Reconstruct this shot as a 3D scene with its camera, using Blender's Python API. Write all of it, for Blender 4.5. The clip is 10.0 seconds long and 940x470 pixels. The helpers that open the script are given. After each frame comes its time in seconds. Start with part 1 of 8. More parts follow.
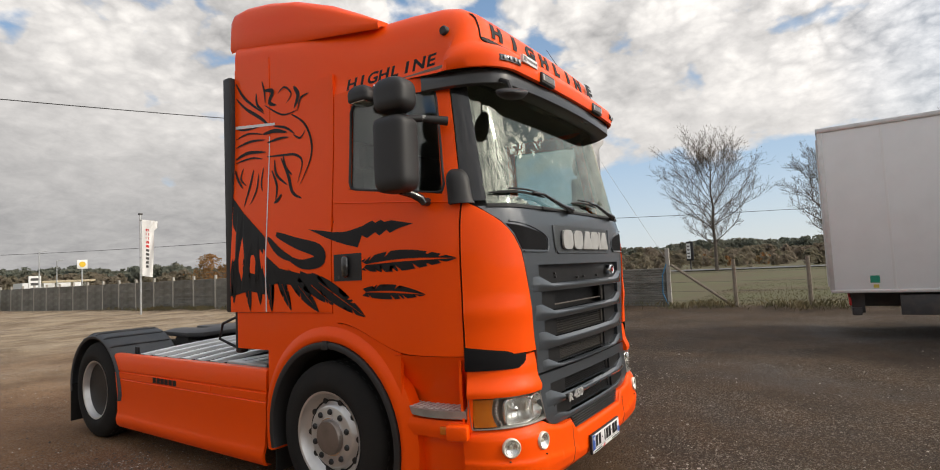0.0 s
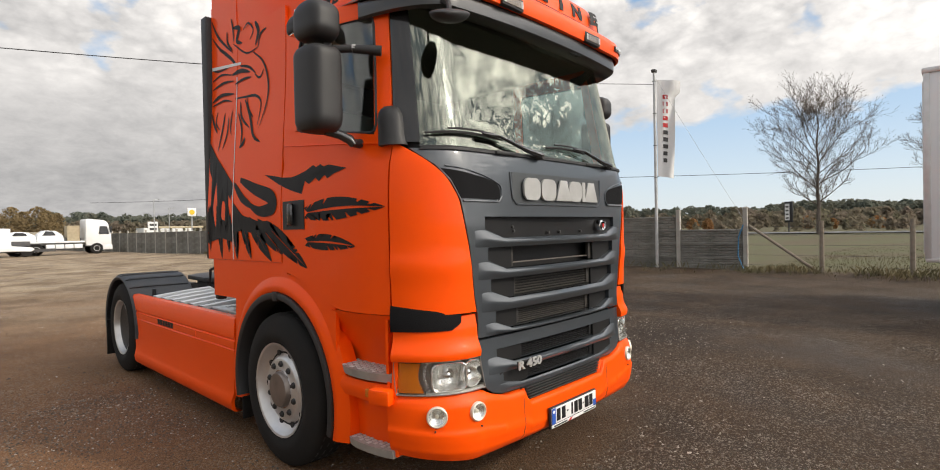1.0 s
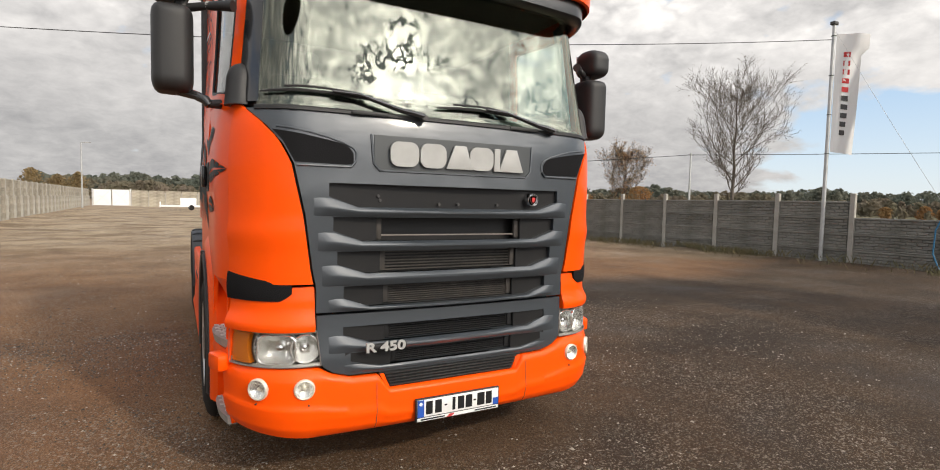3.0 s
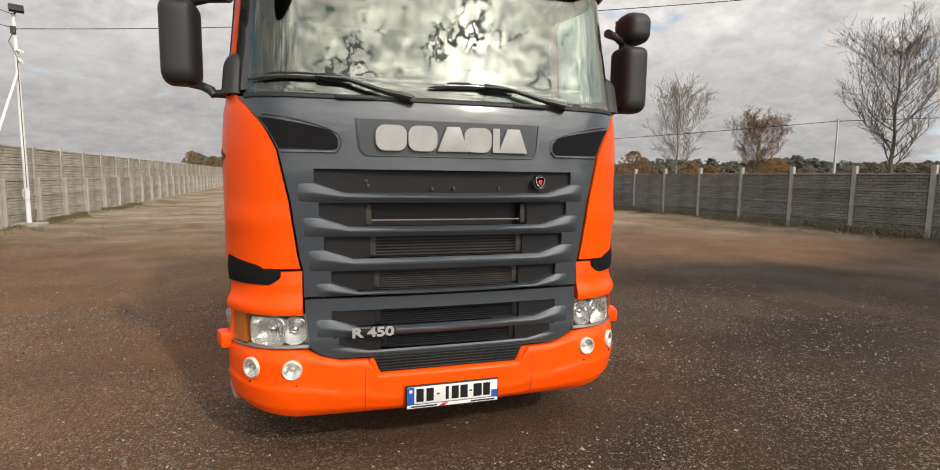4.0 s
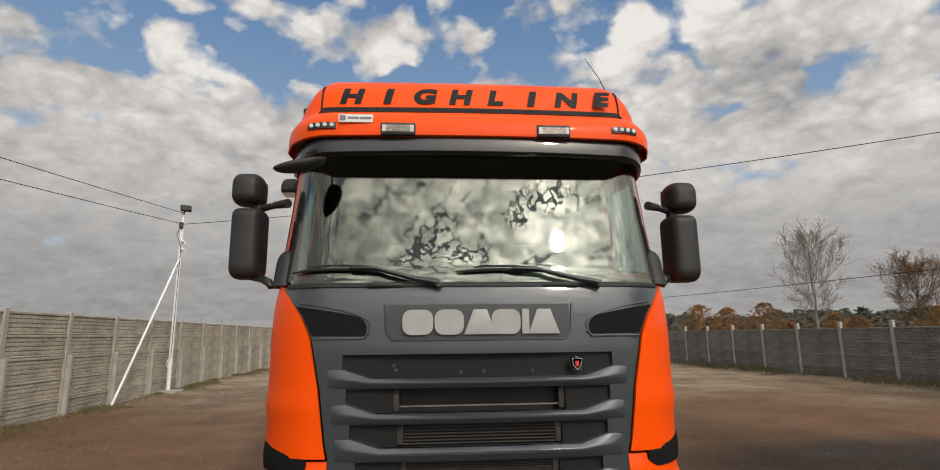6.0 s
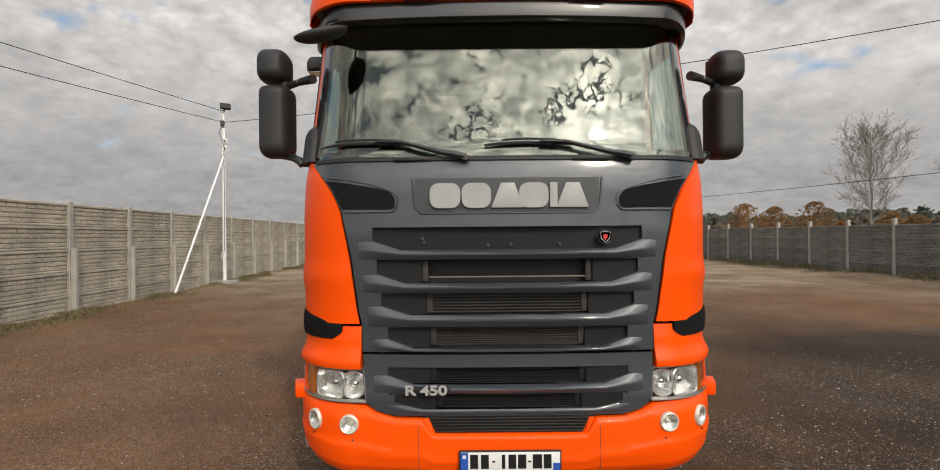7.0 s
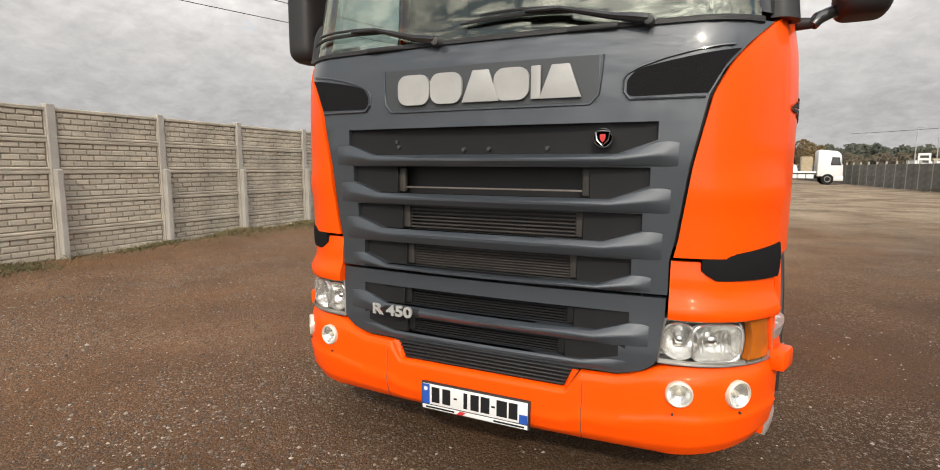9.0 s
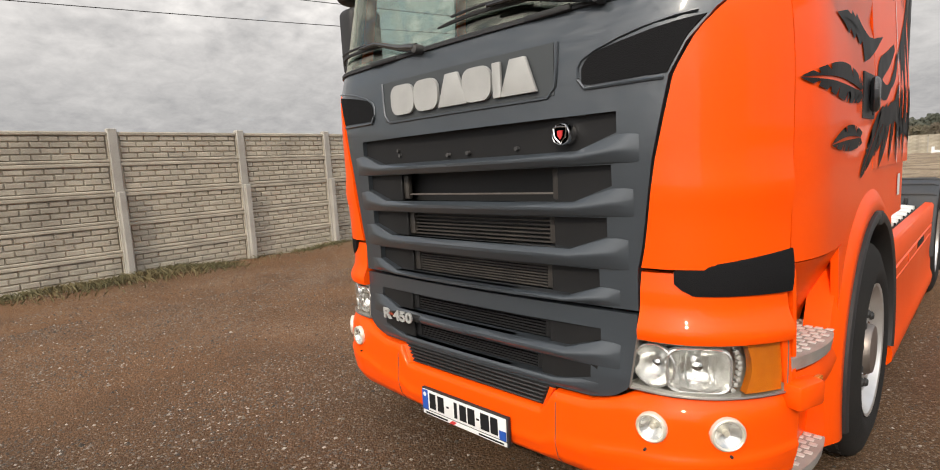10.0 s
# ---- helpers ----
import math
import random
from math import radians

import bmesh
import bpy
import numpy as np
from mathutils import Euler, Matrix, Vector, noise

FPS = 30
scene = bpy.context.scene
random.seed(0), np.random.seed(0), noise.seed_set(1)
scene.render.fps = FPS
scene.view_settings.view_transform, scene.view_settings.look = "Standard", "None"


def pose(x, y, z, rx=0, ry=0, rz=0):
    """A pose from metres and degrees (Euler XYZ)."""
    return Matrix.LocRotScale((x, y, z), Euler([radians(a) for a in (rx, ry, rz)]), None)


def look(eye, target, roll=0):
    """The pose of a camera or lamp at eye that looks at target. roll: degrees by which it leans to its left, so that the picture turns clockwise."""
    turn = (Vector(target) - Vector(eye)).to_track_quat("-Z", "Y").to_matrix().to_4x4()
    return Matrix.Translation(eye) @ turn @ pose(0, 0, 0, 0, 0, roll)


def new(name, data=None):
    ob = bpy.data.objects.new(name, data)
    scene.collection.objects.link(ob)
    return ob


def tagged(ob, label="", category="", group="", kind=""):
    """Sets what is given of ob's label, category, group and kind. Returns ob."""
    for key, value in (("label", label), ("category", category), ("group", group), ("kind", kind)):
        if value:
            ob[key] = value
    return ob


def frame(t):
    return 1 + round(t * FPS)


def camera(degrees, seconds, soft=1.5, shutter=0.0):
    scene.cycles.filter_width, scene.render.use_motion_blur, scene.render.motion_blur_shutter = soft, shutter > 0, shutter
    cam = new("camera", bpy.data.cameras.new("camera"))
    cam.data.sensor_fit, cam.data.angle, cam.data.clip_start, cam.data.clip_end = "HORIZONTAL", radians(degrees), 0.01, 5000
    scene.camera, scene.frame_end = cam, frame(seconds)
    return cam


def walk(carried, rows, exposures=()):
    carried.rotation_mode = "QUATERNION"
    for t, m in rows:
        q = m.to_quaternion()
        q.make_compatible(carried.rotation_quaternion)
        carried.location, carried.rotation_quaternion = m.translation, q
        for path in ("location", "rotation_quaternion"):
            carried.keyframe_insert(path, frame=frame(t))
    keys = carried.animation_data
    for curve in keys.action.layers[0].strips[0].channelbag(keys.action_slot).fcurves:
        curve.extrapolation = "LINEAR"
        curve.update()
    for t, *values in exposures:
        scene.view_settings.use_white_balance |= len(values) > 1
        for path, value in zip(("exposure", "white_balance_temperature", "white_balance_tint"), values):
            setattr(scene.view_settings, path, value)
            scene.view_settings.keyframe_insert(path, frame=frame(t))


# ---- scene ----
cam = camera(82.4, 10.0, 1.0)
PATH = [
    (0, (-3.7, -1.467, 1.578), (-2.052, -0.342, 1.71), -2.7),
    (0.5, (-3.268, -1.564, 1.586), (-1.664, -0.374, 1.689), -1.8),
    (1, (-2.901, -1.875, 1.529), (-1.445, -0.505, 1.506), -1.2),
    (1.5, (-2.561, -2.102, 1.514), (-1.271, -0.576, 1.429), -0.2),
    (2, (-2.132, -2.306, 1.511), (-0.918, -0.718, 1.437), 0.7),
    (2.5, (-1.746, -2.558, 1.515), (-0.677, -0.871, 1.42), 1.3),
    (2.7, (-1.602, -2.598, 1.508), (-0.573, -0.886, 1.407), 1.4),
    (3.8, (-0.823, -2.732, 1.51), (-0.173, -0.85, 1.314), 0.6),
    (4, (-0.717, -2.758, 1.563), (-0.158, -0.85, 1.347), 0.7),
    (4.5, (-0.525, -2.701, 1.638), (-0.181, -0.731, 1.631), 0.5),
    (4.6, (-0.471, -2.684, 1.647), (-0.164, -0.709, 1.713), 0.3),
    (5, (-0.41, -2.755, 1.737), (-0.157, -0.797, 2.054), -0.3),
    (5.2, (-0.376, -2.795, 1.768), (-0.142, -0.853, 2.183), -0.4),
    (6.3, (-0.252, -2.813, 1.645), (-0.138, -0.837, 1.937), -0.5),
    (6.5, (-0.258, -2.803, 1.625), (-0.163, -0.813, 1.804), -0.2),
    (6.6, (-0.27, -2.793, 1.618), (-0.179, -0.8, 1.744), -0.1),
    (7, (-0.196, -2.766, 1.548), (-0.196, -0.766, 1.55), -0.5),
    (7.5, (-0.054, -2.575, 1.459), (-0.287, -0.592, 1.339), -1.3),
    (8, (0.195, -2.41, 1.473), (-0.176, -0.456, 1.264), -1.3),
    (8.5, (0.623, -2.281, 1.447), (-0.115, -0.436, 1.213), -0.7),
    (9, (0.946, -2.066, 1.421), (0.099, -0.271, 1.17), 0.3),
    (9.5, (1.24, -1.769, 1.436), (0.196, -0.085, 1.167), -0.6),
    (10, (1.606, -1.529, 1.442), (0.208, -0.121, 1.19), -3.2),
]
EXPOSURE = [(0.0, 0.28), (1.0, 0.48), (2.5, 0.58), (4.0, 0.40), (4.5, 0.36), (5.0, 0.15), (6.5, -0.06), (7.0, 0.12), (7.5, 0.34), (8.5, 0.52), (9.5, 0.52), (10.0, 0.50)]
walk(cam, [(t, look(eye, target, roll)) for t, eye, target, roll in PATH], [(t, stops, 6850, 10) for t, stops in EXPOSURE])

import itertools

# ---- world, sun, exposure ----
SUN_DIR = Vector((0.33, -0.82, 0.57)).normalized()
world = bpy.data.worlds.new("sky")
scene.world = world
world.use_nodes = True


def cloudy_sky():
    nt = world.node_tree
    nt.nodes.clear()

    def nd(kind, **kw):
        n = nt.nodes.new(kind)
        for k, v in kw.items():
            n.inputs[k].default_value = v
        return n

    def math_node(op, a, b=None):
        n = nt.nodes.new("ShaderNodeMath")
        n.operation = op
        for i, v in enumerate((a, b)):
            if v is None:
                continue
            if isinstance(v, (int, float)):
                n.inputs[i].default_value = v
            else:
                nt.links.new(v, n.inputs[i])
        return n.outputs[0]

    out = nd("ShaderNodeOutputWorld")
    bg = nd("ShaderNodeBackground")
    nt.links.new(bg.outputs[0], out.inputs[0])
    sky = nt.nodes.new("ShaderNodeTexSky")
    sky.sky_type, sky.sun_disc = "NISHITA", False
    sky.sun_elevation = math.asin(SUN_DIR.z)
    sky.sun_rotation = math.atan2(SUN_DIR.x, SUN_DIR.y)
    sky.air_density, sky.dust_density = 1.0, 1.0
    tc = nd("ShaderNodeTexCoord")
    sep = nd("ShaderNodeSeparateXYZ")
    nt.links.new(tc.outputs["Generated"], sep.inputs[0])
    X, Y, Z = sep.outputs
    up = math_node("MAXIMUM", Z, 0.0)
    den = math_node("ADD", math_node("MULTIPLY", up, 0.85), 0.30)
    px, py = math_node("DIVIDE", X, den), math_node("DIVIDE", Y, den)
    comb = nd("ShaderNodeCombineXYZ")
    nt.links.new(px, comb.inputs[0])
    nt.links.new(py, comb.inputs[1])
    # large banks and small puffs
    big = nd("ShaderNodeTexNoise", Scale=0.8, Detail=3.0, Roughness=0.5)
    puff = nd("ShaderNodeTexNoise", Scale=9.0, Detail=6.0, Roughness=0.52, Distortion=0.25)
    for n in (big, puff):
        nt.links.new(comb.outputs[0], n.inputs["Vector"])
    puff2 = nd("ShaderNodeTexNoise", Scale=4.2, Detail=7.0, Roughness=0.5, Distortion=0.1)
    shade2 = nd("ShaderNodeTexNoise", Scale=2.9, Detail=6.0, Roughness=0.52, Distortion=0.2)
    for n in (puff2, shade2):
        nt.links.new(comb.outputs[0], n.inputs["Vector"])
    shade = nd("ShaderNodeTexNoise", Scale=11.0, Detail=8.0, Roughness=0.66, Distortion=0.3)
    off = nd("ShaderNodeVectorMath")
    off.operation = "ADD"
    off.inputs[1].default_value = (13.1, 4.2, 0)
    nt.links.new(comb.outputs[0], off.inputs[0])
    nt.links.new(off.outputs[0], shade.inputs["Vector"])
    # small packed cells, as in a mackerel sky
    warp = nd("ShaderNodeTexNoise", Scale=7.0, Detail=5.0)
    nt.links.new(comb.outputs[0], warp.inputs["Vector"])
    bend = nd("ShaderNodeVectorMath")
    bend.operation = "SCALE"
    bend.inputs["Scale"].default_value = 0.20
    nt.links.new(warp.outputs["Color"], bend.inputs[0])
    place = nd("ShaderNodeVectorMath")
    place.operation = "ADD"
    nt.links.new(comb.outputs[0], place.inputs[0])
    nt.links.new(bend.outputs[0], place.inputs[1])
    cell = nd("ShaderNodeTexVoronoi", Scale=19.0)
    cell.feature = "SMOOTH_F1"
    cell.inputs["Smoothness"].default_value = 0.25
    nt.links.new(place.outputs[0], cell.inputs["Vector"])
    aloft = math_node("MINIMUM", math_node("MULTIPLY", math_node("MAXIMUM", math_node("SUBTRACT", up, 0.16), 0.0), 4.0), 1.0)
    crisp = math_node("MINIMUM", math_node("MAXIMUM", math_node("SUBTRACT", 0.30, math_node("MULTIPLY", Y, 1.6)), 0.16), 1.0)
    broad = math_node("SUBTRACT", 1.0, crisp)
    knit = math_node("MULTIPLY", math_node("MULTIPLY", math_node("SUBTRACT", 0.42, cell.outputs["Distance"]), aloft), crisp)
    # cover: mostly closed, a clear strip low in the east (+x), breaks high up
    low = math_node("MINIMUM", math_node("MULTIPLY", math_node("MAXIMUM", math_node("SUBTRACT", 0.225, up), 0.0), 9.0), 1.0)
    east = math_node("MINIMUM", math_node("MULTIPLY", math_node("MAXIMUM", math_node("SUBTRACT", X, math_node("MULTIPLY", Y, 1.35)), 0.0), 2.6), 1.0)
    clear = math_node("MULTIPLY", math_node("MULTIPLY", low, east), 0.5)
    high = math_node("MULTIPLY", math_node("MINIMUM", math_node("MULTIPLY", math_node("MAXIMUM", math_node("SUBTRACT", up, 0.32), 0.0), 7.0), 1.0), math_node("ADD", 0.060, math_node("MULTIPLY", Y, 0.075)))
    dens = math_node("ADD", math_node("MULTIPLY", math_node("ADD", math_node("MULTIPLY", puff.outputs[0], crisp), math_node("MULTIPLY", puff2.outputs[0], broad)), 0.75), math_node("ADD", 0.115, math_node("MULTIPLY", big.outputs[0], 0.22)))
    clump = nd("ShaderNodeTexVoronoi", Scale=6.5)
    clump.feature = "SMOOTH_F1"
    clump.inputs["Smoothness"].default_value = 0.35
    nt.links.new(place.outputs[0], clump.inputs["Vector"])
    heap = math_node("MULTIPLY", math_node("MULTIPLY", math_node("SUBTRACT", 0.40, clump.outputs["Distance"]), aloft), broad)
    dens = math_node("ADD", math_node("SUBTRACT", math_node("SUBTRACT", dens, clear), high), math_node("ADD", math_node("MULTIPLY", knit, 0.30), math_node("MULTIPLY", heap, 0.55)))
    # towards the sun: packed flat cells with thin torn gaps
    sunside = math_node("MINIMUM", math_node("MULTIPLY", math_node("MAXIMUM", math_node("MULTIPLY", Y, -1.0), 0.0), 2.6), 1.0)
    ragged = nd("ShaderNodeTexNoise", Scale=6.0, Detail=8.0, Roughness=0.62)
    nt.links.new(comb.outputs[0], ragged.inputs["Vector"])
    tear = nd("ShaderNodeVectorMath")
    tear.operation = "SCALE"
    tear.inputs["Scale"].default_value = 0.24
    nt.links.new(ragged.outputs["Color"], tear.inputs[0])
    torn = nd("ShaderNodeVectorMath")
    torn.operation = "ADD"
    nt.links.new(comb.outputs[0], torn.inputs[0])
    nt.links.new(tear.outputs[0], torn.inputs[1])
    flat = nd("ShaderNodeVectorMath")
    flat.operation = "MULTIPLY"
    flat.inputs[1].default_value = (0.62, 1.0, 1.0)
    nt.links.new(torn.outputs[0], flat.inputs[0])
    rim = nd("ShaderNodeTexVoronoi", Scale=11.0)
    rim.feature = "DISTANCE_TO_EDGE"
    nt.links.new(flat.outputs[0], rim.inputs["Vector"])
    drift = nd("ShaderNodeTexNoise", Scale=3.4, Detail=4.0, Roughness=0.55)
    nt.links.new(flat.outputs[0], drift.inputs["Vector"])
    loose = math_node("SUBTRACT", drift.outputs[0], 0.5)
    rim2 = nd("ShaderNodeTexVoronoi", Scale=25.0)
    rim2.feature = "DISTANCE_TO_EDGE"
    nt.links.new(flat.outputs[0], rim2.inputs["Vector"])
    frayed = math_node("MULTIPLY", math_node("SUBTRACT", shade.outputs[0], 0.5), 0.40)
    body = math_node("ADD", math_node("ADD", rim.outputs["Distance"], math_node("MULTIPLY", loose, 0.85)), frayed)
    crack = math_node("ADD", math_node("SUBTRACT", math_node("ADD", rim2.outputs["Distance"], 0.13), math_node("MULTIPLY", loose, 1.1)), frayed)
    body = math_node("MINIMUM", body, crack)
    # the clear strip goes on low in the east
    strip_low = math_node("MINIMUM", math_node("MULTIPLY", math_node("MAXIMUM", math_node("SUBTRACT", 0.50, up), 0.0), 5.0), 1.0)
    strip_east = math_node("MINIMUM", math_node("MULTIPLY", math_node("MAXIMUM", math_node("SUBTRACT", X, 0.60), 0.0), 6.0), 1.0)
    body = math_node("SUBTRACT", body, math_node("MULTIPLY", math_node("MULTIPLY", strip_low, strip_east), 0.45))
    filled = nd("ShaderNodeMapRange")
    filled.inputs[1].default_value, filled.inputs[2].default_value = -0.02, 0.035
    nt.links.new(body, filled.inputs[0])
    cover = nd("ShaderNodeValToRGB")
    cover.color_ramp.elements[0].position, cover.color_ramp.elements[1].position = 0.39, 0.48
    nt.links.new(dens, cover.inputs[0])
    # cloud tone: grey undersides to white, darker away from the sun
    tone = nd("ShaderNodeValToRGB")
    e = tone.color_ramp.elements
    e[0].position, e[0].color = 0.30, (0.27, 0.275, 0.29, 1)
    e[1].position, e[1].color = 0.64, (0.86, 0.85, 0.845, 1)
    m = e.new(0.5)
    m.color = (0.60, 0.597, 0.605, 1)
    side = math_node("ADD", math_node("MULTIPLY", X, 0.01), math_node("MULTIPLY", up, 0.10))
    calm = math_node("ADD", 0.16, math_node("MULTIPLY", math_node("MULTIPLY", aloft, 0.62), crisp))
    soft = math_node("ADD", math_node("ADD", 0.45, math_node("MULTIPLY", knit, 1.0)), math_node("MULTIPLY", math_node("SUBTRACT", shade.outputs[0], 0.5), calm))
    lower = math_node("MULTIPLY", math_node("MULTIPLY", math_node("MINIMUM", math_node("MULTIPLY", math_node("MAXIMUM", math_node("SUBTRACT", 0.30, up), 0.0), 5.0), 1.0), math_node("SUBTRACT", 1.0, math_node("MULTIPLY", east, 0.7))), -0.125)
    side = math_node("ADD", math_node("ADD", side, lower), 0.025)
    wide = math_node("MULTIPLY", math_node("SUBTRACT", shade2.outputs[0], 0.5), math_node("ADD", 0.12, math_node("MULTIPLY", math_node("MULTIPLY", aloft, broad), 0.7)))
    front_tone = math_node("ADD", math_node("ADD", math_node("ADD", soft, side), wide), math_node("ADD", math_node("MULTIPLY", math_node("MULTIPLY", aloft, broad), 0.02), math_node("MULTIPLY", heap, 0.24)))
    sun_tone = math_node("ADD", math_node("ADD", 0.27, math_node("MULTIPLY", math_node("MINIMUM", rim.outputs["Distance"], 0.35), 0.65)), math_node("ADD", math_node("MULTIPLY", math_node("SUBTRACT", shade.outputs[0], 0.5), 0.80), math_node("MULTIPLY", loose, 0.45)))
    blend = nd("ShaderNodeMix")
    nt.links.new(sunside, blend.inputs[0])
    nt.links.new(front_tone, blend.inputs[2])
    nt.links.new(sun_tone, blend.inputs[3])
    nt.links.new(blend.outputs[0], tone.inputs[0])
    # brighter round the sun behind thin cloud
    dot = nd("ShaderNodeVectorMath")
    dot.operation = "DOT_PRODUCT"
    dot.inputs[1].default_value = SUN_DIR
    nt.links.new(tc.outputs["Generated"], dot.inputs[0])
    near = math_node("POWER", math_node("MAXIMUM", dot.outputs["Value"], 0.0), 4.0)
    core = math_node("POWER", math_node("MAXIMUM", dot.outputs["Value"], 0.0), 160.0)
    gain = math_node("ADD", math_node("ADD", 1.0, math_node("MULTIPLY", near, 5.2)), math_node("MULTIPLY", core, 6.0))
    lit = nd("ShaderNodeVectorMath")
    lit.operation = "SCALE"
    nt.links.new(tone.outputs[0], lit.inputs[0])
    nt.links.new(gain, lit.inputs["Scale"])
    blue = nd("ShaderNodeVectorMath")
    blue.operation = "SCALE"
    blue.inputs["Scale"].default_value = 0.13
    nt.links.new(sky.outputs[0], blue.inputs[0])
    # the clear air: pale towards the horizon
    fade = nd("ShaderNodeValToRGB")
    f = fade.color_ramp.elements
    f[0].position, f[0].color = 0.0, (0.57, 0.64, 0.71, 1)
    f[1].position, f[1].color = 0.6, (0.085, 0.21, 0.44, 1)
    g = f.new(0.17)
    g.color = (0.36, 0.50, 0.68, 1)
    nt.links.new(up, fade.inputs[0])
    air = nd("ShaderNodeMix")
    air.data_type = "RGBA"
    air.inputs["Factor"].default_value = 0.8
    haze = nd("ShaderNodeMix")
    haze.data_type = "RGBA"
    haze.inputs[7].default_value = (0.34, 0.36, 0.36, 1)
    nt.links.new(blue.outputs[0], air.inputs[6])
    nt.links.new(fade.outputs[0], air.inputs[7])
    mix = nd("ShaderNodeMix")
    mix.data_type = "RGBA"
    closed = nd("ShaderNodeMix")
    nt.links.new(sunside, closed.inputs[0])
    nt.links.new(cover.outputs[0], closed.inputs[2])
    nt.links.new(filled.outputs[0], closed.inputs[3])
    nt.links.new(closed.outputs[0], mix.inputs["Factor"])
    nt.links.new(math_node("MULTIPLY", sunside, 0.65), haze.inputs["Factor"])
    nt.links.new(air.outputs[2], haze.inputs[6])
    nt.links.new(haze.outputs[2], mix.inputs[6])
    nt.links.new(lit.outputs[0], mix.inputs[7])
    nt.links.new(mix.outputs[2], bg.inputs[0])
    bg.inputs[1].default_value = 0.98


cloudy_sky()
sun_data = bpy.data.lights.new("sun", "SUN")
sun_data.energy, sun_data.angle, sun_data.color = 1.3, radians(2.2), (1.0, 0.90, 0.74)
sun = new("sun", sun_data)
sun.matrix_world = look(SUN_DIR * 60, (0, 0, 0))


# ---- materials ----
def material(name, base, rough=0.5, metal=0.0, vary=0.0, scale=8.0, bump=0.0, bump_scale=None, coat=0.0, tint=None, spec=0.5, fine=0.0, fine_scale=120.0, random_tone=0.0):
    """A principled material: two scales of colour variation towards tint, fine relief, optional clear coat."""
    m = bpy.data.materials.new(name)
    m.use_nodes = True
    nt = m.node_tree
    b = nt.nodes["Principled BSDF"]
    b.inputs["Base Color"].default_value = (*base, 1)
    b.inputs["Roughness"].default_value = rough
    b.inputs["Metallic"].default_value = metal
    b.inputs["Coat Weight"].default_value = coat
    b.inputs["Coat Roughness"].default_value = 0.04
    b.inputs["Specular IOR Level"].default_value = spec
    tc = nt.nodes.new("ShaderNodeTexCoord")
    col = None
    if vary or fine:
        mixer = nt.nodes.new("ShaderNodeMix")
        mixer.data_type = "RGBA"
        dark = tint or tuple(c * 0.55 for c in base)
        mixer.inputs[6].default_value, mixer.inputs[7].default_value = (*base, 1), (*dark, 1)
        n1 = nt.nodes.new("ShaderNodeTexNoise")
        n1.inputs["Scale"].default_value, n1.inputs["Detail"].default_value = scale, 6
        n2 = nt.nodes.new("ShaderNodeTexNoise")
        n2.inputs["Scale"].default_value, n2.inputs["Detail"].default_value = fine_scale, 3
        nt.links.new(tc.outputs["Object"], n1.inputs["Vector"])
        nt.links.new(tc.outputs["Object"], n2.inputs["Vector"])
        r1 = nt.nodes.new("ShaderNodeMapRange")
        r1.inputs[1].default_value, r1.inputs[2].default_value, r1.inputs[4].default_value = 0.42, 0.68, vary
        r2 = nt.nodes.new("ShaderNodeMapRange")
        r2.inputs[1].default_value, r2.inputs[2].default_value, r2.inputs[4].default_value = 0.35, 0.7, fine
        nt.links.new(n1.outputs[0], r1.inputs[0])
        nt.links.new(n2.outputs[0], r2.inputs[0])
        add = nt.nodes.new("ShaderNodeMath")
        add.operation, add.use_clamp = "ADD", True
        nt.links.new(r1.outputs[0], add.inputs[0])
        nt.links.new(r2.outputs[0], add.inputs[1])
        nt.links.new(add.outputs[0], mixer.inputs[0])
        col = mixer.outputs[2]
        rr = nt.nodes.new("ShaderNodeMapRange")
        rr.inputs[3].default_value, rr.inputs[4].default_value = rough * 0.9, min(1.0, rough * 1.2 + 0.03)
        nt.links.new(n1.outputs[0], rr.inputs[0])
        nt.links.new(rr.outputs[0], b.inputs["Roughness"])
    if random_tone:
        info = nt.nodes.new("ShaderNodeObjectInfo")
        hsv = nt.nodes.new("ShaderNodeHueSaturation")
        mr = nt.nodes.new("ShaderNodeMapRange")
        mr.inputs[3].default_value, mr.inputs[4].default_value = 1 - random_tone, 1 + random_tone
        nt.links.new(info.outputs["Random"], mr.inputs[0])
        nt.links.new(mr.outputs[0], hsv.inputs["Value"])
        if col:
            nt.links.new(col, hsv.inputs["Color"])
        else:
            hsv.inputs["Color"].default_value = (*base, 1)
        col = hsv.outputs[0]
    if col:
        nt.links.new(col, b.inputs["Base Color"])
    if bump:
        n3 = nt.nodes.new("ShaderNodeTexNoise")
        n3.inputs["Scale"].default_value, n3.inputs["Detail"].default_value = bump_scale or fine_scale, 4
        nt.links.new(tc.outputs["Object"], n3.inputs["Vector"])
        bp = nt.nodes.new("ShaderNodeBump")
        bp.inputs["Strength"].default_value, bp.inputs["Distance"].default_value = bump, 0.01
        nt.links.new(n3.outputs[0], bp.inputs["Height"])
        nt.links.new(bp.outputs[0], b.inputs["Normal"])
    return m


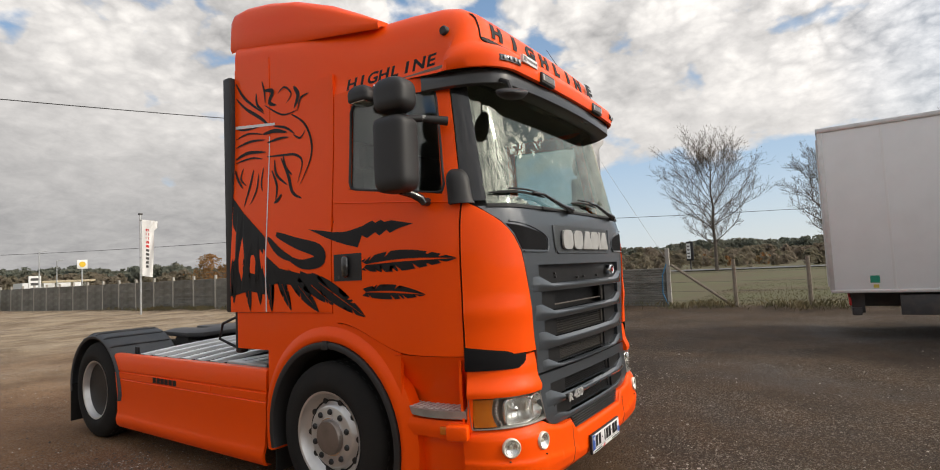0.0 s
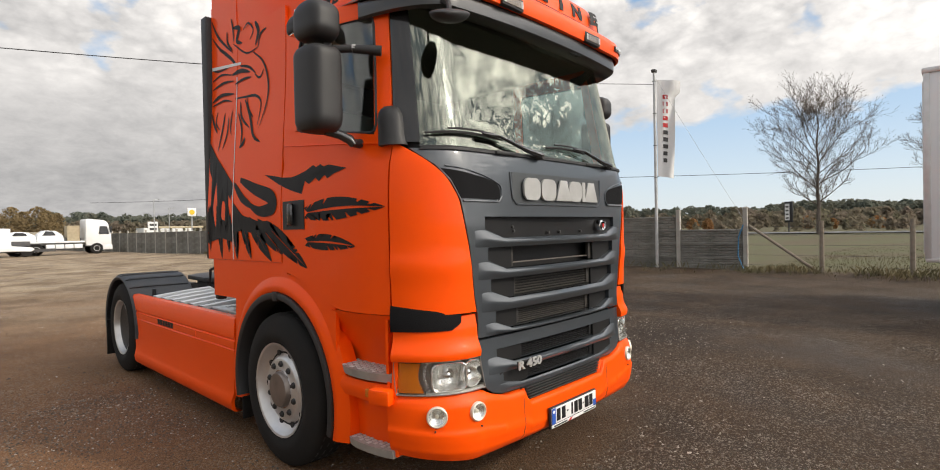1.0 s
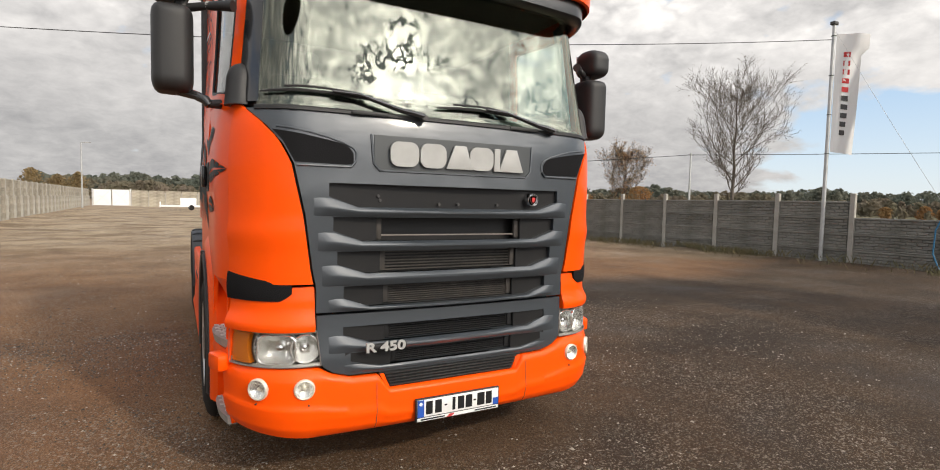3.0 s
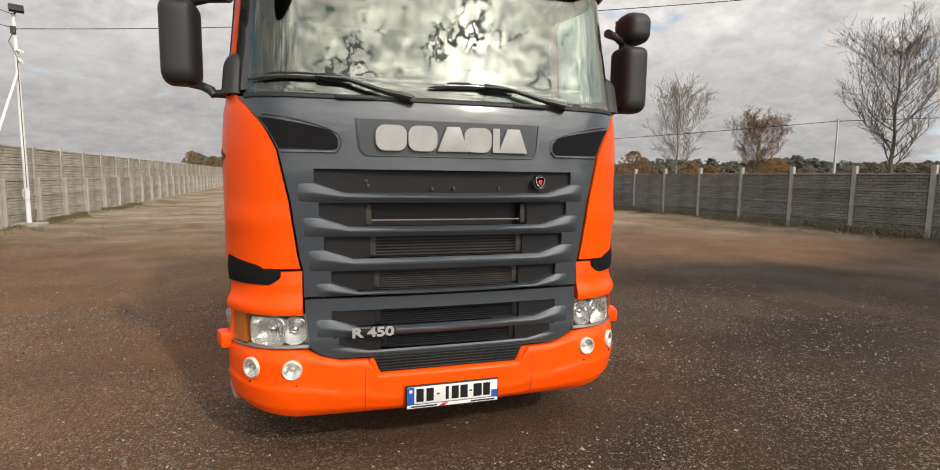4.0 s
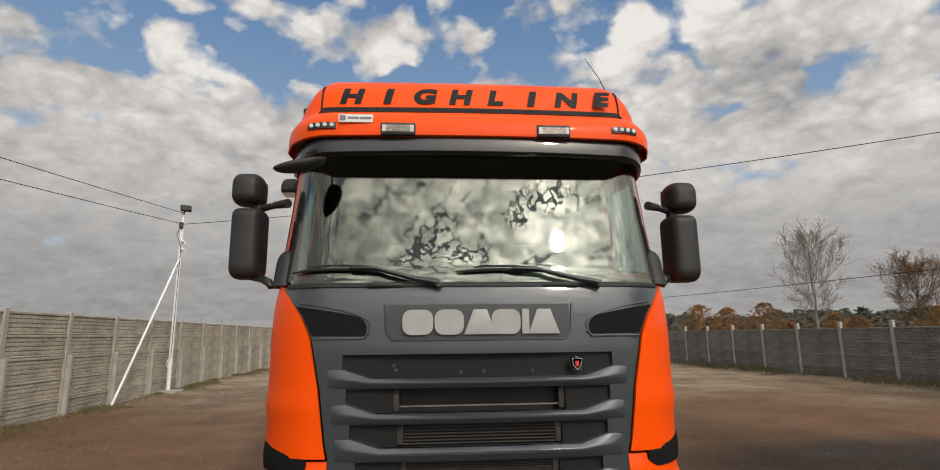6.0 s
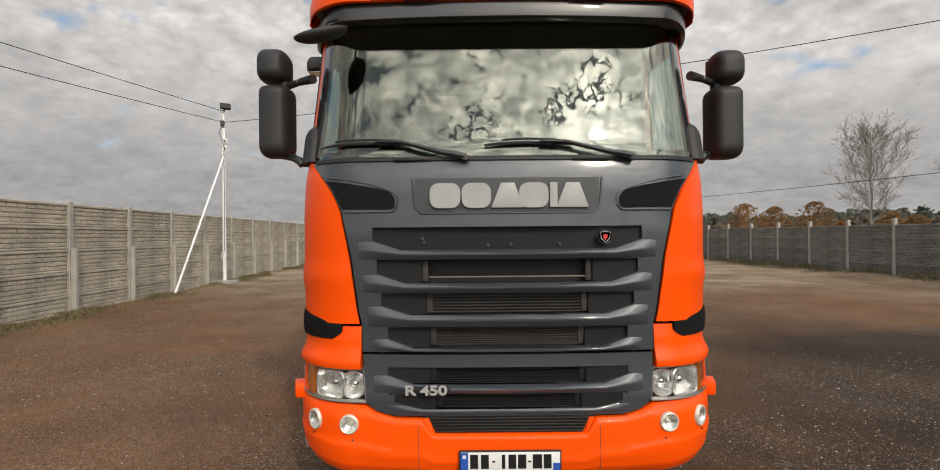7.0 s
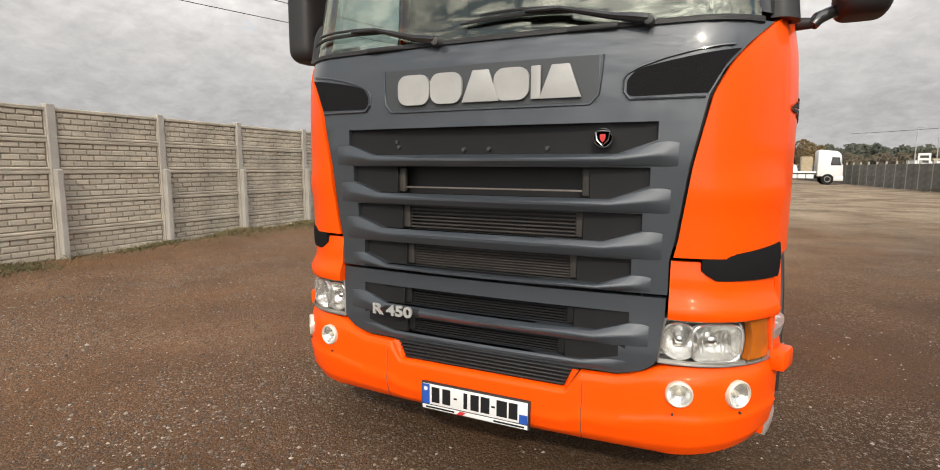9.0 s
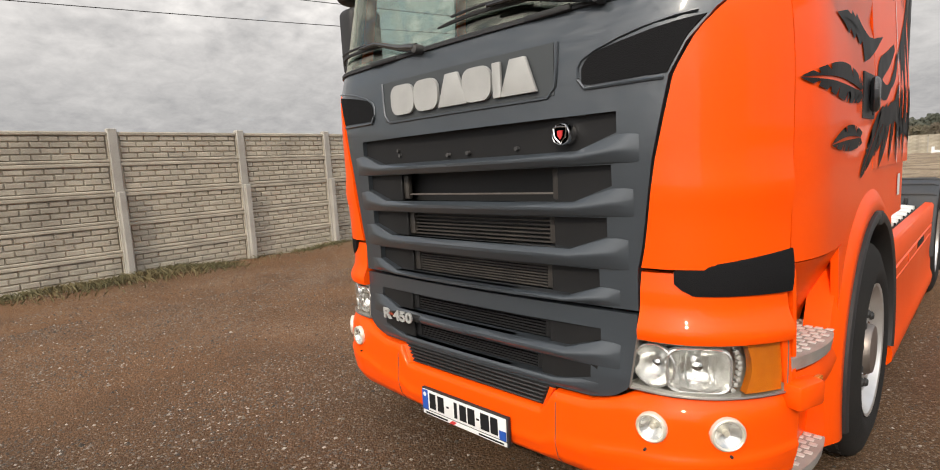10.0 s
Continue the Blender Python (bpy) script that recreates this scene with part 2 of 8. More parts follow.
def glass_material(name, tint, f0, rough=0.0, sheen=(0.8, 0.8, 0.8)):
    """Thin pane: lets light through with a tint, mirrors more at a slant."""
    m = bpy.data.materials.new(name)
    m.use_nodes = True
    nt = m.node_tree
    nt.nodes.clear()
    out, mix = nt.nodes.new("ShaderNodeOutputMaterial"), nt.nodes.new("ShaderNodeMixShader")
    tr, gl, lw = nt.nodes.new("ShaderNodeBsdfTransparent"), nt.nodes.new("ShaderNodeBsdfGlossy"), nt.nodes.new("ShaderNodeLayerWeight")
    tr.inputs[0].default_value = (*tint, 1)
    gl.inputs["Roughness"].default_value = rough
    gl.inputs[0].default_value = (*sheen, 1)
    lw.inputs[0].default_value = 0.5
    pw, sc = nt.nodes.new("ShaderNodeMath"), nt.nodes.new("ShaderNodeMapRange")
    pw.operation = "POWER"
    pw.inputs[1].default_value = 4.0
    sc.inputs[3].default_value, sc.inputs[4].default_value = f0, 0.9
    nt.links.new(lw.outputs["Facing"], pw.inputs[0])
    nt.links.new(pw.outputs[0], sc.inputs[0])
    nt.links.new(sc.outputs[0], mix.inputs[0])
    nt.links.new(tr.outputs[0], mix.inputs[1])
    nt.links.new(gl.outputs[0], mix.inputs[2])
    nt.links.new(mix.outputs[0], out.inputs[0])
    return m


PAINT = material("orange_paint", (1.0, 0.090, 0.003), 0.38, vary=0.06, scale=1.5, coat=0.22, tint=(0.90, 0.085, 0.004), fine=0.02, fine_scale=900, spec=0.12)
GREY = material("grey_plastic_paint", (0.044, 0.053, 0.063), 0.38, metal=0.15, vary=0.15, scale=2.0, coat=1.0, bump=0.02, bump_scale=400)
GREY.node_tree.nodes["Principled BSDF"].inputs["Coat Roughness"].default_value = 0.07
BLACK = material("black_plastic", (0.027, 0.027, 0.028), 0.5, vary=0.25, scale=6, tint=(0.040, 0.039, 0.038), bump=0.05, bump_scale=500, spec=0.4)
GLOSSBLACK = material("gloss_black", (0.020, 0.020, 0.021), 0.18, coat=0.6)
MESHBLACK = material("grille_mesh_black", (0.022, 0.022, 0.0225), 0.45, bump=0.08, bump_scale=300, spec=0.25)
VENT = material("vent_mesh", (0.013, 0.013, 0.014), 0.8, bump=0.3, bump_scale=260, spec=0.06)
RUBBER = material("tyre_rubber", (0.016, 0.0155, 0.015), 0.8, vary=0.4, scale=5, tint=(0.032, 0.028, 0.025), spec=0.25, bump=0.15, bump_scale=160)
ALLOY = material("brushed_aluminium", (0.66, 0.66, 0.65), 0.42, metal=0.55, vary=0.3, scale=7, tint=(0.45, 0.44, 0.42), bump=0.05, bump_scale=250)
DARKALLOY = material("dull_hub_metal", (0.30, 0.26, 0.235), 0.45, metal=0.8, vary=0.4, scale=9)
RIMMETAL = material("rim_metal", (0.66, 0.655, 0.645), 0.36, metal=0.7, vary=0.4, scale=9, tint=(0.46, 0.44, 0.42), bump=0.05, bump_scale=120)
CHROME = material("chrome", (0.85, 0.85, 0.86), 0.08, metal=1.0)
SILVER = material("silver_emblem", (0.40, 0.40, 0.39), 0.5, metal=0.1, vary=0.2, scale=12, spec=0.3)
STEEL = material("chassis_steel", (0.05, 0.05, 0.052), 0.6, vary=0.4, scale=8, tint=(0.11, 0.095, 0.08))
AMBER = material("amber_lens", (0.75, 0.2, 0.01), 0.1, coat=1.0, vary=0.3, scale=30, tint=(0.5, 0.1, 0.005))
WHITEPAINT = material("white_paint", (0.82, 0.83, 0.83), 0.45, vary=0.15, scale=2.0, tint=(0.58, 0.58, 0.57), coat=0.2)
DECAL = material("black_vinyl", (0.015, 0.015, 0.016), 0.5, spec=0.2, vary=0.2, scale=8)
WHITE = material("white_sheet", (0.78, 0.78, 0.77), 0.5)
BLUE = material("blue_strip", (0.02, 0.09, 0.42), 0.4)
RED = material("red_sheet", (0.55, 0.03, 0.03), 0.45)
REFLECTOR = material("lamp_reflector", (0.83, 0.828, 0.81), 0.2, metal=0.78, bump=0.2, bump_scale=40)
FOGBOWL = material("cream_lamp_bowl", (0.74, 0.70, 0.60), 0.28, metal=0.35, bump=0.15, bump_scale=60)
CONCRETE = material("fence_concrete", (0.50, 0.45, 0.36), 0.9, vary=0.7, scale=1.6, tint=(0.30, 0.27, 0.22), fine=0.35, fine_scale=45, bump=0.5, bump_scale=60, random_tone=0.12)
# darker version of the fence concrete, for the right-hand run
DARKCON = material("dark_fence_concrete", (0.24, 0.233, 0.21), 0.9, vary=0.7, scale=1.6, tint=(0.15, 0.145, 0.125), fine=0.35, fine_scale=45, bump=0.5, bump_scale=60, random_tone=0.12)
POSTCON = material("post_concrete", (0.42, 0.40, 0.36), 0.9, vary=0.5, scale=3, tint=(0.28, 0.26, 0.225), fine=0.3, fine_scale=60, bump=0.4, bump_scale=70)
BARK = material("tree_bark", (0.13, 0.108, 0.09), 0.9, vary=0.6, scale=6, bump=0.5, bump_scale=25)
WINDSCREEN = glass_material("windscreen_glass", (0.72, 0.80, 0.77), 0.13, sheen=(0.90, 0.87, 0.74))
SIDEGLASS = glass_material("side_glass", (0.86, 0.90, 0.89), 0.075)
CLEAR = glass_material("lamp_glass", (0.95, 0.95, 0.94), 0.03)


# ---- mesh helpers ----
def thing(name, label, category, at=(0, 0, 0), group="", kind="", turn=0.0):
    ob = new(name)
    ob.empty_display_size = 0.2
    ob.matrix_world = pose(*at, 0, 0, turn)
    return tagged(ob, label, category, group, kind)


def mesh_of(name, bm, mat, smooth=None):
    bmesh.ops.recalc_face_normals(bm, faces=bm.faces)
    me = bpy.data.meshes.new(name)
    bm.to_mesh(me)
    bm.free()
    for m in mat if isinstance(mat, (list, tuple)) else [mat]:
        me.materials.append(m)
    if smooth is not None:
        me.polygons.foreach_set("use_smooth", [True] * len(me.polygons))
        me.set_sharp_from_angle(angle=radians(smooth))
    return me


def part(name, bm, mat, parent, label="", smooth=40):
    """Links a bmesh, in the coordinates of its thing, as one mesh under parent."""
    ob = new(name, bm if isinstance(bm, bpy.types.Mesh) else mesh_of(name, bm, mat, smooth))
    ob.parent = parent
    return tagged(ob, label)


def solo(name, bm, mat, label, category, kind="", group="", smooth=40):
    ob = new(name, mesh_of(name, bm, mat, smooth))
    return tagged(ob, label, category, group, kind)


def box(x0, x1, y0, y1, z0, z1, bevel=0.0, bm=None, seg=2):
    own = bmesh.new()
    bmesh.ops.create_cube(own, size=1)
    bmesh.ops.scale(own, vec=(x1 - x0, y1 - y0, z1 - z0), verts=own.verts)
    bmesh.ops.translate(own, vec=((x0 + x1) / 2, (y0 + y1) / 2, (z0 + z1) / 2), verts=own.verts)
    if bevel:
        bmesh.ops.bevel(own, geom=own.edges[:], offset=bevel, segments=seg, profile=0.5, affect="EDGES")
    return join(bm, own)


def join(bm, own):
    if bm is None:
        return own
    tmp = bpy.data.meshes.new("tmp")
    own.to_mesh(tmp)
    own.free()
    bm.from_mesh(tmp)
    bpy.data.meshes.remove(tmp)
    return bm


def moved(bm, m):
    bmesh.ops.transform(bm, matrix=m, verts=bm.verts)
    return bm


def tube(points, radii, seg=10, bm=None, caps=True):
    """A round bar through the points."""
    own = bmesh.new()
    pts = [Vector(p) for p in points]
    if not isinstance(radii, (list, tuple)):
        radii = [radii] * len(pts)
    rings, side = [], None
    for i, p in enumerate(pts):
        d = (pts[min(i + 1, len(pts) - 1)] - pts[max(i - 1, 0)]).normalized()
        if side is None:
            side = d.orthogonal().normalized()
        side = (side - d * side.dot(d)).normalized()
        up = d.cross(side)
        rings.append([own.verts.new(p + radii[i] * (math.cos(a) * side + math.sin(a) * up)) for a in (2 * math.pi * k / seg for k in range(seg))])
    for a, b in zip(rings, rings[1:]):
        for k in range(seg):
            own.faces.new((a[k], a[(k + 1) % seg], b[(k + 1) % seg], b[k]))
    if caps:
        own.faces.new(rings[0][::-1])
        own.faces.new(rings[-1])
    return join(bm, own)


def lathe(profile, axis="x", seg=32, bm=None, at=(0, 0, 0), caps=True):
    """Turns rows of (along, radius) round an axis."""
    own = bmesh.new()
    rings = []
    for a, r in profile:
        ring = []
        for k in range(seg):
            t = 2 * math.pi * k / seg
            c, s = r * math.cos(t), r * math.sin(t)
            co = {"x": (a, c, s), "y": (c, a, s), "z": (c, s, a)}[axis]
            ring.append(own.verts.new(Vector(co) + Vector(at)))
        rings.append(ring)
    for p, q in zip(rings, rings[1:]):
        for k in range(seg):
            own.faces.new((p[k], p[(k + 1) % seg], q[(k + 1) % seg], q[k]))
    for ring in (rings[0], rings[-1]) if caps else ():
        if (ring[0].co - ring[1].co).length > 1e-5:
            own.faces.new(ring)
    bmesh.ops.remove_doubles(own, verts=own.verts, dist=1e-6)
    return join(bm, own)


def grid(rows, bm=None, thick=None):
    """A sheet from rows of points; thick: a second set of rows behind it closes it to a plate."""
    own = bmesh.new()
    front = [[own.verts.new(p) for p in r] for r in rows]
    for a, b in zip(front, front[1:]):
        for k in range(len(a) - 1):
            own.faces.new((a[k], a[k + 1], b[k + 1], b[k]))
    if thick:
        back = [[own.verts.new(p) for p in r] for r in thick]
        for a, b in zip(back, back[1:]):
            for k in range(len(a) - 1):
                own.faces.new((a[k], b[k], b[k + 1], a[k + 1]))
        loop = lambda g: g[0] + [r[-1] for r in g[1:]] + g[-1][-2::-1] + [r[0] for r in g[-2:0:-1]]
        f, b = loop(front), loop(back)
        for k in range(len(f)):
            j = (k + 1) % len(f)
            own.faces.new((f[k], b[k], b[j], f[j]))
    return join(bm, own)


def prism(outline, depth, bevel=0.0, bm=None):
    """Extrudes a flat outline of 3D points by the vector depth."""
    own = bmesh.new()
    vs = [own.verts.new(p) for p in outline]
    f = own.faces.new(vs)
    ex = bmesh.ops.extrude_face_region(own, geom=[f])
    bmesh.ops.translate(own, vec=depth, verts=[v for v in ex["geom"] if isinstance(v, bmesh.types.BMVert)])
    if bevel:
        bmesh.ops.bevel(own, geom=own.edges[:], offset=bevel, segments=2, profile=0.5, affect="EDGES")
    bmesh.ops.triangulate(own, faces=[q for q in own.faces if len(q.verts) > 4])
    return join(bm, own)


def text_mesh(body, size, depth, weight=0.0, stretch=1.0, space=1.0):
    """Lettering in the built-in font, flat in x and z, standing out towards -y; its origin is the lower left corner."""
    cu = bpy.data.curves.new("lettering", "FONT")
    cu.body, cu.size, cu.extrude, cu.offset, cu.space_character = body, size, depth / 2, weight, space
    ob = bpy.data.objects.new("lettering", cu)
    scene.collection.objects.link(ob)
    me = bpy.data.meshes.new_from_object(ob.evaluated_get(bpy.context.evaluated_depsgraph_get()))
    bm = bmesh.new()
    bm.from_mesh(me)
    bpy.data.objects.remove(ob)
    bpy.data.curves.remove(cu)
    bpy.data.meshes.remove(me)
    moved(bm, pose(0, 0, 0, 90, 0, 0) @ Matrix.Diagonal((stretch, 1, 1, 1)))
    lo = min(v.co.x for v in bm.verts)
    bmesh.ops.translate(bm, vec=(-lo, 0, 0), verts=bm.verts)
    return bm


def smooth_table(table, z):
    """Like lerp_table, with rounded bends."""
    n = len(table)
    if z <= table[0][0]:
        return table[0][1]
    if z >= table[-1][0]:
        return table[-1][1]
    slope = [(table[k + 1][1] - table[k][1]) / (table[k + 1][0] - table[k][0]) for k in range(n - 1)]
    for k in range(n - 1):
        (a, va), (b, vb) = table[k], table[k + 1]
        if z <= b:
            lean = []
            for j in (k, k + 1):
                if j == 0 or j == n - 1:
                    lean.append(slope[min(j, n - 2)])
                elif slope[j - 1] * slope[j] <= 0:
                    lean.append(0.0)
                else:
                    lean.append(2 * slope[j - 1] * slope[j] / (slope[j - 1] + slope[j]))
            t, h = (z - a) / (b - a), b - a
            return va * (1 + 2 * t) * (1 - t) ** 2 + h * lean[0] * t * (1 - t) ** 2 + vb * t * t * (3 - 2 * t) + h * lean[1] * t * t * (t - 1)
    return table[-1][1]


def lerp_table(table, z):
    for (a, va), (b, vb) in zip(table, table[1:]):
        if z <= b:
            t = min(1.0, max(0.0, (z - a) / (b - a)))
            return va + (vb - va) * t
    return table[-1][1]


# ---- the yard ----
def ground_material():
    m = bpy.data.materials.new("yard_gravel")
    m.use_nodes = True
    nt = m.node_tree
    b = nt.nodes["Principled BSDF"]
    b.inputs["Roughness"].default_value = 0.88
    b.inputs["Specular IOR Level"].default_value = 0.15
    tc = nt.nodes.new("ShaderNodeTexCoord")

    def noise_at(scale, detail=5, rough=0.55):
        n = nt.nodes.new("ShaderNodeTexNoise")
        n.inputs["Scale"].default_value, n.inputs["Detail"].default_value, n.inputs["Roughness"].default_value = scale, detail, rough
        nt.links.new(tc.outputs["Object"], n.inputs["Vector"])
        return n.outputs[0]

    def ramp(src, lo, hi):
        r = nt.nodes.new("ShaderNodeMapRange")
        r.inputs[1].default_value, r.inputs[2].default_value = lo, hi
        nt.links.new(src, r.inputs[0])
        return r.outputs[0]

    def mixed(fac, a, c):
        n = nt.nodes.new("ShaderNodeMix")
        n.data_type = "RGBA"
        nt.links.new(fac, n.inputs[0])
        for i, v in ((6, a), (7, c)):
            if isinstance(v, tuple):
                n.inputs[i].default_value = (*v, 1)
            else:
                nt.links.new(v, n.inputs[i])
        return n.outputs[2]

    def calc(op, a, c):
        n = nt.nodes.new("ShaderNodeMath")
        n.operation = op
        for i, v in enumerate((a, c)):
            if isinstance(v, (int, float)):
                n.inputs[i].default_value = v
            else:
                nt.links.new(v, n.inputs[i])
        return n.outputs[0]

    sep = nt.nodes.new("ShaderNodeSeparateXYZ")
    nt.links.new(tc.outputs["Object"], sep.inputs[0])
    X, Y, Z = sep.outputs
    patch = noise_at(0.16, 6)
    # brown earth with grey crushed stone towards +x, pale sand at the back
    earth = mixed(ramp(noise_at(0.9, 6), 0.35, 0.68), (0.222, 0.119, 0.060), (0.152, 0.084, 0.045))
    stone = mixed(ramp(noise_at(1.3, 6), 0.35, 0.65), (0.070, 0.045, 0.027), (0.044, 0.030, 0.020))
    sand = mixed(ramp(noise_at(0.45, 9, 0.68), 0.40, 0.60), (0.42, 0.325, 0.22), (0.20, 0.14, 0.088))
    lean = calc("SUBTRACT", calc("MULTIPLY", calc("ADD", X, 1.5), 0.14), calc("MULTIPLY", calc("MINIMUM", Y, 6.0), 0.12))
    by_fence = calc("MULTIPLY", ramp(X, 4.5, 9.0), ramp(Y, 3.0, 7.0))
    to_stone = ramp(calc("SUBTRACT", calc("ADD", calc("ADD", lean, 0.25), calc("MULTIPLY", patch, 1.1)), calc("MULTIPLY", by_fence, 1.2)), 0.6, 1.15)
    to_sand = ramp(calc("ADD", calc("MULTIPLY", Y, 0.058), calc("MULTIPLY", patch, 1.2)), 1.0, 1.7)
    gravel = calc("MULTIPLY", ramp(noise_at(1.3, 9, 0.72), 0.52, 0.64), ramp(noise_at(0.21, 4), 0.42, 0.60))
    sand = mixed(calc("MULTIPLY", gravel, 0.75), sand, (0.50, 0.43, 0.34))
    col = mixed(to_stone, earth, stone)
    col = mixed(to_sand, col, sand)
    # small stones, pale and dark
    vor = nt.nodes.new("ShaderNodeTexVoronoi")
    vor.inputs["Scale"].default_value = 70
    nt.links.new(tc.outputs["Object"], vor.inputs["Vector"])
    sepc = nt.nodes.new("ShaderNodeSeparateColor")
    nt.links.new(vor.outputs["Color"], sepc.inputs[0])
    fine = nt.nodes.new("ShaderNodeTexVoronoi")
    fine.inputs["Scale"].default_value = 165
    nt.links.new(tc.outputs["Object"], fine.inputs["Vector"])
    sepf = nt.nodes.new("ShaderNodeSeparateColor")
    nt.links.new(fine.outputs["Color"], sepf.inputs[0])
    # every stone its own tone
    tone = nt.nodes.new("ShaderNodeMix")
    tone.data_type, tone.blend_type = "RGBA", "MULTIPLY"
    tone.inputs[0].default_value = 1.0
    grey = calc("ADD", 0.62, calc("ADD", calc("MULTIPLY", sepc.outputs[1], 0.40), calc("MULTIPLY", sepf.outputs[1], 0.42)))
    both = nt.nodes.new("ShaderNodeCombineColor")
    for i in range(3):
        nt.links.new(grey, both.inputs[i])
    nt.links.new(col, tone.inputs[6])
    nt.links.new(both.outputs[0], tone.inputs[7])
    col = tone.outputs[2]
    strewn = ramp(noise_at(0.55, 4), 0.36, 0.60)
    pale = calc("MULTIPLY", calc("GREATER_THAN", sepc.outputs[0], 0.90), strewn)
    col = mixed(calc("MULTIPLY", pale, 0.42), col, (0.40, 0.35, 0.29))
    specks = calc("MULTIPLY", calc("GREATER_THAN", sepf.outputs[0], 0.90), calc("ADD", 0.3, calc("MULTIPLY", strewn, 0.7)))
    col = mixed(calc("MULTIPLY", specks, 0.42), col, (0.42, 0.36, 0.29))
    dark = calc("MULTIPLY", calc("LESS_THAN", sepf.outputs[0], 0.28), 0.40)
    col = mixed(dark, col, (0.040, 0.032, 0.026))
    # damp hollows
    rag = calc("MULTIPLY", calc("SUBTRACT", noise_at(0.7, 5), 0.5), 1.6)
    for cx, cy, rx, ry in ((5.4, 4.4, 2.6, 1.1), (4.4, 1.3, 1.3, 0.6), (8.5, -3.0, 3.5, 1.2)):
        u = calc("DIVIDE", calc("SUBTRACT", X, cx), rx)
        v = calc("DIVIDE", calc("SUBTRACT", Y, cy), ry)
        far = calc("ADD", calc("ADD", calc("MULTIPLY", u, u), calc("MULTIPLY", v, v)), rag)
        col = mixed(calc("MULTIPLY", ramp(far, 1.7, 0.2), 0.55), col, (0.026, 0.020, 0.016))
    nt.links.new(col, b.inputs["Base Color"])
    wet = nt.nodes.new("ShaderNodeMapRange")
    wet.inputs[1].default_value, wet.inputs[2].default_value = 0.5, 0.68
    wet.inputs[3].default_value, wet.inputs[4].default_value = 0.92, 0.6
    nt.links.new(noise_at(0.33, 5), wet.inputs[0])
    nt.links.new(wet.outputs[0], b.inputs["Roughness"])
    h = calc("ADD", calc("ADD", calc("MULTIPLY", vor.outputs["Distance"], -0.7), calc("MULTIPLY", fine.outputs["Distance"], -0.4)), calc("MULTIPLY", noise_at(9, 7, 0.65), 0.7))
    bp = nt.nodes.new("ShaderNodeBump")
    bp.inputs["Strength"].default_value, bp.inputs["Distance"].default_value = 0.7, 0.02
    nt.links.new(h, bp.inputs["Height"])
    nt.links.new(bp.outputs[0], b.inputs["Normal"])
    return m


def ground_z(x, y):
    """Height of the yard: level round the truck, soft ruts and humps elsewhere."""
    r = math.hypot(x, y - 2.6)
    k = min(1.0, max(0.0, (r - 3.5) / 4.0))
    berm = 0.0
    for d in (x - fence_x_left(y) - 0.35, fence_x_right(max(y, 3.4)) - 0.4 - x):
        berm += max(0.0, 0.07 + 0.08 * noise.noise((x * 0.8, y * 0.8, 5.0))) * math.exp(-(d / 0.55) ** 2)
    return k * 0.05 * (noise.noise((x * 0.35, y * 0.35, 3.0)) + 0.5 * noise.noise((x * 1.1, y * 1.1, 7.0))) + berm


def build_ground():
    def axis(lo, hi):
        c, out = 0.0, [0.0]
        step = 0.4
        while c < hi:
            c += step
            step = 0.4 if c < 26 else step * 1.25
            out.append(min(c, hi))
        c, neg, step = 0.0, [], 0.4
        while c > lo:
            c -= step
            step = 0.4 if c > -14 else step * 1.3
            neg.append(max(c, lo))
        return neg[::-1] + out

    xs, ys = axis(-1500, 1500), axis(-1500, 1500)
    near = lambda x, y: ground_z(x, y) if abs(x) < 60 and abs(y) < 100 else 0.0
    bm = grid([[(x, y, near(x, y)) for x in xs] for y in ys])
    return solo("ground", bm, ground_material(), "brown damp gravel yard with pale stones and tracks", "ground", "structure", smooth=80)




def fence_x_left(y):
    return -7.87 - 0.048 * y


def fence_x_right(y):
    return 15.35 - 0.075 * (y - 4.0)


build_ground()
BAY = 2.06


def brick_layout(width, height, rows, per_row):
    """Rows of staggered bricks inside a panel: x0, x1, z0, z1."""
    out = []
    bh = height / rows
    bw = width / per_row
    for r in range(rows):
        x = -bw / 2 if r % 2 else 0.0
        while x < width - 0.01:
            a, c = max(0.0, x), min(width, x + bw)
            if c - a > 0.03:
                out.append((a + 0.003, c - 0.003, r * bh + 0.003, (r + 1) * bh - 0.003))
            x += bw
    return out


def brick_verts(bm, a, c, z0, z1, y, d):
    """A cushion-shaped brick standing out by d towards -y."""
    i = 0.013
    base = [bm.verts.new(p) for p in ((a, y, z0), (c, y, z0), (c, y, z1), (a, y, z1))]
    top = [bm.verts.new(p) for p in ((a + i, y - d, z0 + i), (c - i, y - d, z0 + i), (c - i, y - d, z1 - i), (a + i, y - d, z1 - i))]
    bm.faces.new(top)
    for k in range(4):
        j = (k + 1) % 4
        bm.faces.new((base[k], base[j], top[j], top[k]))


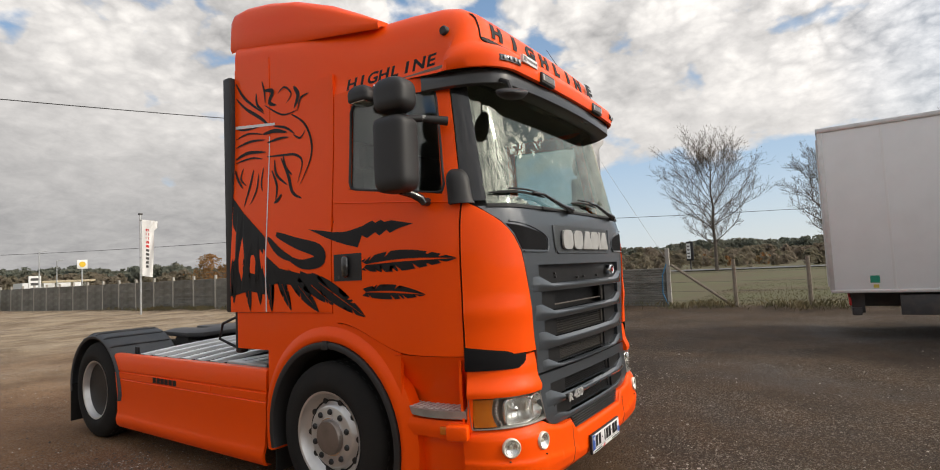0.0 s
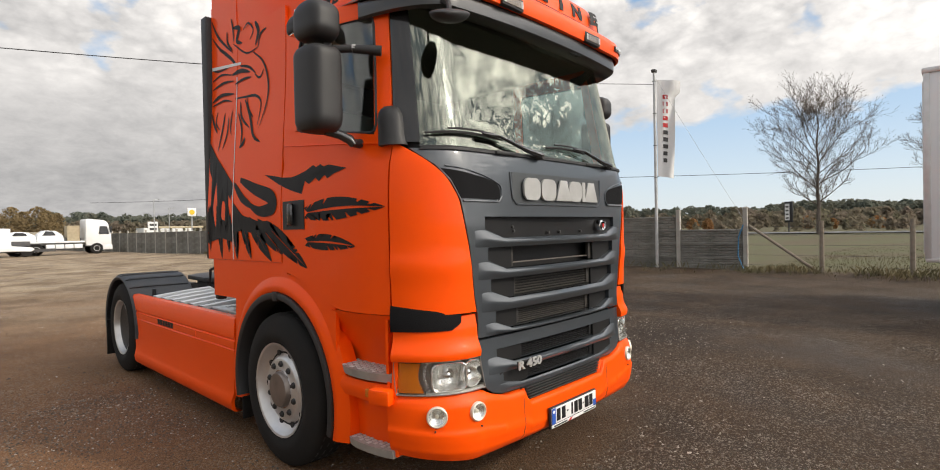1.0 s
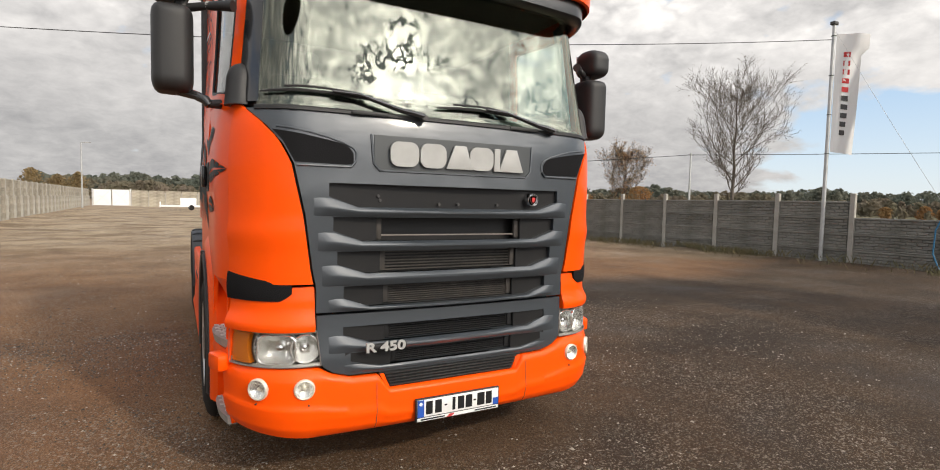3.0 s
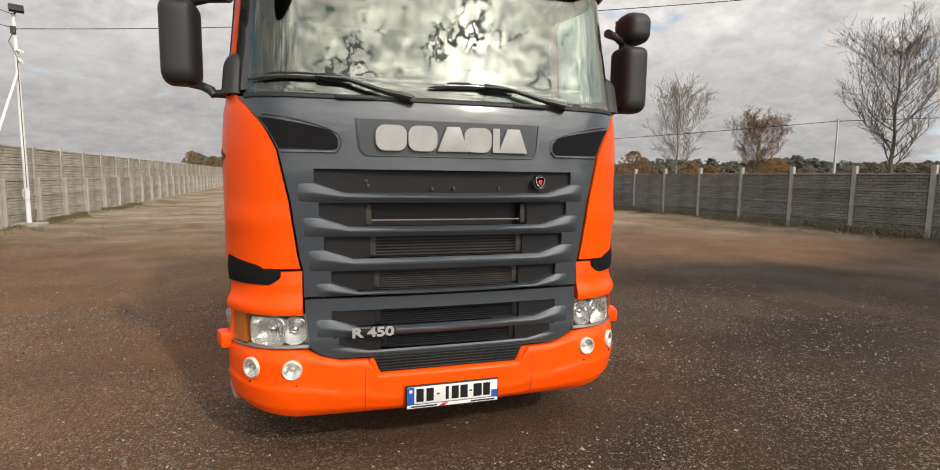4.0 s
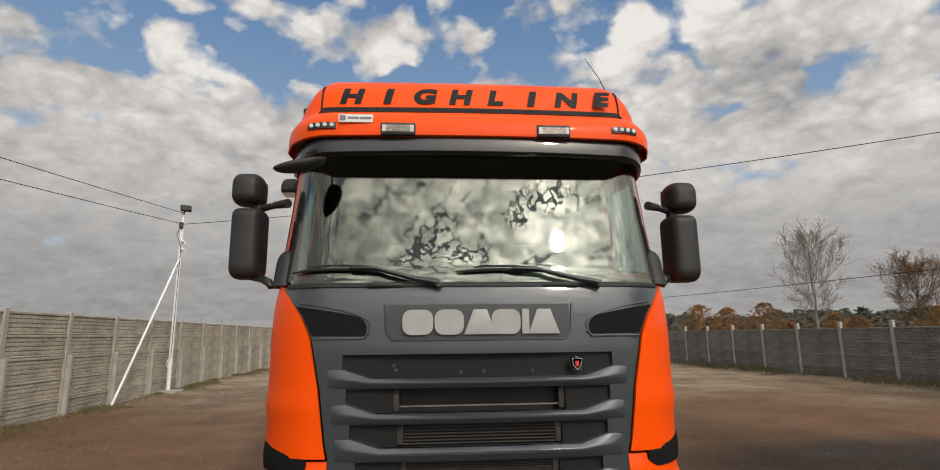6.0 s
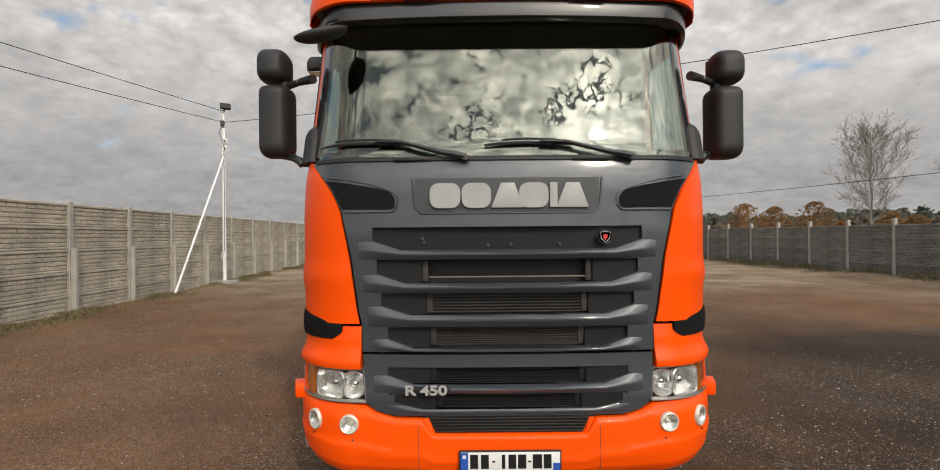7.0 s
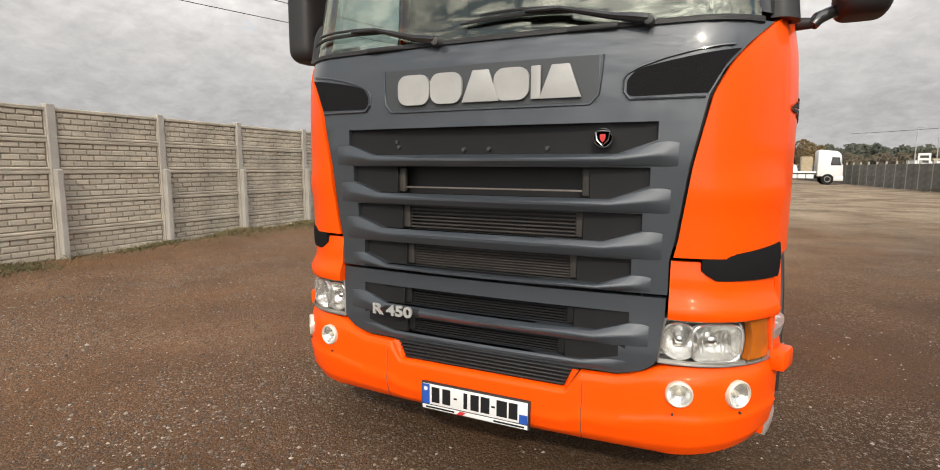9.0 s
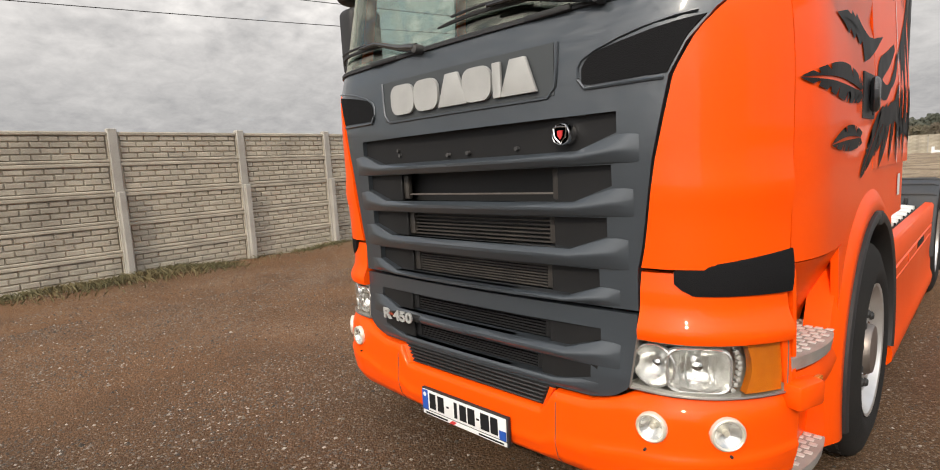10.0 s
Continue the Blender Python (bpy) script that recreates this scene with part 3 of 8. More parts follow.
def fence_panel_mesh(bricks=True, height=0.455, mat=CONCRETE):
    """One cast panel, origin at its lower left corner, face towards -y: rim with a field of bricks."""
    bm = bmesh.new()
    w = BAY - 0.10
    box(0, w, -0.012, 0.025, 0, height, bm=bm)
    for z0, z1 in ((0, 0.045), (height - 0.06, height - 0.002)):
        box(0, w, -0.050, -0.010, z0, z1, 0.012, bm=bm, seg=1)
    for x0, x1 in ((0, 0.035), (w - 0.035, w)):
        box(x0, x1, -0.046, -0.010, 0.03, height - 0.04, 0.008, bm=bm, seg=1)
    if bricks:
        rng = random.Random(4)
        for a, c, z0, z1 in brick_layout(w - 0.09, height - 0.105, 4, 8):
            brick_verts(bm, a + 0.045, c + 0.045, z0 + 0.045, z1 + 0.045, -0.011, 0.018 + rng.random() * 0.010)
    return mesh_of("fence_panel", bm, mat, 30)


PANEL = fence_panel_mesh()
PANEL_PLAIN = fence_panel_mesh(False)
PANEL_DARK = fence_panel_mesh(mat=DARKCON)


def post_mesh(height, prop):
    bm = box(-0.065, 0.065, -0.07, 0.05, -0.1, height, 0.012, seg=1)
    if prop:
        box(-0.05, 0.05, -0.17, -0.072, -0.1, 1.36, 0.014, bm=bm, seg=1)
    return mesh_of("fence_post", bm, POSTCON, 30)


POST_PROP, POST = post_mesh(2.30, True), post_mesh(2.02, False)


def build_fence(name, label, points, rows, post, panel_mesh=PANEL):
    """Bays between following points, faces to the right-hand side of the way along them."""
    top = thing(name, label, "fence", kind="structure")
    for i, (p, q) in enumerate(zip(points, points[1:])):
        ang = math.degrees(math.atan2(q[1] - p[1], q[0] - p[0]))
        ob = part("fence_post", post, None, top)
        ob.matrix_basis = pose(p[0], p[1], 0, 0, 0, ang)
        n = rows(i) if callable(rows) else rows
        for k in range(n):
            ob = part("fence_panel", panel_mesh, None, top)
            h = 0.455
            jig = random.uniform(-0.15, 0.15)
            long = math.hypot(q[0] - p[0], q[1] - p[1])
            ob.matrix_basis = pose(p[0], p[1], k * h - 0.02, jig, 0, ang) @ pose(0.05, 0, 0) @ Matrix.Diagonal(((long - 0.10) / (BAY - 0.10), 1, 1, 1))
    ob = part("fence_post", post, None, top)
    ob.matrix_basis = pose(points[-1][0], points[-1][1], 0, 0, 0, ang)
    return top


def along(fx, y0, y1):
    n = round(abs(y1 - y0) / BAY)
    s = 1 if y1 > y0 else -1
    return [(fx(y0 + s * BAY * k), y0 + s * BAY * k) for k in range(n + 1)]


LEFT_POSTS = [-5.4, -3.4, -1.4, 0.56, 2.5, 4.25, 6.0, 8.0, 10.03, 12.0, 14.05, 16.2] + [16.2 + BAY * k for k in range(1, 35)]
# faces towards the yard: the left run goes towards +y, the right run towards -y
left_fence = build_fence("concrete_fence", "grey precast concrete fence with brick relief and doubled posts", [(fence_x_left(y), y) for y in LEFT_POSTS], 5, POST_PROP)
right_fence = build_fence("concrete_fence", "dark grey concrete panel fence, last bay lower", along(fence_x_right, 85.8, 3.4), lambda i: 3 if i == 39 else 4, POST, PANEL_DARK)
back_pts = [(-7.0 + BAY * k, 86.0) for k in range(9)]
back_fence = build_fence("concrete_fence", "pale concrete panel fence beside the gate", back_pts, 5, POST)


def build_gate():
    g = thing("yard_gate", "white sheet metal double gate, closed", "gate", (-11.45, 86.0, 0))
    for k in range(2):
        x = k * 2.15
        leaf = part("gate_leaf", box(x + 0.04, x + 2.10, -0.02, 0.02, 0.08, 2.3), WHITEPAINT, g)
        bm = bmesh.new()
        for a in ((x + 0.04, x + 0.10, 0.08, 2.3), (x + 2.04, x + 2.10, 0.08, 2.3), (x + 0.10, x + 2.04, 0.08, 0.14), (x + 0.10, x + 2.04, 2.24, 2.3)):
            box(a[0], a[1], -0.05, -0.021, a[2], a[3], bm=bm)
        part("gate_frame", bm, ALLOY, g)
        bm = tube([(x + 0.1, -0.035, 0.14), (x + 2.04, -0.035, 2.24)], 0.02, 6)
        tube([(x + 2.04, -0.04, 0.14), (x + 0.1, -0.04, 2.24)], 0.02, 6, bm=bm)
        part("brace", bm, ALLOY, g)
    for x in (-0.06, 4.36):
        part("gate_post", box(x - 0.06, x + 0.06, -0.06, 0.06, 0, 2.4), ALLOY, g)


build_gate()


# ---- the field and the distance ----
GRASS = material("meadow_grass", (0.078, 0.080, 0.024), 0.95, vary=0.9, scale=0.22, tint=(0.088, 0.062, 0.030), fine=0.4, fine_scale=9, bump=0.8, bump_scale=12)


def build_field():
    def edge(y):
        return fence_x_right(y) + 0.35 if y > 3.5 else 15.4 + 0.02 * y

    ys = [-400, -200, -100, -60, -40] + [-30 + 2 * k for k in range(60)] + [95, 120, 200, 400]
    rows = []
    for y in ys:
        r = []
        for k in range(26):
            d = 0.0 if k == 0 else 0.5 * 1.33 ** k
            x = edge(min(max(y, -30), 85)) + d
            r.append((x, y, 0.012 + (0.0 if k < 2 else 0.05 * noise.noise((x * 0.2, y * 0.2, 1)) + 0.04)))
        rows.append(r)
    solo("field", grid(rows), GRASS, "autumn meadow of green and yellow grass beyond the fence", "field", "structure", smooth=80)


build_field()


# ---- the tractor unit ----
truck = thing("tractor_truck", "bright orange tractor truck, grey grille, black feather decals, parked on gravel", "truck")

HALF_W = [(0.25, 1.17), (0.36, 1.195), (0.66, 1.215), (1.1, 1.205), (1.65, 1.205), (2.0, 1.185), (2.7, 1.143), (2.9, 1.139), (3.35, 1.136)]
FRONT_Y = [(0.25, 0.05), (0.33, 0.012), (0.42, 0.0), (0.60, 0.006), (0.66, 0.03), (0.93, 0.055), (1.6, 0.045), (1.85, 0.05), (1.95, 0.075), (2.0, 0.095), (2.05, 0.1058), (2.68, 0.2414), (2.72, 0.25), (2.9, 0.29)]
XC, RY, BOW = 0.80, 0.55, 0.032


def skin(s, z, off=0.0):
    """The cab's outer surface. s 0 to 0.6: the front from its middle out; 0.6 to 1: the rounded corner; above 1: metres back along the side."""
    w, y0 = smooth_table(HALF_W, z), smooth_table(FRONT_Y, z)
    if s <= 0.6:
        x = XC * s / 0.6
        y = y0 + BOW * (x / XC) ** 2
        n = Vector((2 * BOW * x / XC ** 2 * 0.6, -1, 0)).normalized()
    elif s <= 1.0:
        t = (s - 0.6) / 0.4 * math.pi / 2
        x, y = XC + (w - XC) * math.sin(t), y0 + BOW + RY * (1 - math.cos(t))
        n = Vector((math.sin(t) / (w - XC), -math.cos(t) / RY, 0)).normalized()
    else:
        x, y = w, y0 + BOW + RY + (s - 1.0)
        n = Vector((1, 0, 0))
    return Vector((x, y, z)) + n * off


def s_of_x(x):
    """s of a place on the front or corner by its distance from the middle."""
    if x <= XC:
        return 0.6 * x / XC
    return 0.6 + 0.4 * math.asin(min(1.0, (x - XC) / (1.2 - XC))) / (math.pi / 2)


def s_of_y(y, z):
    """s of a place on the corner or side by its y."""
    d = y - smooth_table(FRONT_Y, z) - BOW
    if d >= RY:
        return 1.0 + d - RY
    return 0.6 + 0.4 * math.acos(1 - max(0.0, d) / RY) / (math.pi / 2)


def panel(zs, sl, sr, ns, side, off=0.0, thick=0.018, bm=None, warp=None):
    """A plate on the skin, rows at heights zs, from s = sl(z) to sr(z), on the side +1 or -1; warp(s, z) adds relief."""
    rows, back = [], []
    for z in zs:
        a, b = sl(z), sr(z)
        r, q = [], []
        for k in range(ns + 1):
            s = a + (b - a) * k / ns
            e = warp(s, z) if warp else 0.0
            p, o = skin(s, z, off + e), skin(s, z, off - thick)
            r.append((side * p.x, p.y, p.z))
            q.append((side * o.x, o.y, o.z))
        rows.append(r)
        back.append(q)
    return grid(rows, bm, back)


def steps(a, b, n):
    return [a + (b - a) * k / n for k in range(n + 1)]


CAP_EDGE = [(1.07, 0.783), (1.15, 0.80), (1.43, 0.837), (1.69, 0.892), (1.80, 0.95), (1.88, 1.02), (1.95, 1.085), (2.0, 1.125)]


def swell(s, z):
    """The soft crease low on the corner cap."""
    return 0.012 * math.exp(-((z - 1.33) / 0.06) ** 2) * max(0.0, math.sin((s - 0.55) * 6.5))


def door_low(y):
    """Lower edge of the door, stepping up over the wheel arch."""
    t = min(1.0, max(0.0, (y - 0.70) / 0.65))
    return 1.085 + 0.185 * t * t * (3 - 2 * t)


for side in (-1, 1):
    cap = part("corner_panel", panel(steps(1.085, 1.995, 26), lambda z: s_of_x(lerp_table(CAP_EDGE, z)), lambda z: s_of_y(0.345, z), 16, side, 0.006, warp=swell), PAINT, truck)
    # door: below the window, pillar strips, top frame
    bm = bmesh.new()
    low = door_low
    ys = steps(0.356, 1.39, 14)
    rows, back = [], []
    for k in range(13):
        f = k / 12
        r, q = [], []
        for y in ys:
            zb, zt = low(y), 2.03 + 0.13 * (y - 0.36) / 0.86
            z = zb + (zt - zb) * f
            crease = -0.010 * math.exp(-((z - 1.96) / 0.03) ** 2)
            p, o = skin(s_of_y(y, z), z, crease), skin(s_of_y(y, z), z, -0.02)
            r.append((side * p.x, p.y, z))
            q.append((side * o.x, o.y, z))
        rows.append(r)
        back.append(q)
    grid(rows, bm, back)
    door = part("door", bm, PAINT, truck)
    for y0, y1, z0f, z1f in ((0.356, 0.46, lambda y: 2.035, lambda y: 2.79), (1.225, 1.39, lambda y: 2.165, lambda y: 2.86), (0.525, 1.225, lambda y: 2.70 + 0.05 * (y - 0.4) / 0.82, lambda y: 2.79 + 0.07 * (y - 0.36) / 1.0)):
        rows, back = [], []
        for k in range(7):
            f = k / 6
            r, q = [], []
            for y in steps(y0, y1, 6):
                z = z0f(y) + (z1f(y) - z0f(y)) * f
                if y0 < 0.4:
                    y = y + (0.135 - 0.25 * (y - 0.356)) * (z - 2.035)
                p, o = skin(s_of_y(y, z), z), skin(s_of_y(y, z), z, -0.02)
                r.append((side * p.x, p.y, z))
                q.append((side * o.x, o.y, z))
            rows.append(r)
            back.append(q)
        part("window_frame", grid(rows, None, back), PAINT, door)
    rows, back = [], []
    for k in range(5):
        f = k / 4
        r, q = [], []
        for y in steps(0.45, 1.23, 6):
            z0, z1 = 2.028 + 0.13 * (y - 0.36) / 0.86, 2.705 + 0.05 * (y - 0.4) / 0.82
            z = z0 + (z1 - z0) * f
            y = y + 0.11 * (z - 2.05) * (1.23 - y) / 0.78
            p, o = skin(s_of_y(y, z), z, -0.010), skin(s_of_y(y, z), z, -0.015)
            r.append((side * p.x, p.y, z))
            q.append((side * o.x, o.y, z))
        rows.append(r)
        back.append(q)
    pane = part("window", grid(rows, None, back), SIDEGLASS, door, "dark tinted side window")
    # sleeper side, lower valance, black rear edge
    part("side_panel", panel(steps(1.335, 3.02, 20), lambda z: s_of_y(1.402, z), lambda z: s_of_y(2.126, z), 8, side), PAINT, truck)
    part("rear_side_panel", panel(steps(1.335, 3.34, 24), lambda z: s_of_y(2.134, z), lambda z: s_of_y(2.60, z), 6, side), PAINT, truck)
    part("lower_side_panel", panel(steps(1.05, 1.331, 4), lambda z: s_of_y(2.05, z), lambda z: s_of_y(2.53, z), 6, side, -0.012), PAINT, truck)
    part("rear_edge_strip", box(min(side * 1.10, side * 1.185), max(side * 1.10, side * 1.185), 2.60, 2.70, 1.33, 3.28, 0.012), BLACK, truck, "black rubber rear edge")
    # inner lining behind the seams
    part("inner_lining", panel(steps(1.12, 2.0, 6), lambda z: s_of_x(0.7), lambda z: s_of_y(2.58, z), 20, side, -0.03, 0.01), MESHBLACK, truck)
    part("inner_lining", panel(steps(2.0, 2.9, 5), lambda z: s_of_y(1.30, z), lambda z: s_of_y(2.58, z), 6, side, -0.03, 0.01), MESHBLACK, truck)
    part("corner_pillar", panel(steps(1.99, 2.78, 12), lambda z: s_of_x(1.035 - 0.03 * (z - 2) / 0.8), lambda z: s_of_y(0.350 + 0.135 * max(0.0, z - 2.035), z), 8, side, 0.0), GLOSSBLACK, truck, "black windscreen pillar")

part("rear_wall", box(-1.12, 1.12, 2.58, 2.62, 1.02, 3.2), BLACK, truck)
# windscreen
rows, back = [], []
for z in steps(1.955, 2.78, 14):
    e = 1.04 - 0.03 * (z - 2) / 0.8
    pts = [-e + 2 * e * k / 32 for k in range(33)]
    f = lambda x, o: skin(s_of_x(abs(x)), z, o)
    rows.append([(math.copysign(f(x, 0).x, x), f(x, 0).y, z) for x in pts])
    back.append([(math.copysign(f(x, -0.006).x, x), f(x, -0.006).y, z) for x in pts])
part("windscreen", grid(rows, None, back), WINDSCREEN, truck, "curved windscreen mirroring the cloudy sky")

# ---- front ----
def front_y(x, z):
    return skin(s_of_x(abs(x)), z).y


def frame_at(s, z, side, off=0.0):
    """A frame on the skin: x along the panel, y into the cab, z up."""
    p, q = skin(s, z, off), skin(s, z, off + 0.01)
    n = (q - p).normalized()
    n.x *= side
    ax = Vector((0, 0, 1)).cross(n)
    m = Matrix((ax, -n, Vector((0, 0, 1)))).transposed().to_4x4()
    m.translation = (side * p.x, p.y, p.z)
    return m


def strip(z_of, x_of, nz, nx, side, off=0.0, thick=0.05, bm=None):
    """A plate on the front whose side edges run from x_of(f)[0] to x_of(f)[1] while f goes 0 to 1 over its height."""
    rows, back = [], []
    for k in range(nz + 1):
        f = k / nz
        z, (a, b) = z_of(f), x_of(f)
        xs = [a + (b - a) * j / nx for j in range(nx + 1)]
        rows.append([(side * x, front_y(x, max(z, 0.70)) - off, z) for x in xs])
        back.append([(side * x, front_y(x, max(z, 0.70)) - off + thick, z) for x in xs])
    return grid(rows, bm, back)


def grille_edge(z):
    return lerp_table(CAP_EDGE, max(z, 1.07)) - 0.012


SLOTS = [(1.475, 1.594, 0.712, 0.565), (1.300, 1.423, 0.690, 0.543), (1.132, 1.246, 0.668, 0.52), (0.958, 1.066, 0.634, 0.50)]
LOW_SLOTS = [(0.768, 0.855, 0.635, 0.50), (0.642, 0.720, 0.600, 0.47)]


def low_edge(z):
    return lerp_table([(0.606, 0.60), (0.625, 0.685), (0.66, 0.735), (0.70, 0.757), (0.78, 0.765), (0.925, 0.767)], z)


def grille_face(slots, z_top, z_end, edge, name):
    """The painted face round the slots, both sides in one moulding."""
    bm = bmesh.new()
    z_prev = z_top
    for z0, z1, xo, xi in slots:
        zm = z1 - 0.57 * (z1 - z0)
        strip(lambda f: z1 + (z_prev - z1) * f, lambda f: (-edge(z1 + (z_prev - z1) * f), edge(z1 + (z_prev - z1) * f)), 4, 28, 1, bm=bm)
        for side in (-1, 1):
            strip(lambda f: zm + (z1 - zm) * f, lambda f: (xo, edge(zm + (z1 - zm) * f)), 3, 4, side, bm=bm)
            strip(lambda f: z0 + (zm - z0) * f, lambda f: (xi + (xo - xi) * f, edge(z0 + (zm - z0) * f)), 4, 6, side, bm=bm)
        z_prev = z0
    strip(lambda f: z_end + (z_prev - z_end) * f, lambda f: (-edge(z_end + (z_prev - z_end) * f), edge(z_end + (z_prev - z_end) * f)), 3, 28, 1, bm=bm)
    return part(name, bm, GREY, truck, "dark grey moulded grille", smooth=35)


upper = grille_face(SLOTS, 1.955, 0.936, grille_edge, "upper_grille")
lower = grille_face(LOW_SLOTS, 0.922, 0.606, low_edge, "lower_grille")


def grille_bar(z_up, z_dn, xo, xi, parent, proud=1.0):
    """A ridge across the grille: flat sloping top, wedge ends that run out into the face."""
    rows = []
    for x, rise, out in ((-xo - 0.075, 0.040, 0.0005), (-xo - 0.045, 0.046, 0.005), (-xo, 0.046, 0.012), (-xi, 0.0, 0.023), (-xi / 2, 0.0, 0.024), (0, 0, 0.024), (xi / 2, 0, 0.024), (xi, 0.0, 0.023), (xo, 0.046, 0.012), (xo + 0.045, 0.046, 0.005), (xo + 0.075, 0.040, 0.0005)):
        rise, out = rise * proud, out * proud
        y = lambda z, o: front_y(x, max(z, 0.70)) - o
        zt, zr, zb = z_up + rise, z_up - 0.30 * (z_up - z_dn) + rise * 0.35, z_dn + 0.004
        rows.append([(x, y(zt, 0.001) + (0.03 if abs(x) < xo else 0.0), zt), (x, y(zt, 0.002), zt), (x, y(zr, out), zr), (x, y(zr - 0.012, out), zr - 0.012), (x, y(zb, out * 0.35), zb), (x, y(zb, 0) + 0.01, zb)])
    bm = grid(rows)
    bmesh.ops.bevel(bm, geom=[e for e in bm.edges if not e.is_boundary and abs((e.verts[0].co - e.verts[1].co).x) > 0.02], offset=0.004, segments=2, profile=0.5, affect="EDGES")
    return part("grille_bar", bm, GREY, parent, smooth=30)


zs = [(SLOTS[0][0], SLOTS[1][1], SLOTS[0]), (SLOTS[1][0], SLOTS[2][1], SLOTS[1]), (SLOTS[2][0], SLOTS[3][1], SLOTS[2]), (SLOTS[3][0], 0.938, SLOTS[3])]
for z_up, z_dn, sl in zs:
    grille_bar(z_up, z_dn, sl[2], sl[3], upper)
grille_bar(LOW_SLOTS[0][0], LOW_SLOTS[1][1], LOW_SLOTS[0][2], LOW_SLOTS[0][3], lower)
grille_bar(LOW_SLOTS[1][0], 0.612, 0.555, 0.45, lower, 0.4)
SLOTBLACK = material("satin_black_insert", (0.017, 0.017, 0.018), 0.42, vary=0.3, scale=9, tint=(0.022, 0.021, 0.020), spec=0.2)
COOLER = material("radiator_fins", (0.048, 0.043, 0.040), 0.55, metal=0.3, vary=0.5, scale=9, tint=(0.10, 0.085, 0.07))
for i, (z0, z1, xo, xi) in enumerate(SLOTS + LOW_SLOTS):
    host = upper if i < 4 else lower
    bm = bmesh.new()
    box(-xo - 0.04, xo + 0.04, 0.185, 0.20, z0 - 0.05, z1 + 0.03, bm=bm)
    for sg in (-1, 1):
        box(min(sg * (xo + 0.035), sg * (xo + 0.045)), max(sg * (xo + 0.035), sg * (xo + 0.045)), 0.105, 0.186, z0 - 0.05, z1 + 0.03, bm=bm)
    part("grille_mesh", bm, MESHBLACK, host, "black grille insert")
    # near black cheeks either side of the open middle; the top slot is closed
    w = xi - 0.09
    near = front_y(0.4, z0) + (0.045 if i < 4 else 0.03)
    if i == 0:
        part("slot_panel", box(-xo - 0.03, xo + 0.03, near - 0.005, near + 0.004, z0 - 0.03, z1 + 0.02, 0.003, seg=1), SLOTBLACK, host)
    else:
        for sg in (-1, 1):
            part("slot_cheek", box(min(sg * w, sg * (xo + 0.03)), max(sg * w, sg * (xo + 0.03)), near - 0.005, near + 0.01, z0 - 0.03, z1 + 0.02, 0.004, seg=1), SLOTBLACK, host)
    if i in (1, 2, 3, 4, 5):
        # cooler tanks and fins seen through the slot
        w = xi - 0.10
        n = 9 if i == 3 else 7
        for k in range(n):
            z = z0 + (z1 - z0) * (k + 0.5) / n
            if i == 1 and k != 1:
                continue
            part("cooler_fin", box(-w, w, near + 0.018, near + 0.03, z - 0.003, z + 0.003), DARKALLOY if i == 1 else COOLER if i < 4 else SLOTBLACK, host)
        for x in (-w, w):
            part("cooler_tank", box(x - 0.022, x + 0.022, near + 0.01, near + 0.035, z0 + 0.004, z1 - 0.006, 0.006), COOLER if i < 4 else SLOTBLACK, host)
for x, z in ((-0.44, 1.512), (-0.45, 1.535), (-0.1, 1.497), (0.02, 1.499), (0.28, 1.50)):
    part("bonnet_catch", lathe([(front_y(x, z) + 0.028, 0.0), (front_y(x, z) + 0.028, 0.008), (front_y(x, z) + 0.045, 0.010)], "y", 10, at=(x, 0, z)), STEEL, upper)

# header: corner vents, emblem plate, block lettering
for side in (-1, 1):
    rows, back = [], []
    for k in range(25):
        f = k / 24
        r, q = [], []
        for j in range(7):
            g = j / 6
            inner = 0.030 * max(0.0, 1 - f / 0.14) ** 2
            top = 1.775 + 0.072 * f ** 0.8 - inner
            bot = 1.688 + 0.004 * f + inner * 0.25
            z = bot + (top - bot) * g
            x = 0.592 + (grille_edge(z) - 0.006 - 0.592) * f
            r.append((side * x, front_y(x, z) - 0.0035, z))
            q.append((side * x, front_y(x, z) + 0.02, z))
        rows.append(r)
        back.append(q)
    part("air_vent", grid(rows, None, back), VENT, upper, "black mesh corner vent")
    # raised lips round the vent
    pts = [(side * x, front_y(x, 1.678) - 0.005, 1.678 + 0.03 * max(0.0, (0.60 - x) / 0.02) ** 2) for x in steps(0.580, grille_edge(1.68) - 0.012, 12)]
    part("vent_lip", tube(pts, 0.006, 6), GREY, upper)
    pts = [(side * x, front_y(x, z) - 0.002, z) for x, z in ((0.578, 1.715), (0.577, 1.75), (0.590, 1.772), (0.64, 1.797), (0.72, 1.822), (0.80, 1.840), (0.90, 1.856), (0.955, 1.862))]
    part("vent_lip", tube(pts, 0.005, 6), GREY, upper)
pts = [(x, front_y(x, 1.667) - 0.003, 1.666 + 0.03 * max(0.0, (abs(x) - 0.455) / 0.03) ** 2) for x in steps(-0.487, 0.487, 30)]
pts = [(-0.50, front_y(0.5, 1.84) - 0.002, 1.85), (-0.494, front_y(0.49, 1.76) - 0.003, 1.76)] + pts + [(0.494, front_y(0.49, 1.76) - 0.003, 1.76), (0.50, front_y(0.5, 1.84) - 0.002, 1.85)]
part("emblem_rim", tube(pts, 0.006, 6), GREY, upper)
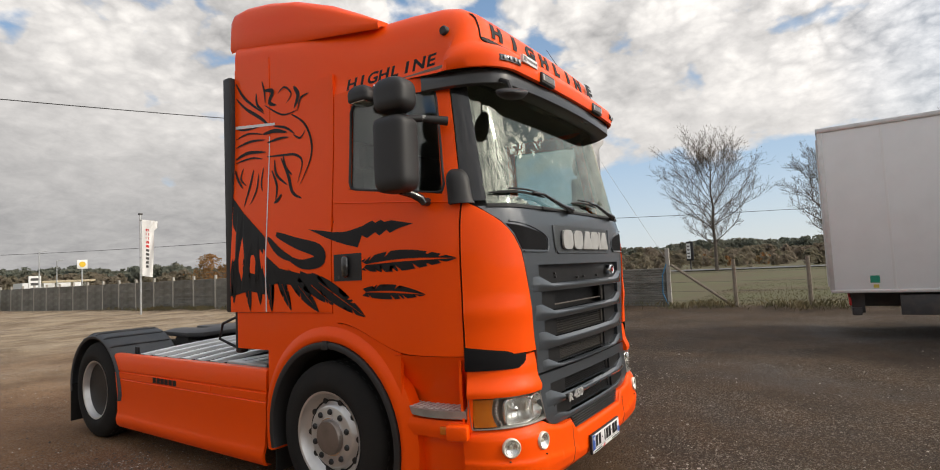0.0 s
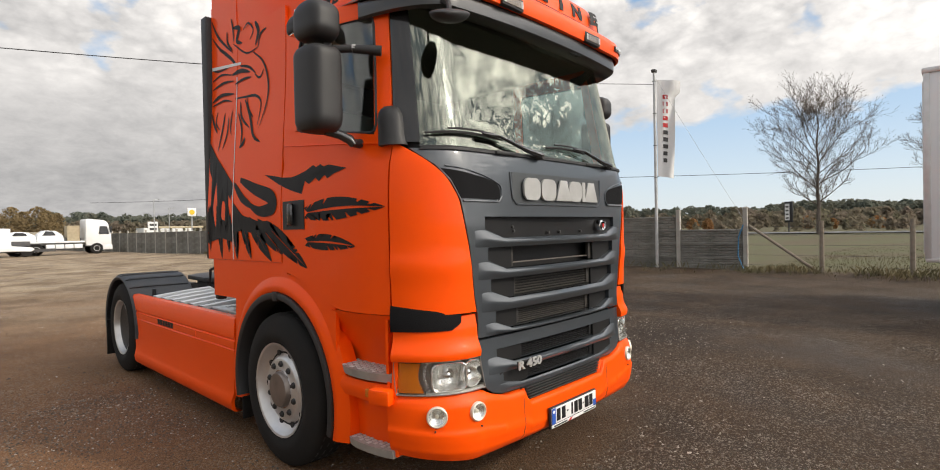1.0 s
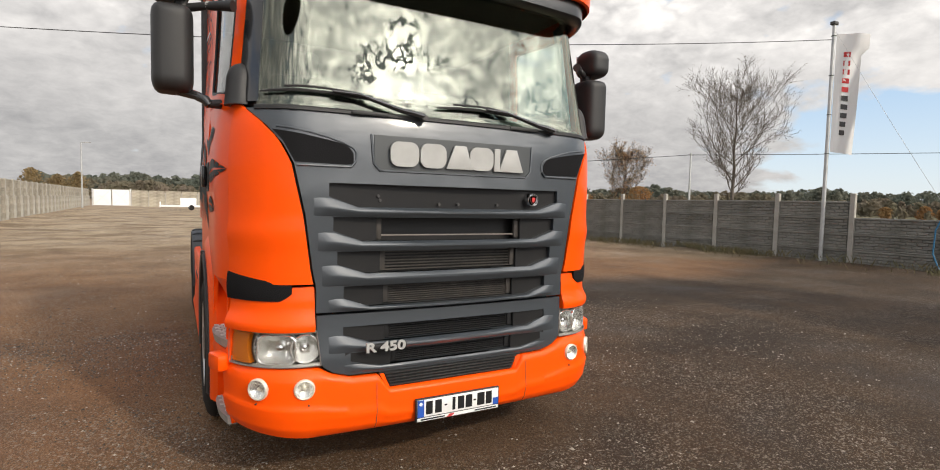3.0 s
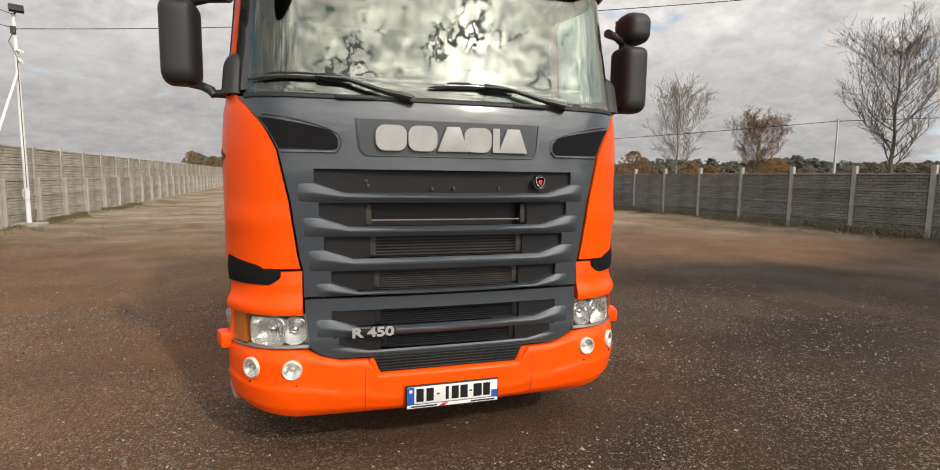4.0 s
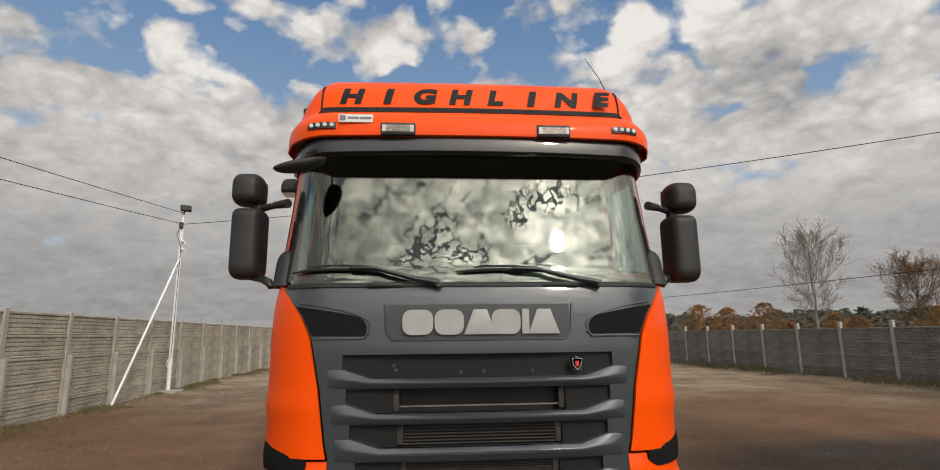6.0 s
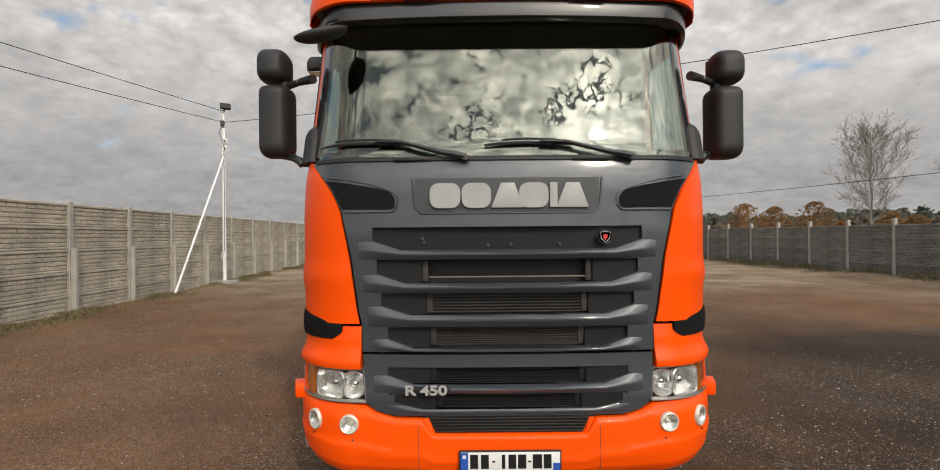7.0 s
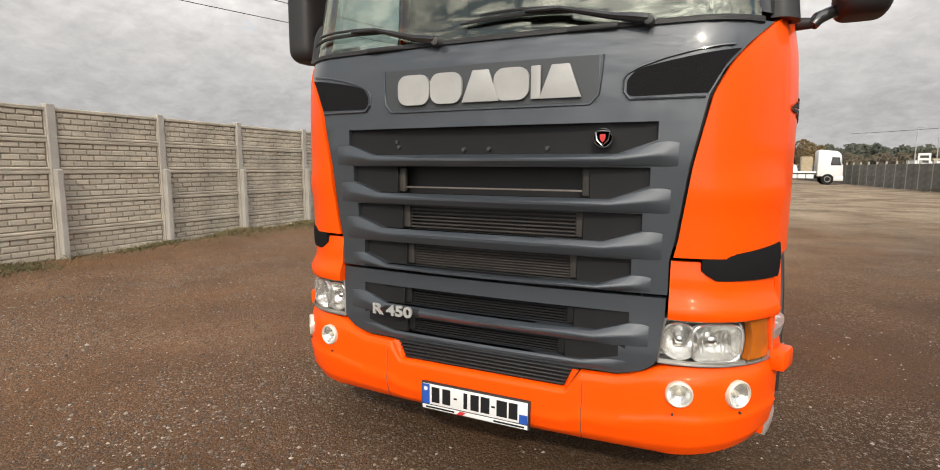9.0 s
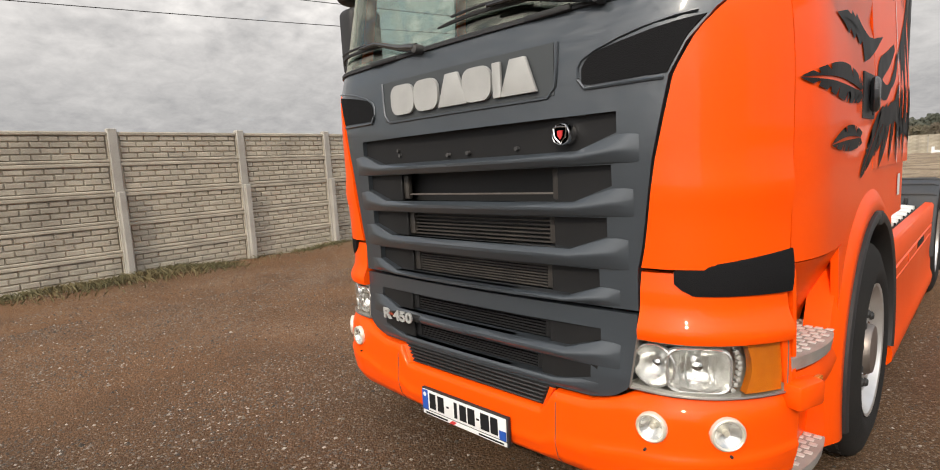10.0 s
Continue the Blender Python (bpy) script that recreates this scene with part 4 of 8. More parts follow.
part("emblem_plate", panel(steps(1.672, 1.85, 4), lambda z: 0.0, lambda z: s_of_x(0.484), 8, 1, 0.003, 0.004, bm=panel(steps(1.672, 1.85, 4), lambda z: 0.0, lambda z: s_of_x(0.484), 8, -1, 0.003, 0.004)), material("emblem_ground", (0.05, 0.056, 0.06), 0.4, vary=0.2, scale=3), upper)


def emblem_block(x0, x1, kind, k):
    """One plain silver block of the maker's emblem."""
    z0, z1 = 1.692, 1.822
    c = 0.046 if kind == "round" else 0.004
    if kind == "wedge":
        out = [(x0, z0), (x0 + (x1 - x0) * 0.30, z1), (x0 + (x1 - x0) * 0.72, z1), (x1, z0)]
    else:
        out = []
        for cx, cz, a0 in ((x1 - c, z1 - c, 0), (x0 + c, z1 - c, 90), (x0 + c, z0 + c, 180), (x1 - c, z0 + c, 270)):
            out += [(cx + c * math.cos(radians(a0 + 15 * j)), cz + c * math.sin(radians(a0 + 15 * j))) for j in range(7)]
    y = front_y((x0 + x1) / 2, 1.75) - 0.008
    return part("emblem_block", prism([(x, y, z) for x, z in out], (0, -0.014, 0), 0.0025 if kind != "round" else 0.0), SILVER, upper, "silver emblem block")


for k, (x0, x1, kind) in enumerate(((-0.405, -0.245, "round"), (-0.238, -0.085, "round"), (-0.085, 0.085, "wedge"), (0.062, 0.215, "round"), (0.222, 0.262, "bar"), (0.255, 0.425, "wedge"))):
    emblem_block(x0, x1, kind, k)
# round badge with a red shield
y = front_y(0.512, 1.54)
badge = part("badge", lathe([(y - 0.012, 0.0), (y - 0.014, 0.033), (y - 0.016, 0.035), (y - 0.012, 0.038), (y + 0.03, 0.038)], "y", 24, at=(0.512, 0, 1.536)), CHROME, upper, "round chrome badge")
part("badge_shield", prism([(0.512 + a, y - 0.0145, 1.536 + b) for a, b in ((-0.011, 0.013), (0.011, 0.013), (0.010, -0.006), (0, -0.018), (-0.010, -0.006))], (0, -0.004, 0)), RED, badge, "red shield")
part("badge_rim", tube([(0.512 + a, y - 0.017, 1.536 + b) for a, b in ((-0.027, 0.022), (0, 0.026), (0.027, 0.022), (0.022, -0.010), (0, -0.031), (-0.022, -0.010), (-0.027, 0.022))], 0.0035, 6), CHROME, badge)
part("badge_ground", lathe([(y - 0.0148, 0.0), (y - 0.0148, 0.033)], "y", 20, at=(0.512, 0, 1.536)), GLOSSBLACK, badge)
# model plate
part("model_plate", box(-0.50, -0.30, front_y(0.4, 0.76) - 0.030, front_y(0.4, 0.76) + 0.02, 0.728, 0.760, 0.008), MESHBLACK, lower)
bm = moved(text_mesh("R 450", 0.068, 0.008, 0.0022, 1.35), Matrix.Translation((-0.535, front_y(0.4, 0.76) - 0.056, 0.730)))
part("model_number", bm, SILVER, lower, "chrome lettering R 450")

# ---- bumper ----
def bumper_top(x):
    return lerp_table([(0.0, 0.515), (0.40, 0.515), (0.455, 0.593), (0.60, 0.596), (0.70, 0.622), (0.76, 0.655), (0.85, 0.664), (1.3, 0.668)], x)


def bumper_relief(f, x):
    return (0.007 * math.exp(-((f - 0.36) / 0.11) ** 2) + (0.005 * math.exp(-((f - 0.43) / 0.035) ** 2) if x > 0.62 else 0.0)) * (1.0 if x > 0.35 else x / 0.35) - 0.02 * max(0.0, 0.14 - f) / 0.14 - 0.012 * max(0.0, f - 0.93) / 0.07


rows, back = [], []
S_END = 0.895
svals = [-(S_END - S_END * k / 110) for k in range(110)] + [S_END * k / 110 for k in range(111)]
for s in svals:
    a = abs(s)
    sx = 1 if s >= 0 else -1
    x = skin(a, 0.5).x
    zt = bumper_top(x)
    zb = 0.302 + 0.055 * max(0.0, (a - 0.6) / 0.3)
    r, q = [], []
    for k in range(29):
        f = k / 28
        z = zb + (zt - zb) * f
        p, o = skin(a, z, bumper_relief(f, x)), skin(a, z, -0.05)
        r.append((sx * p.x, p.y, z))
        q.append((sx * o.x, o.y, z))
    rows.append(r)
    back.append(q)
bm = grid(rows, None, back)
holes = [(frame_at(s_of_x(x), 0.568, sg, 0.0).translation, r) for sg in (-1, 1) for x, r in ((1.03, 0.049), (0.834, 0.045))]
bmesh.ops.delete(bm, geom=[q for q in bm.faces if any((q.calc_center_median() - c).length < r + 0.001 for c, r in holes)], context="FACES")
bumper = part("bumper", bm, PAINT, truck, "orange moulded bumper", smooth=50)
# low air intake
bm = bmesh.new()
box(-0.445, 0.445, 0.05, 0.06, 0.50, 0.61, bm=bm)
part("air_intake", bm, MESHBLACK, bumper, "black slatted air intake")
for k in range(5):
    z = 0.528 + 0.0165 * k
    w = 0.385 + 0.008 * k
    part("intake_slat", box(-w, w, 0.034, 0.055, z - 0.0035, z + 0.0035, 0.002, seg=1), BLACK, bumper)
for side in (-1, 1):
    part("intake_cheek", prism([(side * 0.40, 0.03, 0.514), (side * 0.448, 0.035, 0.594), (side * 0.42, 0.05, 0.594), (side * 0.385, 0.05, 0.514)], (0, 0.02, 0)), PAINT, bumper)
    pts = [(side * 0.47, front_y(0.47, z) - 0.001 - bumper_relief((z - 0.302) / 0.29, 0.47), z) for z in steps(0.31, 0.585, 8)]
    part("tow_cover_seam", tube(pts, 0.0016, 5), STEEL, bumper)
    for x, z in ((1.04, 0.495), (0.815, 0.488)):
        m = frame_at(s_of_x(x), z, side, 0.010)
        part("sensor", moved(lathe([(0.01, 0.0045), (-0.001, 0.0045), (-0.002, 0.0)], "y", 10), m), BLACK, bumper)
    for x, r in ((1.03, 0.049), (0.834, 0.045)):
        m = frame_at(s_of_x(x), 0.568, side, 0.008)
        lamp = part("fog_lamp", moved(lathe([(0.03, r + 0.006), (-0.001, r + 0.006), (-0.005, r + 0.003), (-0.006, r), (-0.003, r - 0.004), (0.03, r - 0.010), (0.03, 0.0)], "y", 28, caps=False), m), FOGBOWL, bumper, "round fog lamp behind clear glass")
        part("reflector", moved(lathe([(-0.001, r - 0.003), (0.012, r - 0.014), (0.024, 0.018), (0.026, 0.0)], "y", 24, caps=False), m), REFLECTOR, lamp)
        part("bulb", moved(lathe([(0.028, 0.011), (0.010, 0.010), (0.006, 0.0)], "y", 12), m), FOGBOWL, lamp)
        part("lens", moved(lathe([(-0.0075, r - 0.004), (-0.011, r * 0.6), (-0.0125, 0.0)], "y", 24, caps=False), m), CLEAR, lamp)

# number plate, its holder and its marks
ptop = part("number_plate", box(-0.262, 0.262, -0.022, -0.004, 0.318, 0.446, 0.004), BLACK, bumper, "white number plate in a black holder")
part("plate_face", box(-0.254, 0.254, -0.026, -0.021, 0.345, 0.440, 0.002), WHITE, ptop)
part("holder_strip", box(-0.254, 0.254, -0.0255, -0.021, 0.322, 0.340, 0.001), WHITE, ptop)
part("blue_band", box(-0.254, -0.216, -0.0275, -0.0255, 0.346, 0.439), BLUE, ptop)
part("blue_band", box(0.218, 0.254, -0.0275, -0.0255, 0.346, 0.385), BLUE, ptop)
part("band_mark", lathe([(-0.0285, 0.0), (-0.0285, 0.010), (-0.027, 0.010)], "y", 12, at=(-0.235, 0, 0.418)), WHITE, ptop)
for x, w in ((-0.185, 0.040), (-0.130, 0.040), (-0.035, 0.018), (0.010, 0.040), (0.060, 0.042), (0.138, 0.048), (0.190, 0.040)):
    part("plate_mark", box(x - w / 2, x + w / 2, -0.0272, -0.0255, 0.357, 0.429), DECAL, ptop)
for x in (-0.085, 0.098):
    part("plate_mark", box(x - 0.008, x + 0.008, -0.0272, -0.0255, 0.389, 0.397), DECAL, ptop)
part("holder_mark", box(-0.235, -0.09, -0.0262, -0.025, 0.327, 0.335), DECAL, ptop)
part("holder_mark", box(0.10, 0.24, -0.0262, -0.025, 0.327, 0.335), DECAL, ptop)
part("holder_mark", prism([(-0.08, -0.026, 0.323), (-0.05, -0.026, 0.323), (-0.03, -0.026, 0.339), (-0.06, -0.026, 0.339)], (0, -0.001, 0)), RED, ptop)

# ---- headlamps and corners ----
STEPMETAL = material("step_aluminium", (0.36, 0.34, 0.31), 0.55, metal=0.15, vary=0.5, scale=9, tint=(0.20, 0.18, 0.16), bump=0.2, bump_scale=200)
STEPLUG = material("worn_step_lug", (0.62, 0.60, 0.57), 0.5, metal=0.15, vary=0.4, scale=14)
LED = material("led_lens", (0.6, 0.6, 0.6), 0.1, coat=1.0)
for side in (-1, 1):
    hood = lambda s, z: 0.030 * math.exp(-((z - 0.875) / 0.05) ** 2) - 0.012 * max(0.0, (z - 1.0) / 0.06)
    part("headlamp_surround", panel(steps(0.848, 1.068, 14), lambda z: s_of_x(0.778), lambda z: s_of_y(0.345, z), 18, side, 0.0, 0.05, warp=hood), PAINT, truck, smooth=50)
    part("lower_corner", panel(steps(0.662, 0.852, 4), lambda z: s_of_y(0.318, z), lambda z: s_of_y(0.345, z), 2, side, 0.004, 0.05), PAINT, truck)
    # black wing duct
    rows, back = [], []
    for k in range(33):
        f = k / 32
        s = s_of_x(0.885) + (s_of_y(0.352, 1.08) - s_of_x(0.885)) * f
        grow = min(1.0, 0.55 + 0.45 * f / 0.05) ** 0.5
        z0, z1 = 1.058 - 0.058 * min(1.0, 0.45 + f / 0.30) * grow, 1.068 + (0.016 + 0.052 * f) * grow
        bulge = 0.004 + 0.014 * f
        rr, bb = [], []
        for j in range(7):
            g = j / 6
            z = z0 + (z1 - z0) * g
            p, o = skin(s, z, bulge * (0.35 + 0.65 * math.sin(math.pi * (0.15 + 0.7 * g)))), skin(s, z, -0.05)
            rr.append((side * p.x, p.y, z))
            bb.append((side * o.x, o.y, z))
        rows.append(rr)
        back.append(bb)
    part("wing_duct", grid(rows, None, back), VENT, truck, "black plastic side duct", smooth=50)
    # headlamp
    lamp = part("headlamp", panel(steps(0.672, 0.846, 6), lambda z: s_of_x(0.748 + 0.02 * (z - 0.672) / 0.17), lambda z: s_of_y(0.318, z), 20, side, -0.078, 0.02), material("lamp_housing", (0.55, 0.545, 0.52), 0.28, metal=0.55, vary=0.2, scale=12), truck, "wraparound headlamp with amber indicator")
    rim = [skin(s, z, 0.002) for s, z in [(s_of_x(0.75) + (0.855 - s_of_x(0.75)) * k / 12, 0.674) for k in range(13)] + [(0.857, z) for z in steps(0.69, 0.83, 5)] + [(0.855 + (s_of_x(0.768) - 0.855) * k / 12, 0.845) for k in range(13)] + [(s_of_x(0.75 + 0.018 * (z - 0.674) / 0.17), z) for z in steps(0.83, 0.674, 5)]]
    part("lamp_rim", tube([(side * p.x, p.y, p.z) for p in rim], 0.0035, 6), DARKALLOY, lamp)
    m = frame_at(s_of_x(0.822), 0.760, side, -0.012)
    part("round_reflector", moved(lathe([(0.01, 0.075), (-0.006, 0.074), (-0.009, 0.071), (-0.008, 0.066), (0.020, 0.058), (0.042, 0.038), (0.052, 0.018), (0.053, 0.0)], "y", 28, caps=False), m), REFLECTOR, lamp)
    part("bulb", moved(lathe([(0.053, 0.017), (0.022, 0.016), (0.016, 0.010), (0.014, 0.0)], "y", 16), m), CHROME, lamp)
    # rounded main reflector
    m = frame_at(s_of_x(0.952), 0.758, side, -0.012)
    bm = bmesh.new()
    rings = []
    for sc, d in ((1.05, 0.012), (1.03, -0.006), (0.99, -0.009), (0.94, -0.006), (0.86, 0.022), (0.66, 0.044), (0.4, 0.054), (0.2, 0.056)):
        rings.append([bm.verts.new((0.096 * sc * math.copysign(abs(math.cos(a)) ** 0.45, math.cos(a)), d, 0.073 * sc * math.copysign(abs(math.sin(a)) ** 0.45, math.sin(a)))) for a in (2 * math.pi * k / 32 for k in range(32))])
    for p, q in zip(rings, rings[1:]):
        for k in range(32):
            bm.faces.new((p[k], p[(k + 1) % 32], q[(k + 1) % 32], q[k]))
    bm.faces.new(rings[-1])
    part("main_reflector", moved(bm, m), REFLECTOR, lamp)
    part("bulb", moved(lathe([(0.056, 0.020), (0.028, 0.019), (0.022, 0.012), (0.020, 0.0)], "y", 16), m), CHROME, lamp)
    for g in (-0.052, -0.036, 0.036, 0.052):
        part("reflector_flute", moved(tube([(g, 0.020 + 0.016 * (1 - abs(zz) / 0.05), zz) for zz in steps(-0.05, 0.05, 6)], 0.0035, 5), m), REFLECTOR, lamp)
    # grey bezel above and below the bowls, closed tub behind the glass
    for za, zb in ((0.674, 0.687), (0.836, 0.845)):
        part("lamp_bezel", panel([za, zb], lambda z: s_of_x(0.752), lambda z: 0.774, 16, side, -0.006, 0.01), bpy.data.materials["lamp_housing"], lamp)
    for za, zb in ((0.672, 0.677), (0.841, 0.846)):
        part("lamp_tub", panel([za, zb], lambda z: s_of_x(0.75), lambda z: 0.857, 18, side, -0.002, 0.09), bpy.data.materials["lamp_housing"], lamp)
    part("lamp_tub", panel(steps(0.677, 0.841, 3), lambda z: s_of_x(0.748 + 0.02 * (z - 0.672) / 0.17), lambda z: s_of_x(0.752 + 0.02 * (z - 0.672) / 0.17), 1, side, -0.002, 0.09), bpy.data.materials["lamp_housing"], lamp)
    part("lamp_tub", panel(steps(0.677, 0.841, 3), lambda z: 0.853, lambda z: 0.858, 1, side, -0.002, 0.09), bpy.data.materials["lamp_housing"], lamp)
    for k in range(9):
        part("led", moved(lathe([(0.02, 0.0085), (0.004, 0.008), (0.001, 0.0)], "y", 8), frame_at(0.765 + 0.010 * math.sin(k / 8 * math.pi) * 1.2, 0.690 + 0.0172 * k, side, -0.02)), LED, lamp)
    part("indicator", panel(steps(0.684, 0.836, 6), lambda z: 0.782 + 0.010 * math.sin((z - 0.684) / 0.152 * math.pi), lambda z: 0.850, 6, side, -0.006, 0.03), AMBER, lamp, "amber indicator")
    part("cover_glass", panel(steps(0.676, 0.842, 6), lambda z: s_of_x(0.752 + 0.018 * (z - 0.672) / 0.17), lambda z: 0.855, 18, side, 0.001, 0.003), CLEAR, lamp)
    # ---- entry steps ----
    part("step_well", panel(steps(0.34, 1.08, 12), lambda z: s_of_y(0.34, z), lambda z: s_of_y(0.85, z), 10, side, -0.15, 0.02, warp=lambda s, z: 0.145 * max(0.0, (z - 0.79) / 0.29) ** 1.1 + 0.075 * min(1.0, max(0.0, (0.70 - z) / 0.12))), PAINT, truck, "orange recessed step well")
    part("well_back", panel(steps(0.70, 1.02, 6), lambda z: 0.862, lambda z: s_of_y(0.86, z), 12, side, -0.172, 0.02), PAINT, truck)
    part("well_front", panel(steps(0.34, 1.06, 8), lambda z: 0.874, lambda z: 0.8815, 2, side, -0.006, 0.20), PAINT, truck)
    for z, yb in ((0.775, 0.825), (0.375, 0.80)):
        rows, rows2 = [], []
        for y in steps(0.352, yb, 8):
            e = skin(s_of_y(y, z), z, 0.004 - 0.06 * max(0.0, (y - 0.62) / (yb - 0.62)) ** 2).x
            rows.append([(side * x, y, z) for x in steps(0.93, e, 8)])
            rows2.append([(side * x, y, z - 0.045) for x in steps(0.93, e - 0.008, 8)])
        st = part("step", grid(rows, None, rows2), STEPMETAL, truck, "aluminium chequered step")
        for iy in range(13):
            for ix in range(8):
                cx, cy = 0.95 + 0.034 * ix + (0.017 if iy % 2 else 0), 0.366 + (yb - 0.385) * iy / 12
                if cx > skin(s_of_y(cy, z), z).x - 0.022:
                    continue
                part("tread_lug", box(min(side * (cx - 0.013), side * (cx + 0.013)), max(side * (cx - 0.013), side * (cx + 0.013)), cy - 0.011, cy + 0.011, z, z + 0.005, 0.002, seg=1), STEPLUG, st)
    rail = part("step_rail", panel(steps(0.615, 0.715, 4), lambda z: s_of_y(0.345, z), lambda z: s_of_y(0.83, z), 8, side, -0.006, 0.05, warp=lambda s, z: -0.012 * abs(z - 0.665) / 0.05), PAINT, truck)
    part("side_marker", moved(box(-0.035, 0.035, -0.01, 0.01, -0.022, 0.022, 0.004), frame_at(s_of_y(0.47, 0.665), 0.665, side, 0.0)), AMBER, rail, "small amber side marker")
    part("marker_block", moved(box(-0.075, 0.055, -0.05, 0.02, -0.045, 0.04, 0.015), frame_at(s_of_y(0.385, 0.665), 0.665, side, 0.0)), PAINT, rail)
    # ---- front arch ----
    WY, WZ = 1.45, 0.50
    ring, back = [], []
    for k in range(37):
        a = radians(-22 + 224 * k / 36)
        rr = []
        for r, x in ((0.632, 1.10), (0.632, 1.205), (0.650, 1.222), (0.69, 1.219), (0.725, 1.203), (0.76, 1.186), (0.76, 1.10)):
            rr.append((side * x, WY - r * math.cos(a), WZ + r * math.sin(a)))
        ring.append(rr)
    bm = grid(ring)
    bmesh.ops.bisect_plane(bm, geom=bm.verts[:] + bm.edges[:] + bm.faces[:], plane_co=(0, 0, 0.33), plane_no=(0, 0, 1), clear_inner=True)
    bmesh.ops.bisect_plane(bm, geom=bm.verts[:] + bm.edges[:] + bm.faces[:], plane_co=(0, 2.135, 0), plane_no=(0, 1, 0), clear_outer=True)
    arch = part("wheel_arch", bm, PAINT, truck, "orange flared wheel arch", smooth=50)
    flare = []
    for k in range(37):
        a = radians(-14 + 208 * k / 36)
        flare.append([(side * x, WY - r * math.cos(a), WZ + r * math.sin(a)) for r, x in ((0.64, 1.15), (0.638, 1.232), (0.622, 1.240), (0.596, 1.232), (0.585, 1.20), (0.585, 1.10))])
    part("arch_flare", grid(flare), BLACK, arch, "black rubber arch edge", smooth=50)
    a0 = [(side * 1.242, WY + dy, WZ + 0.64) for dy in (-0.03, 0.03)]
    part("flare_clip", box(min(side * 1.19, side * 1.244), max(side * 1.19, side * 1.244), WY - 0.028, WY + 0.028, WZ + 0.585, WZ + 0.645, 0.006), BLACK, arch)
    well = []
    for k in range(25):
        a = radians(-10 + 200 * k / 24)
        well.append([(side * x, WY - 0.62 * math.cos(a), WZ + 0.62 * math.sin(a)) for x in steps(0.62, 1.16, 2)])
    part("wheel_well", grid(well), MESHBLACK, arch)
    # infill between arch, door and sleeper
    rows, back = [], []
    for y in steps(0.80, 2.13, 24):
        zb = WZ + math.sqrt(max(0.02, 0.70 ** 2 - (y - WY) ** 2))
        zt = door_low(y) - 0.008 if y < 1.40 else 1.332
        zb = min(zb, zt - 0.01)
        rows.append([(side * (lerp_table(HALF_W, z) - 0.010), y, z) for z in steps(zb, zt, 5)])
        back.append([(side * (lerp_table(HALF_W, z) - 0.035), y, z) for z in steps(zb, zt, 5)])
    part("cab_sill", grid(rows, None, back), PAINT, truck)
    part("arch_mudflap", box(min(side * 0.86, side * 1.19), max(side * 0.86, side * 1.19), 2.07, 2.085, 0.16, 0.55, 0.004), RUBBER, truck)
# ---- visor, roof, lamps ----
VISOR = material("smoked_visor", (0.030, 0.030, 0.031), 0.3, vary=0.3, scale=4, tint=(0.045, 0.043, 0.040), coat=0.45)


def visor_base(s):
    p = skin(s, 2.75)
    k = max(0.0, min(1.0, 1 - (p.y - 0.256) / 0.40))
    return Vector((p.x + 0.02, p.y - 0.170 * k, 0)), k


rows = []
for j in range(-30, 31):
    s = abs(j) / 30 * s_of_y(0.62, 2.75)
    sx = 1 if j >= 0 else -1
    p, k = visor_base(s)
    dip = 0.022 * max(0.0, 1 - abs(abs(p.x) - 0.86) / 0.22)
    inn = 0.10 + 0.14 * k
    drop = 0.008 * (1 - k)
    rows.append([(sx * (p.x - 0.02), p.y + 0.05, 2.815 - drop + dip), (sx * p.x, p.y, 2.800 - drop + dip), (sx * (p.x + 0.006), p.y - 0.008, 2.77 - drop), (sx * (p.x + 0.004), p.y - 0.006, 2.715 - drop), (sx * (p.x - 0.01), p.y + 0.012, 2.704 - drop), (sx * (p.x - 0.02 - 0.03 * (1 - k)), p.y + inn * k + 0.03, 2.715 + 0.055 * k - drop), (sx * (p.x - 0.03 - 0.03 * (1 - k)), p.y + inn * k + 0.04, 2.80 - drop)])
visor = part("sun_visor", grid(rows), VISOR, truck, "black plastic sun visor", smooth=50)
part("visor_light", box(0.23, 0.34, 0.10, 0.125, 2.7, 2.708), CLEAR, visor)

ROOF = [(0.085, 2.796, 1.075), (0.062, 2.80, 1.085), (0.055, 2.865, 1.08), (0.075, 2.91, 1.075), (0.14, 2.965, 1.065), (0.215, 3.0, 1.055), (0.243, 3.03, 1.05), (0.252, 3.10, 1.035), (0.275, 3.17, 1.02), (0.33, 3.235, 1.01), (0.41, 3.285, 1.005), (0.52, 3.318, 1.005), (0.8, 3.348, 1.02), (1.1, 3.36, 1.04), (1.4, 3.37, 1.06), (1.75, 3.42, 1.075), (2.15, 3.47, 1.085), (2.6, 3.56, 1.09)]


def roof_bow(x):
    """How far the roof's front edge draws back towards the sides."""
    a = abs(x)
    back = 0.032 * (min(a, 0.8) / 0.8) ** 2
    if a > 0.8:
        back += 0.52 * (1 - math.sqrt(max(0.0, 1 - ((a - 0.8) / 0.336) ** 2)))
    return 0.85 * back


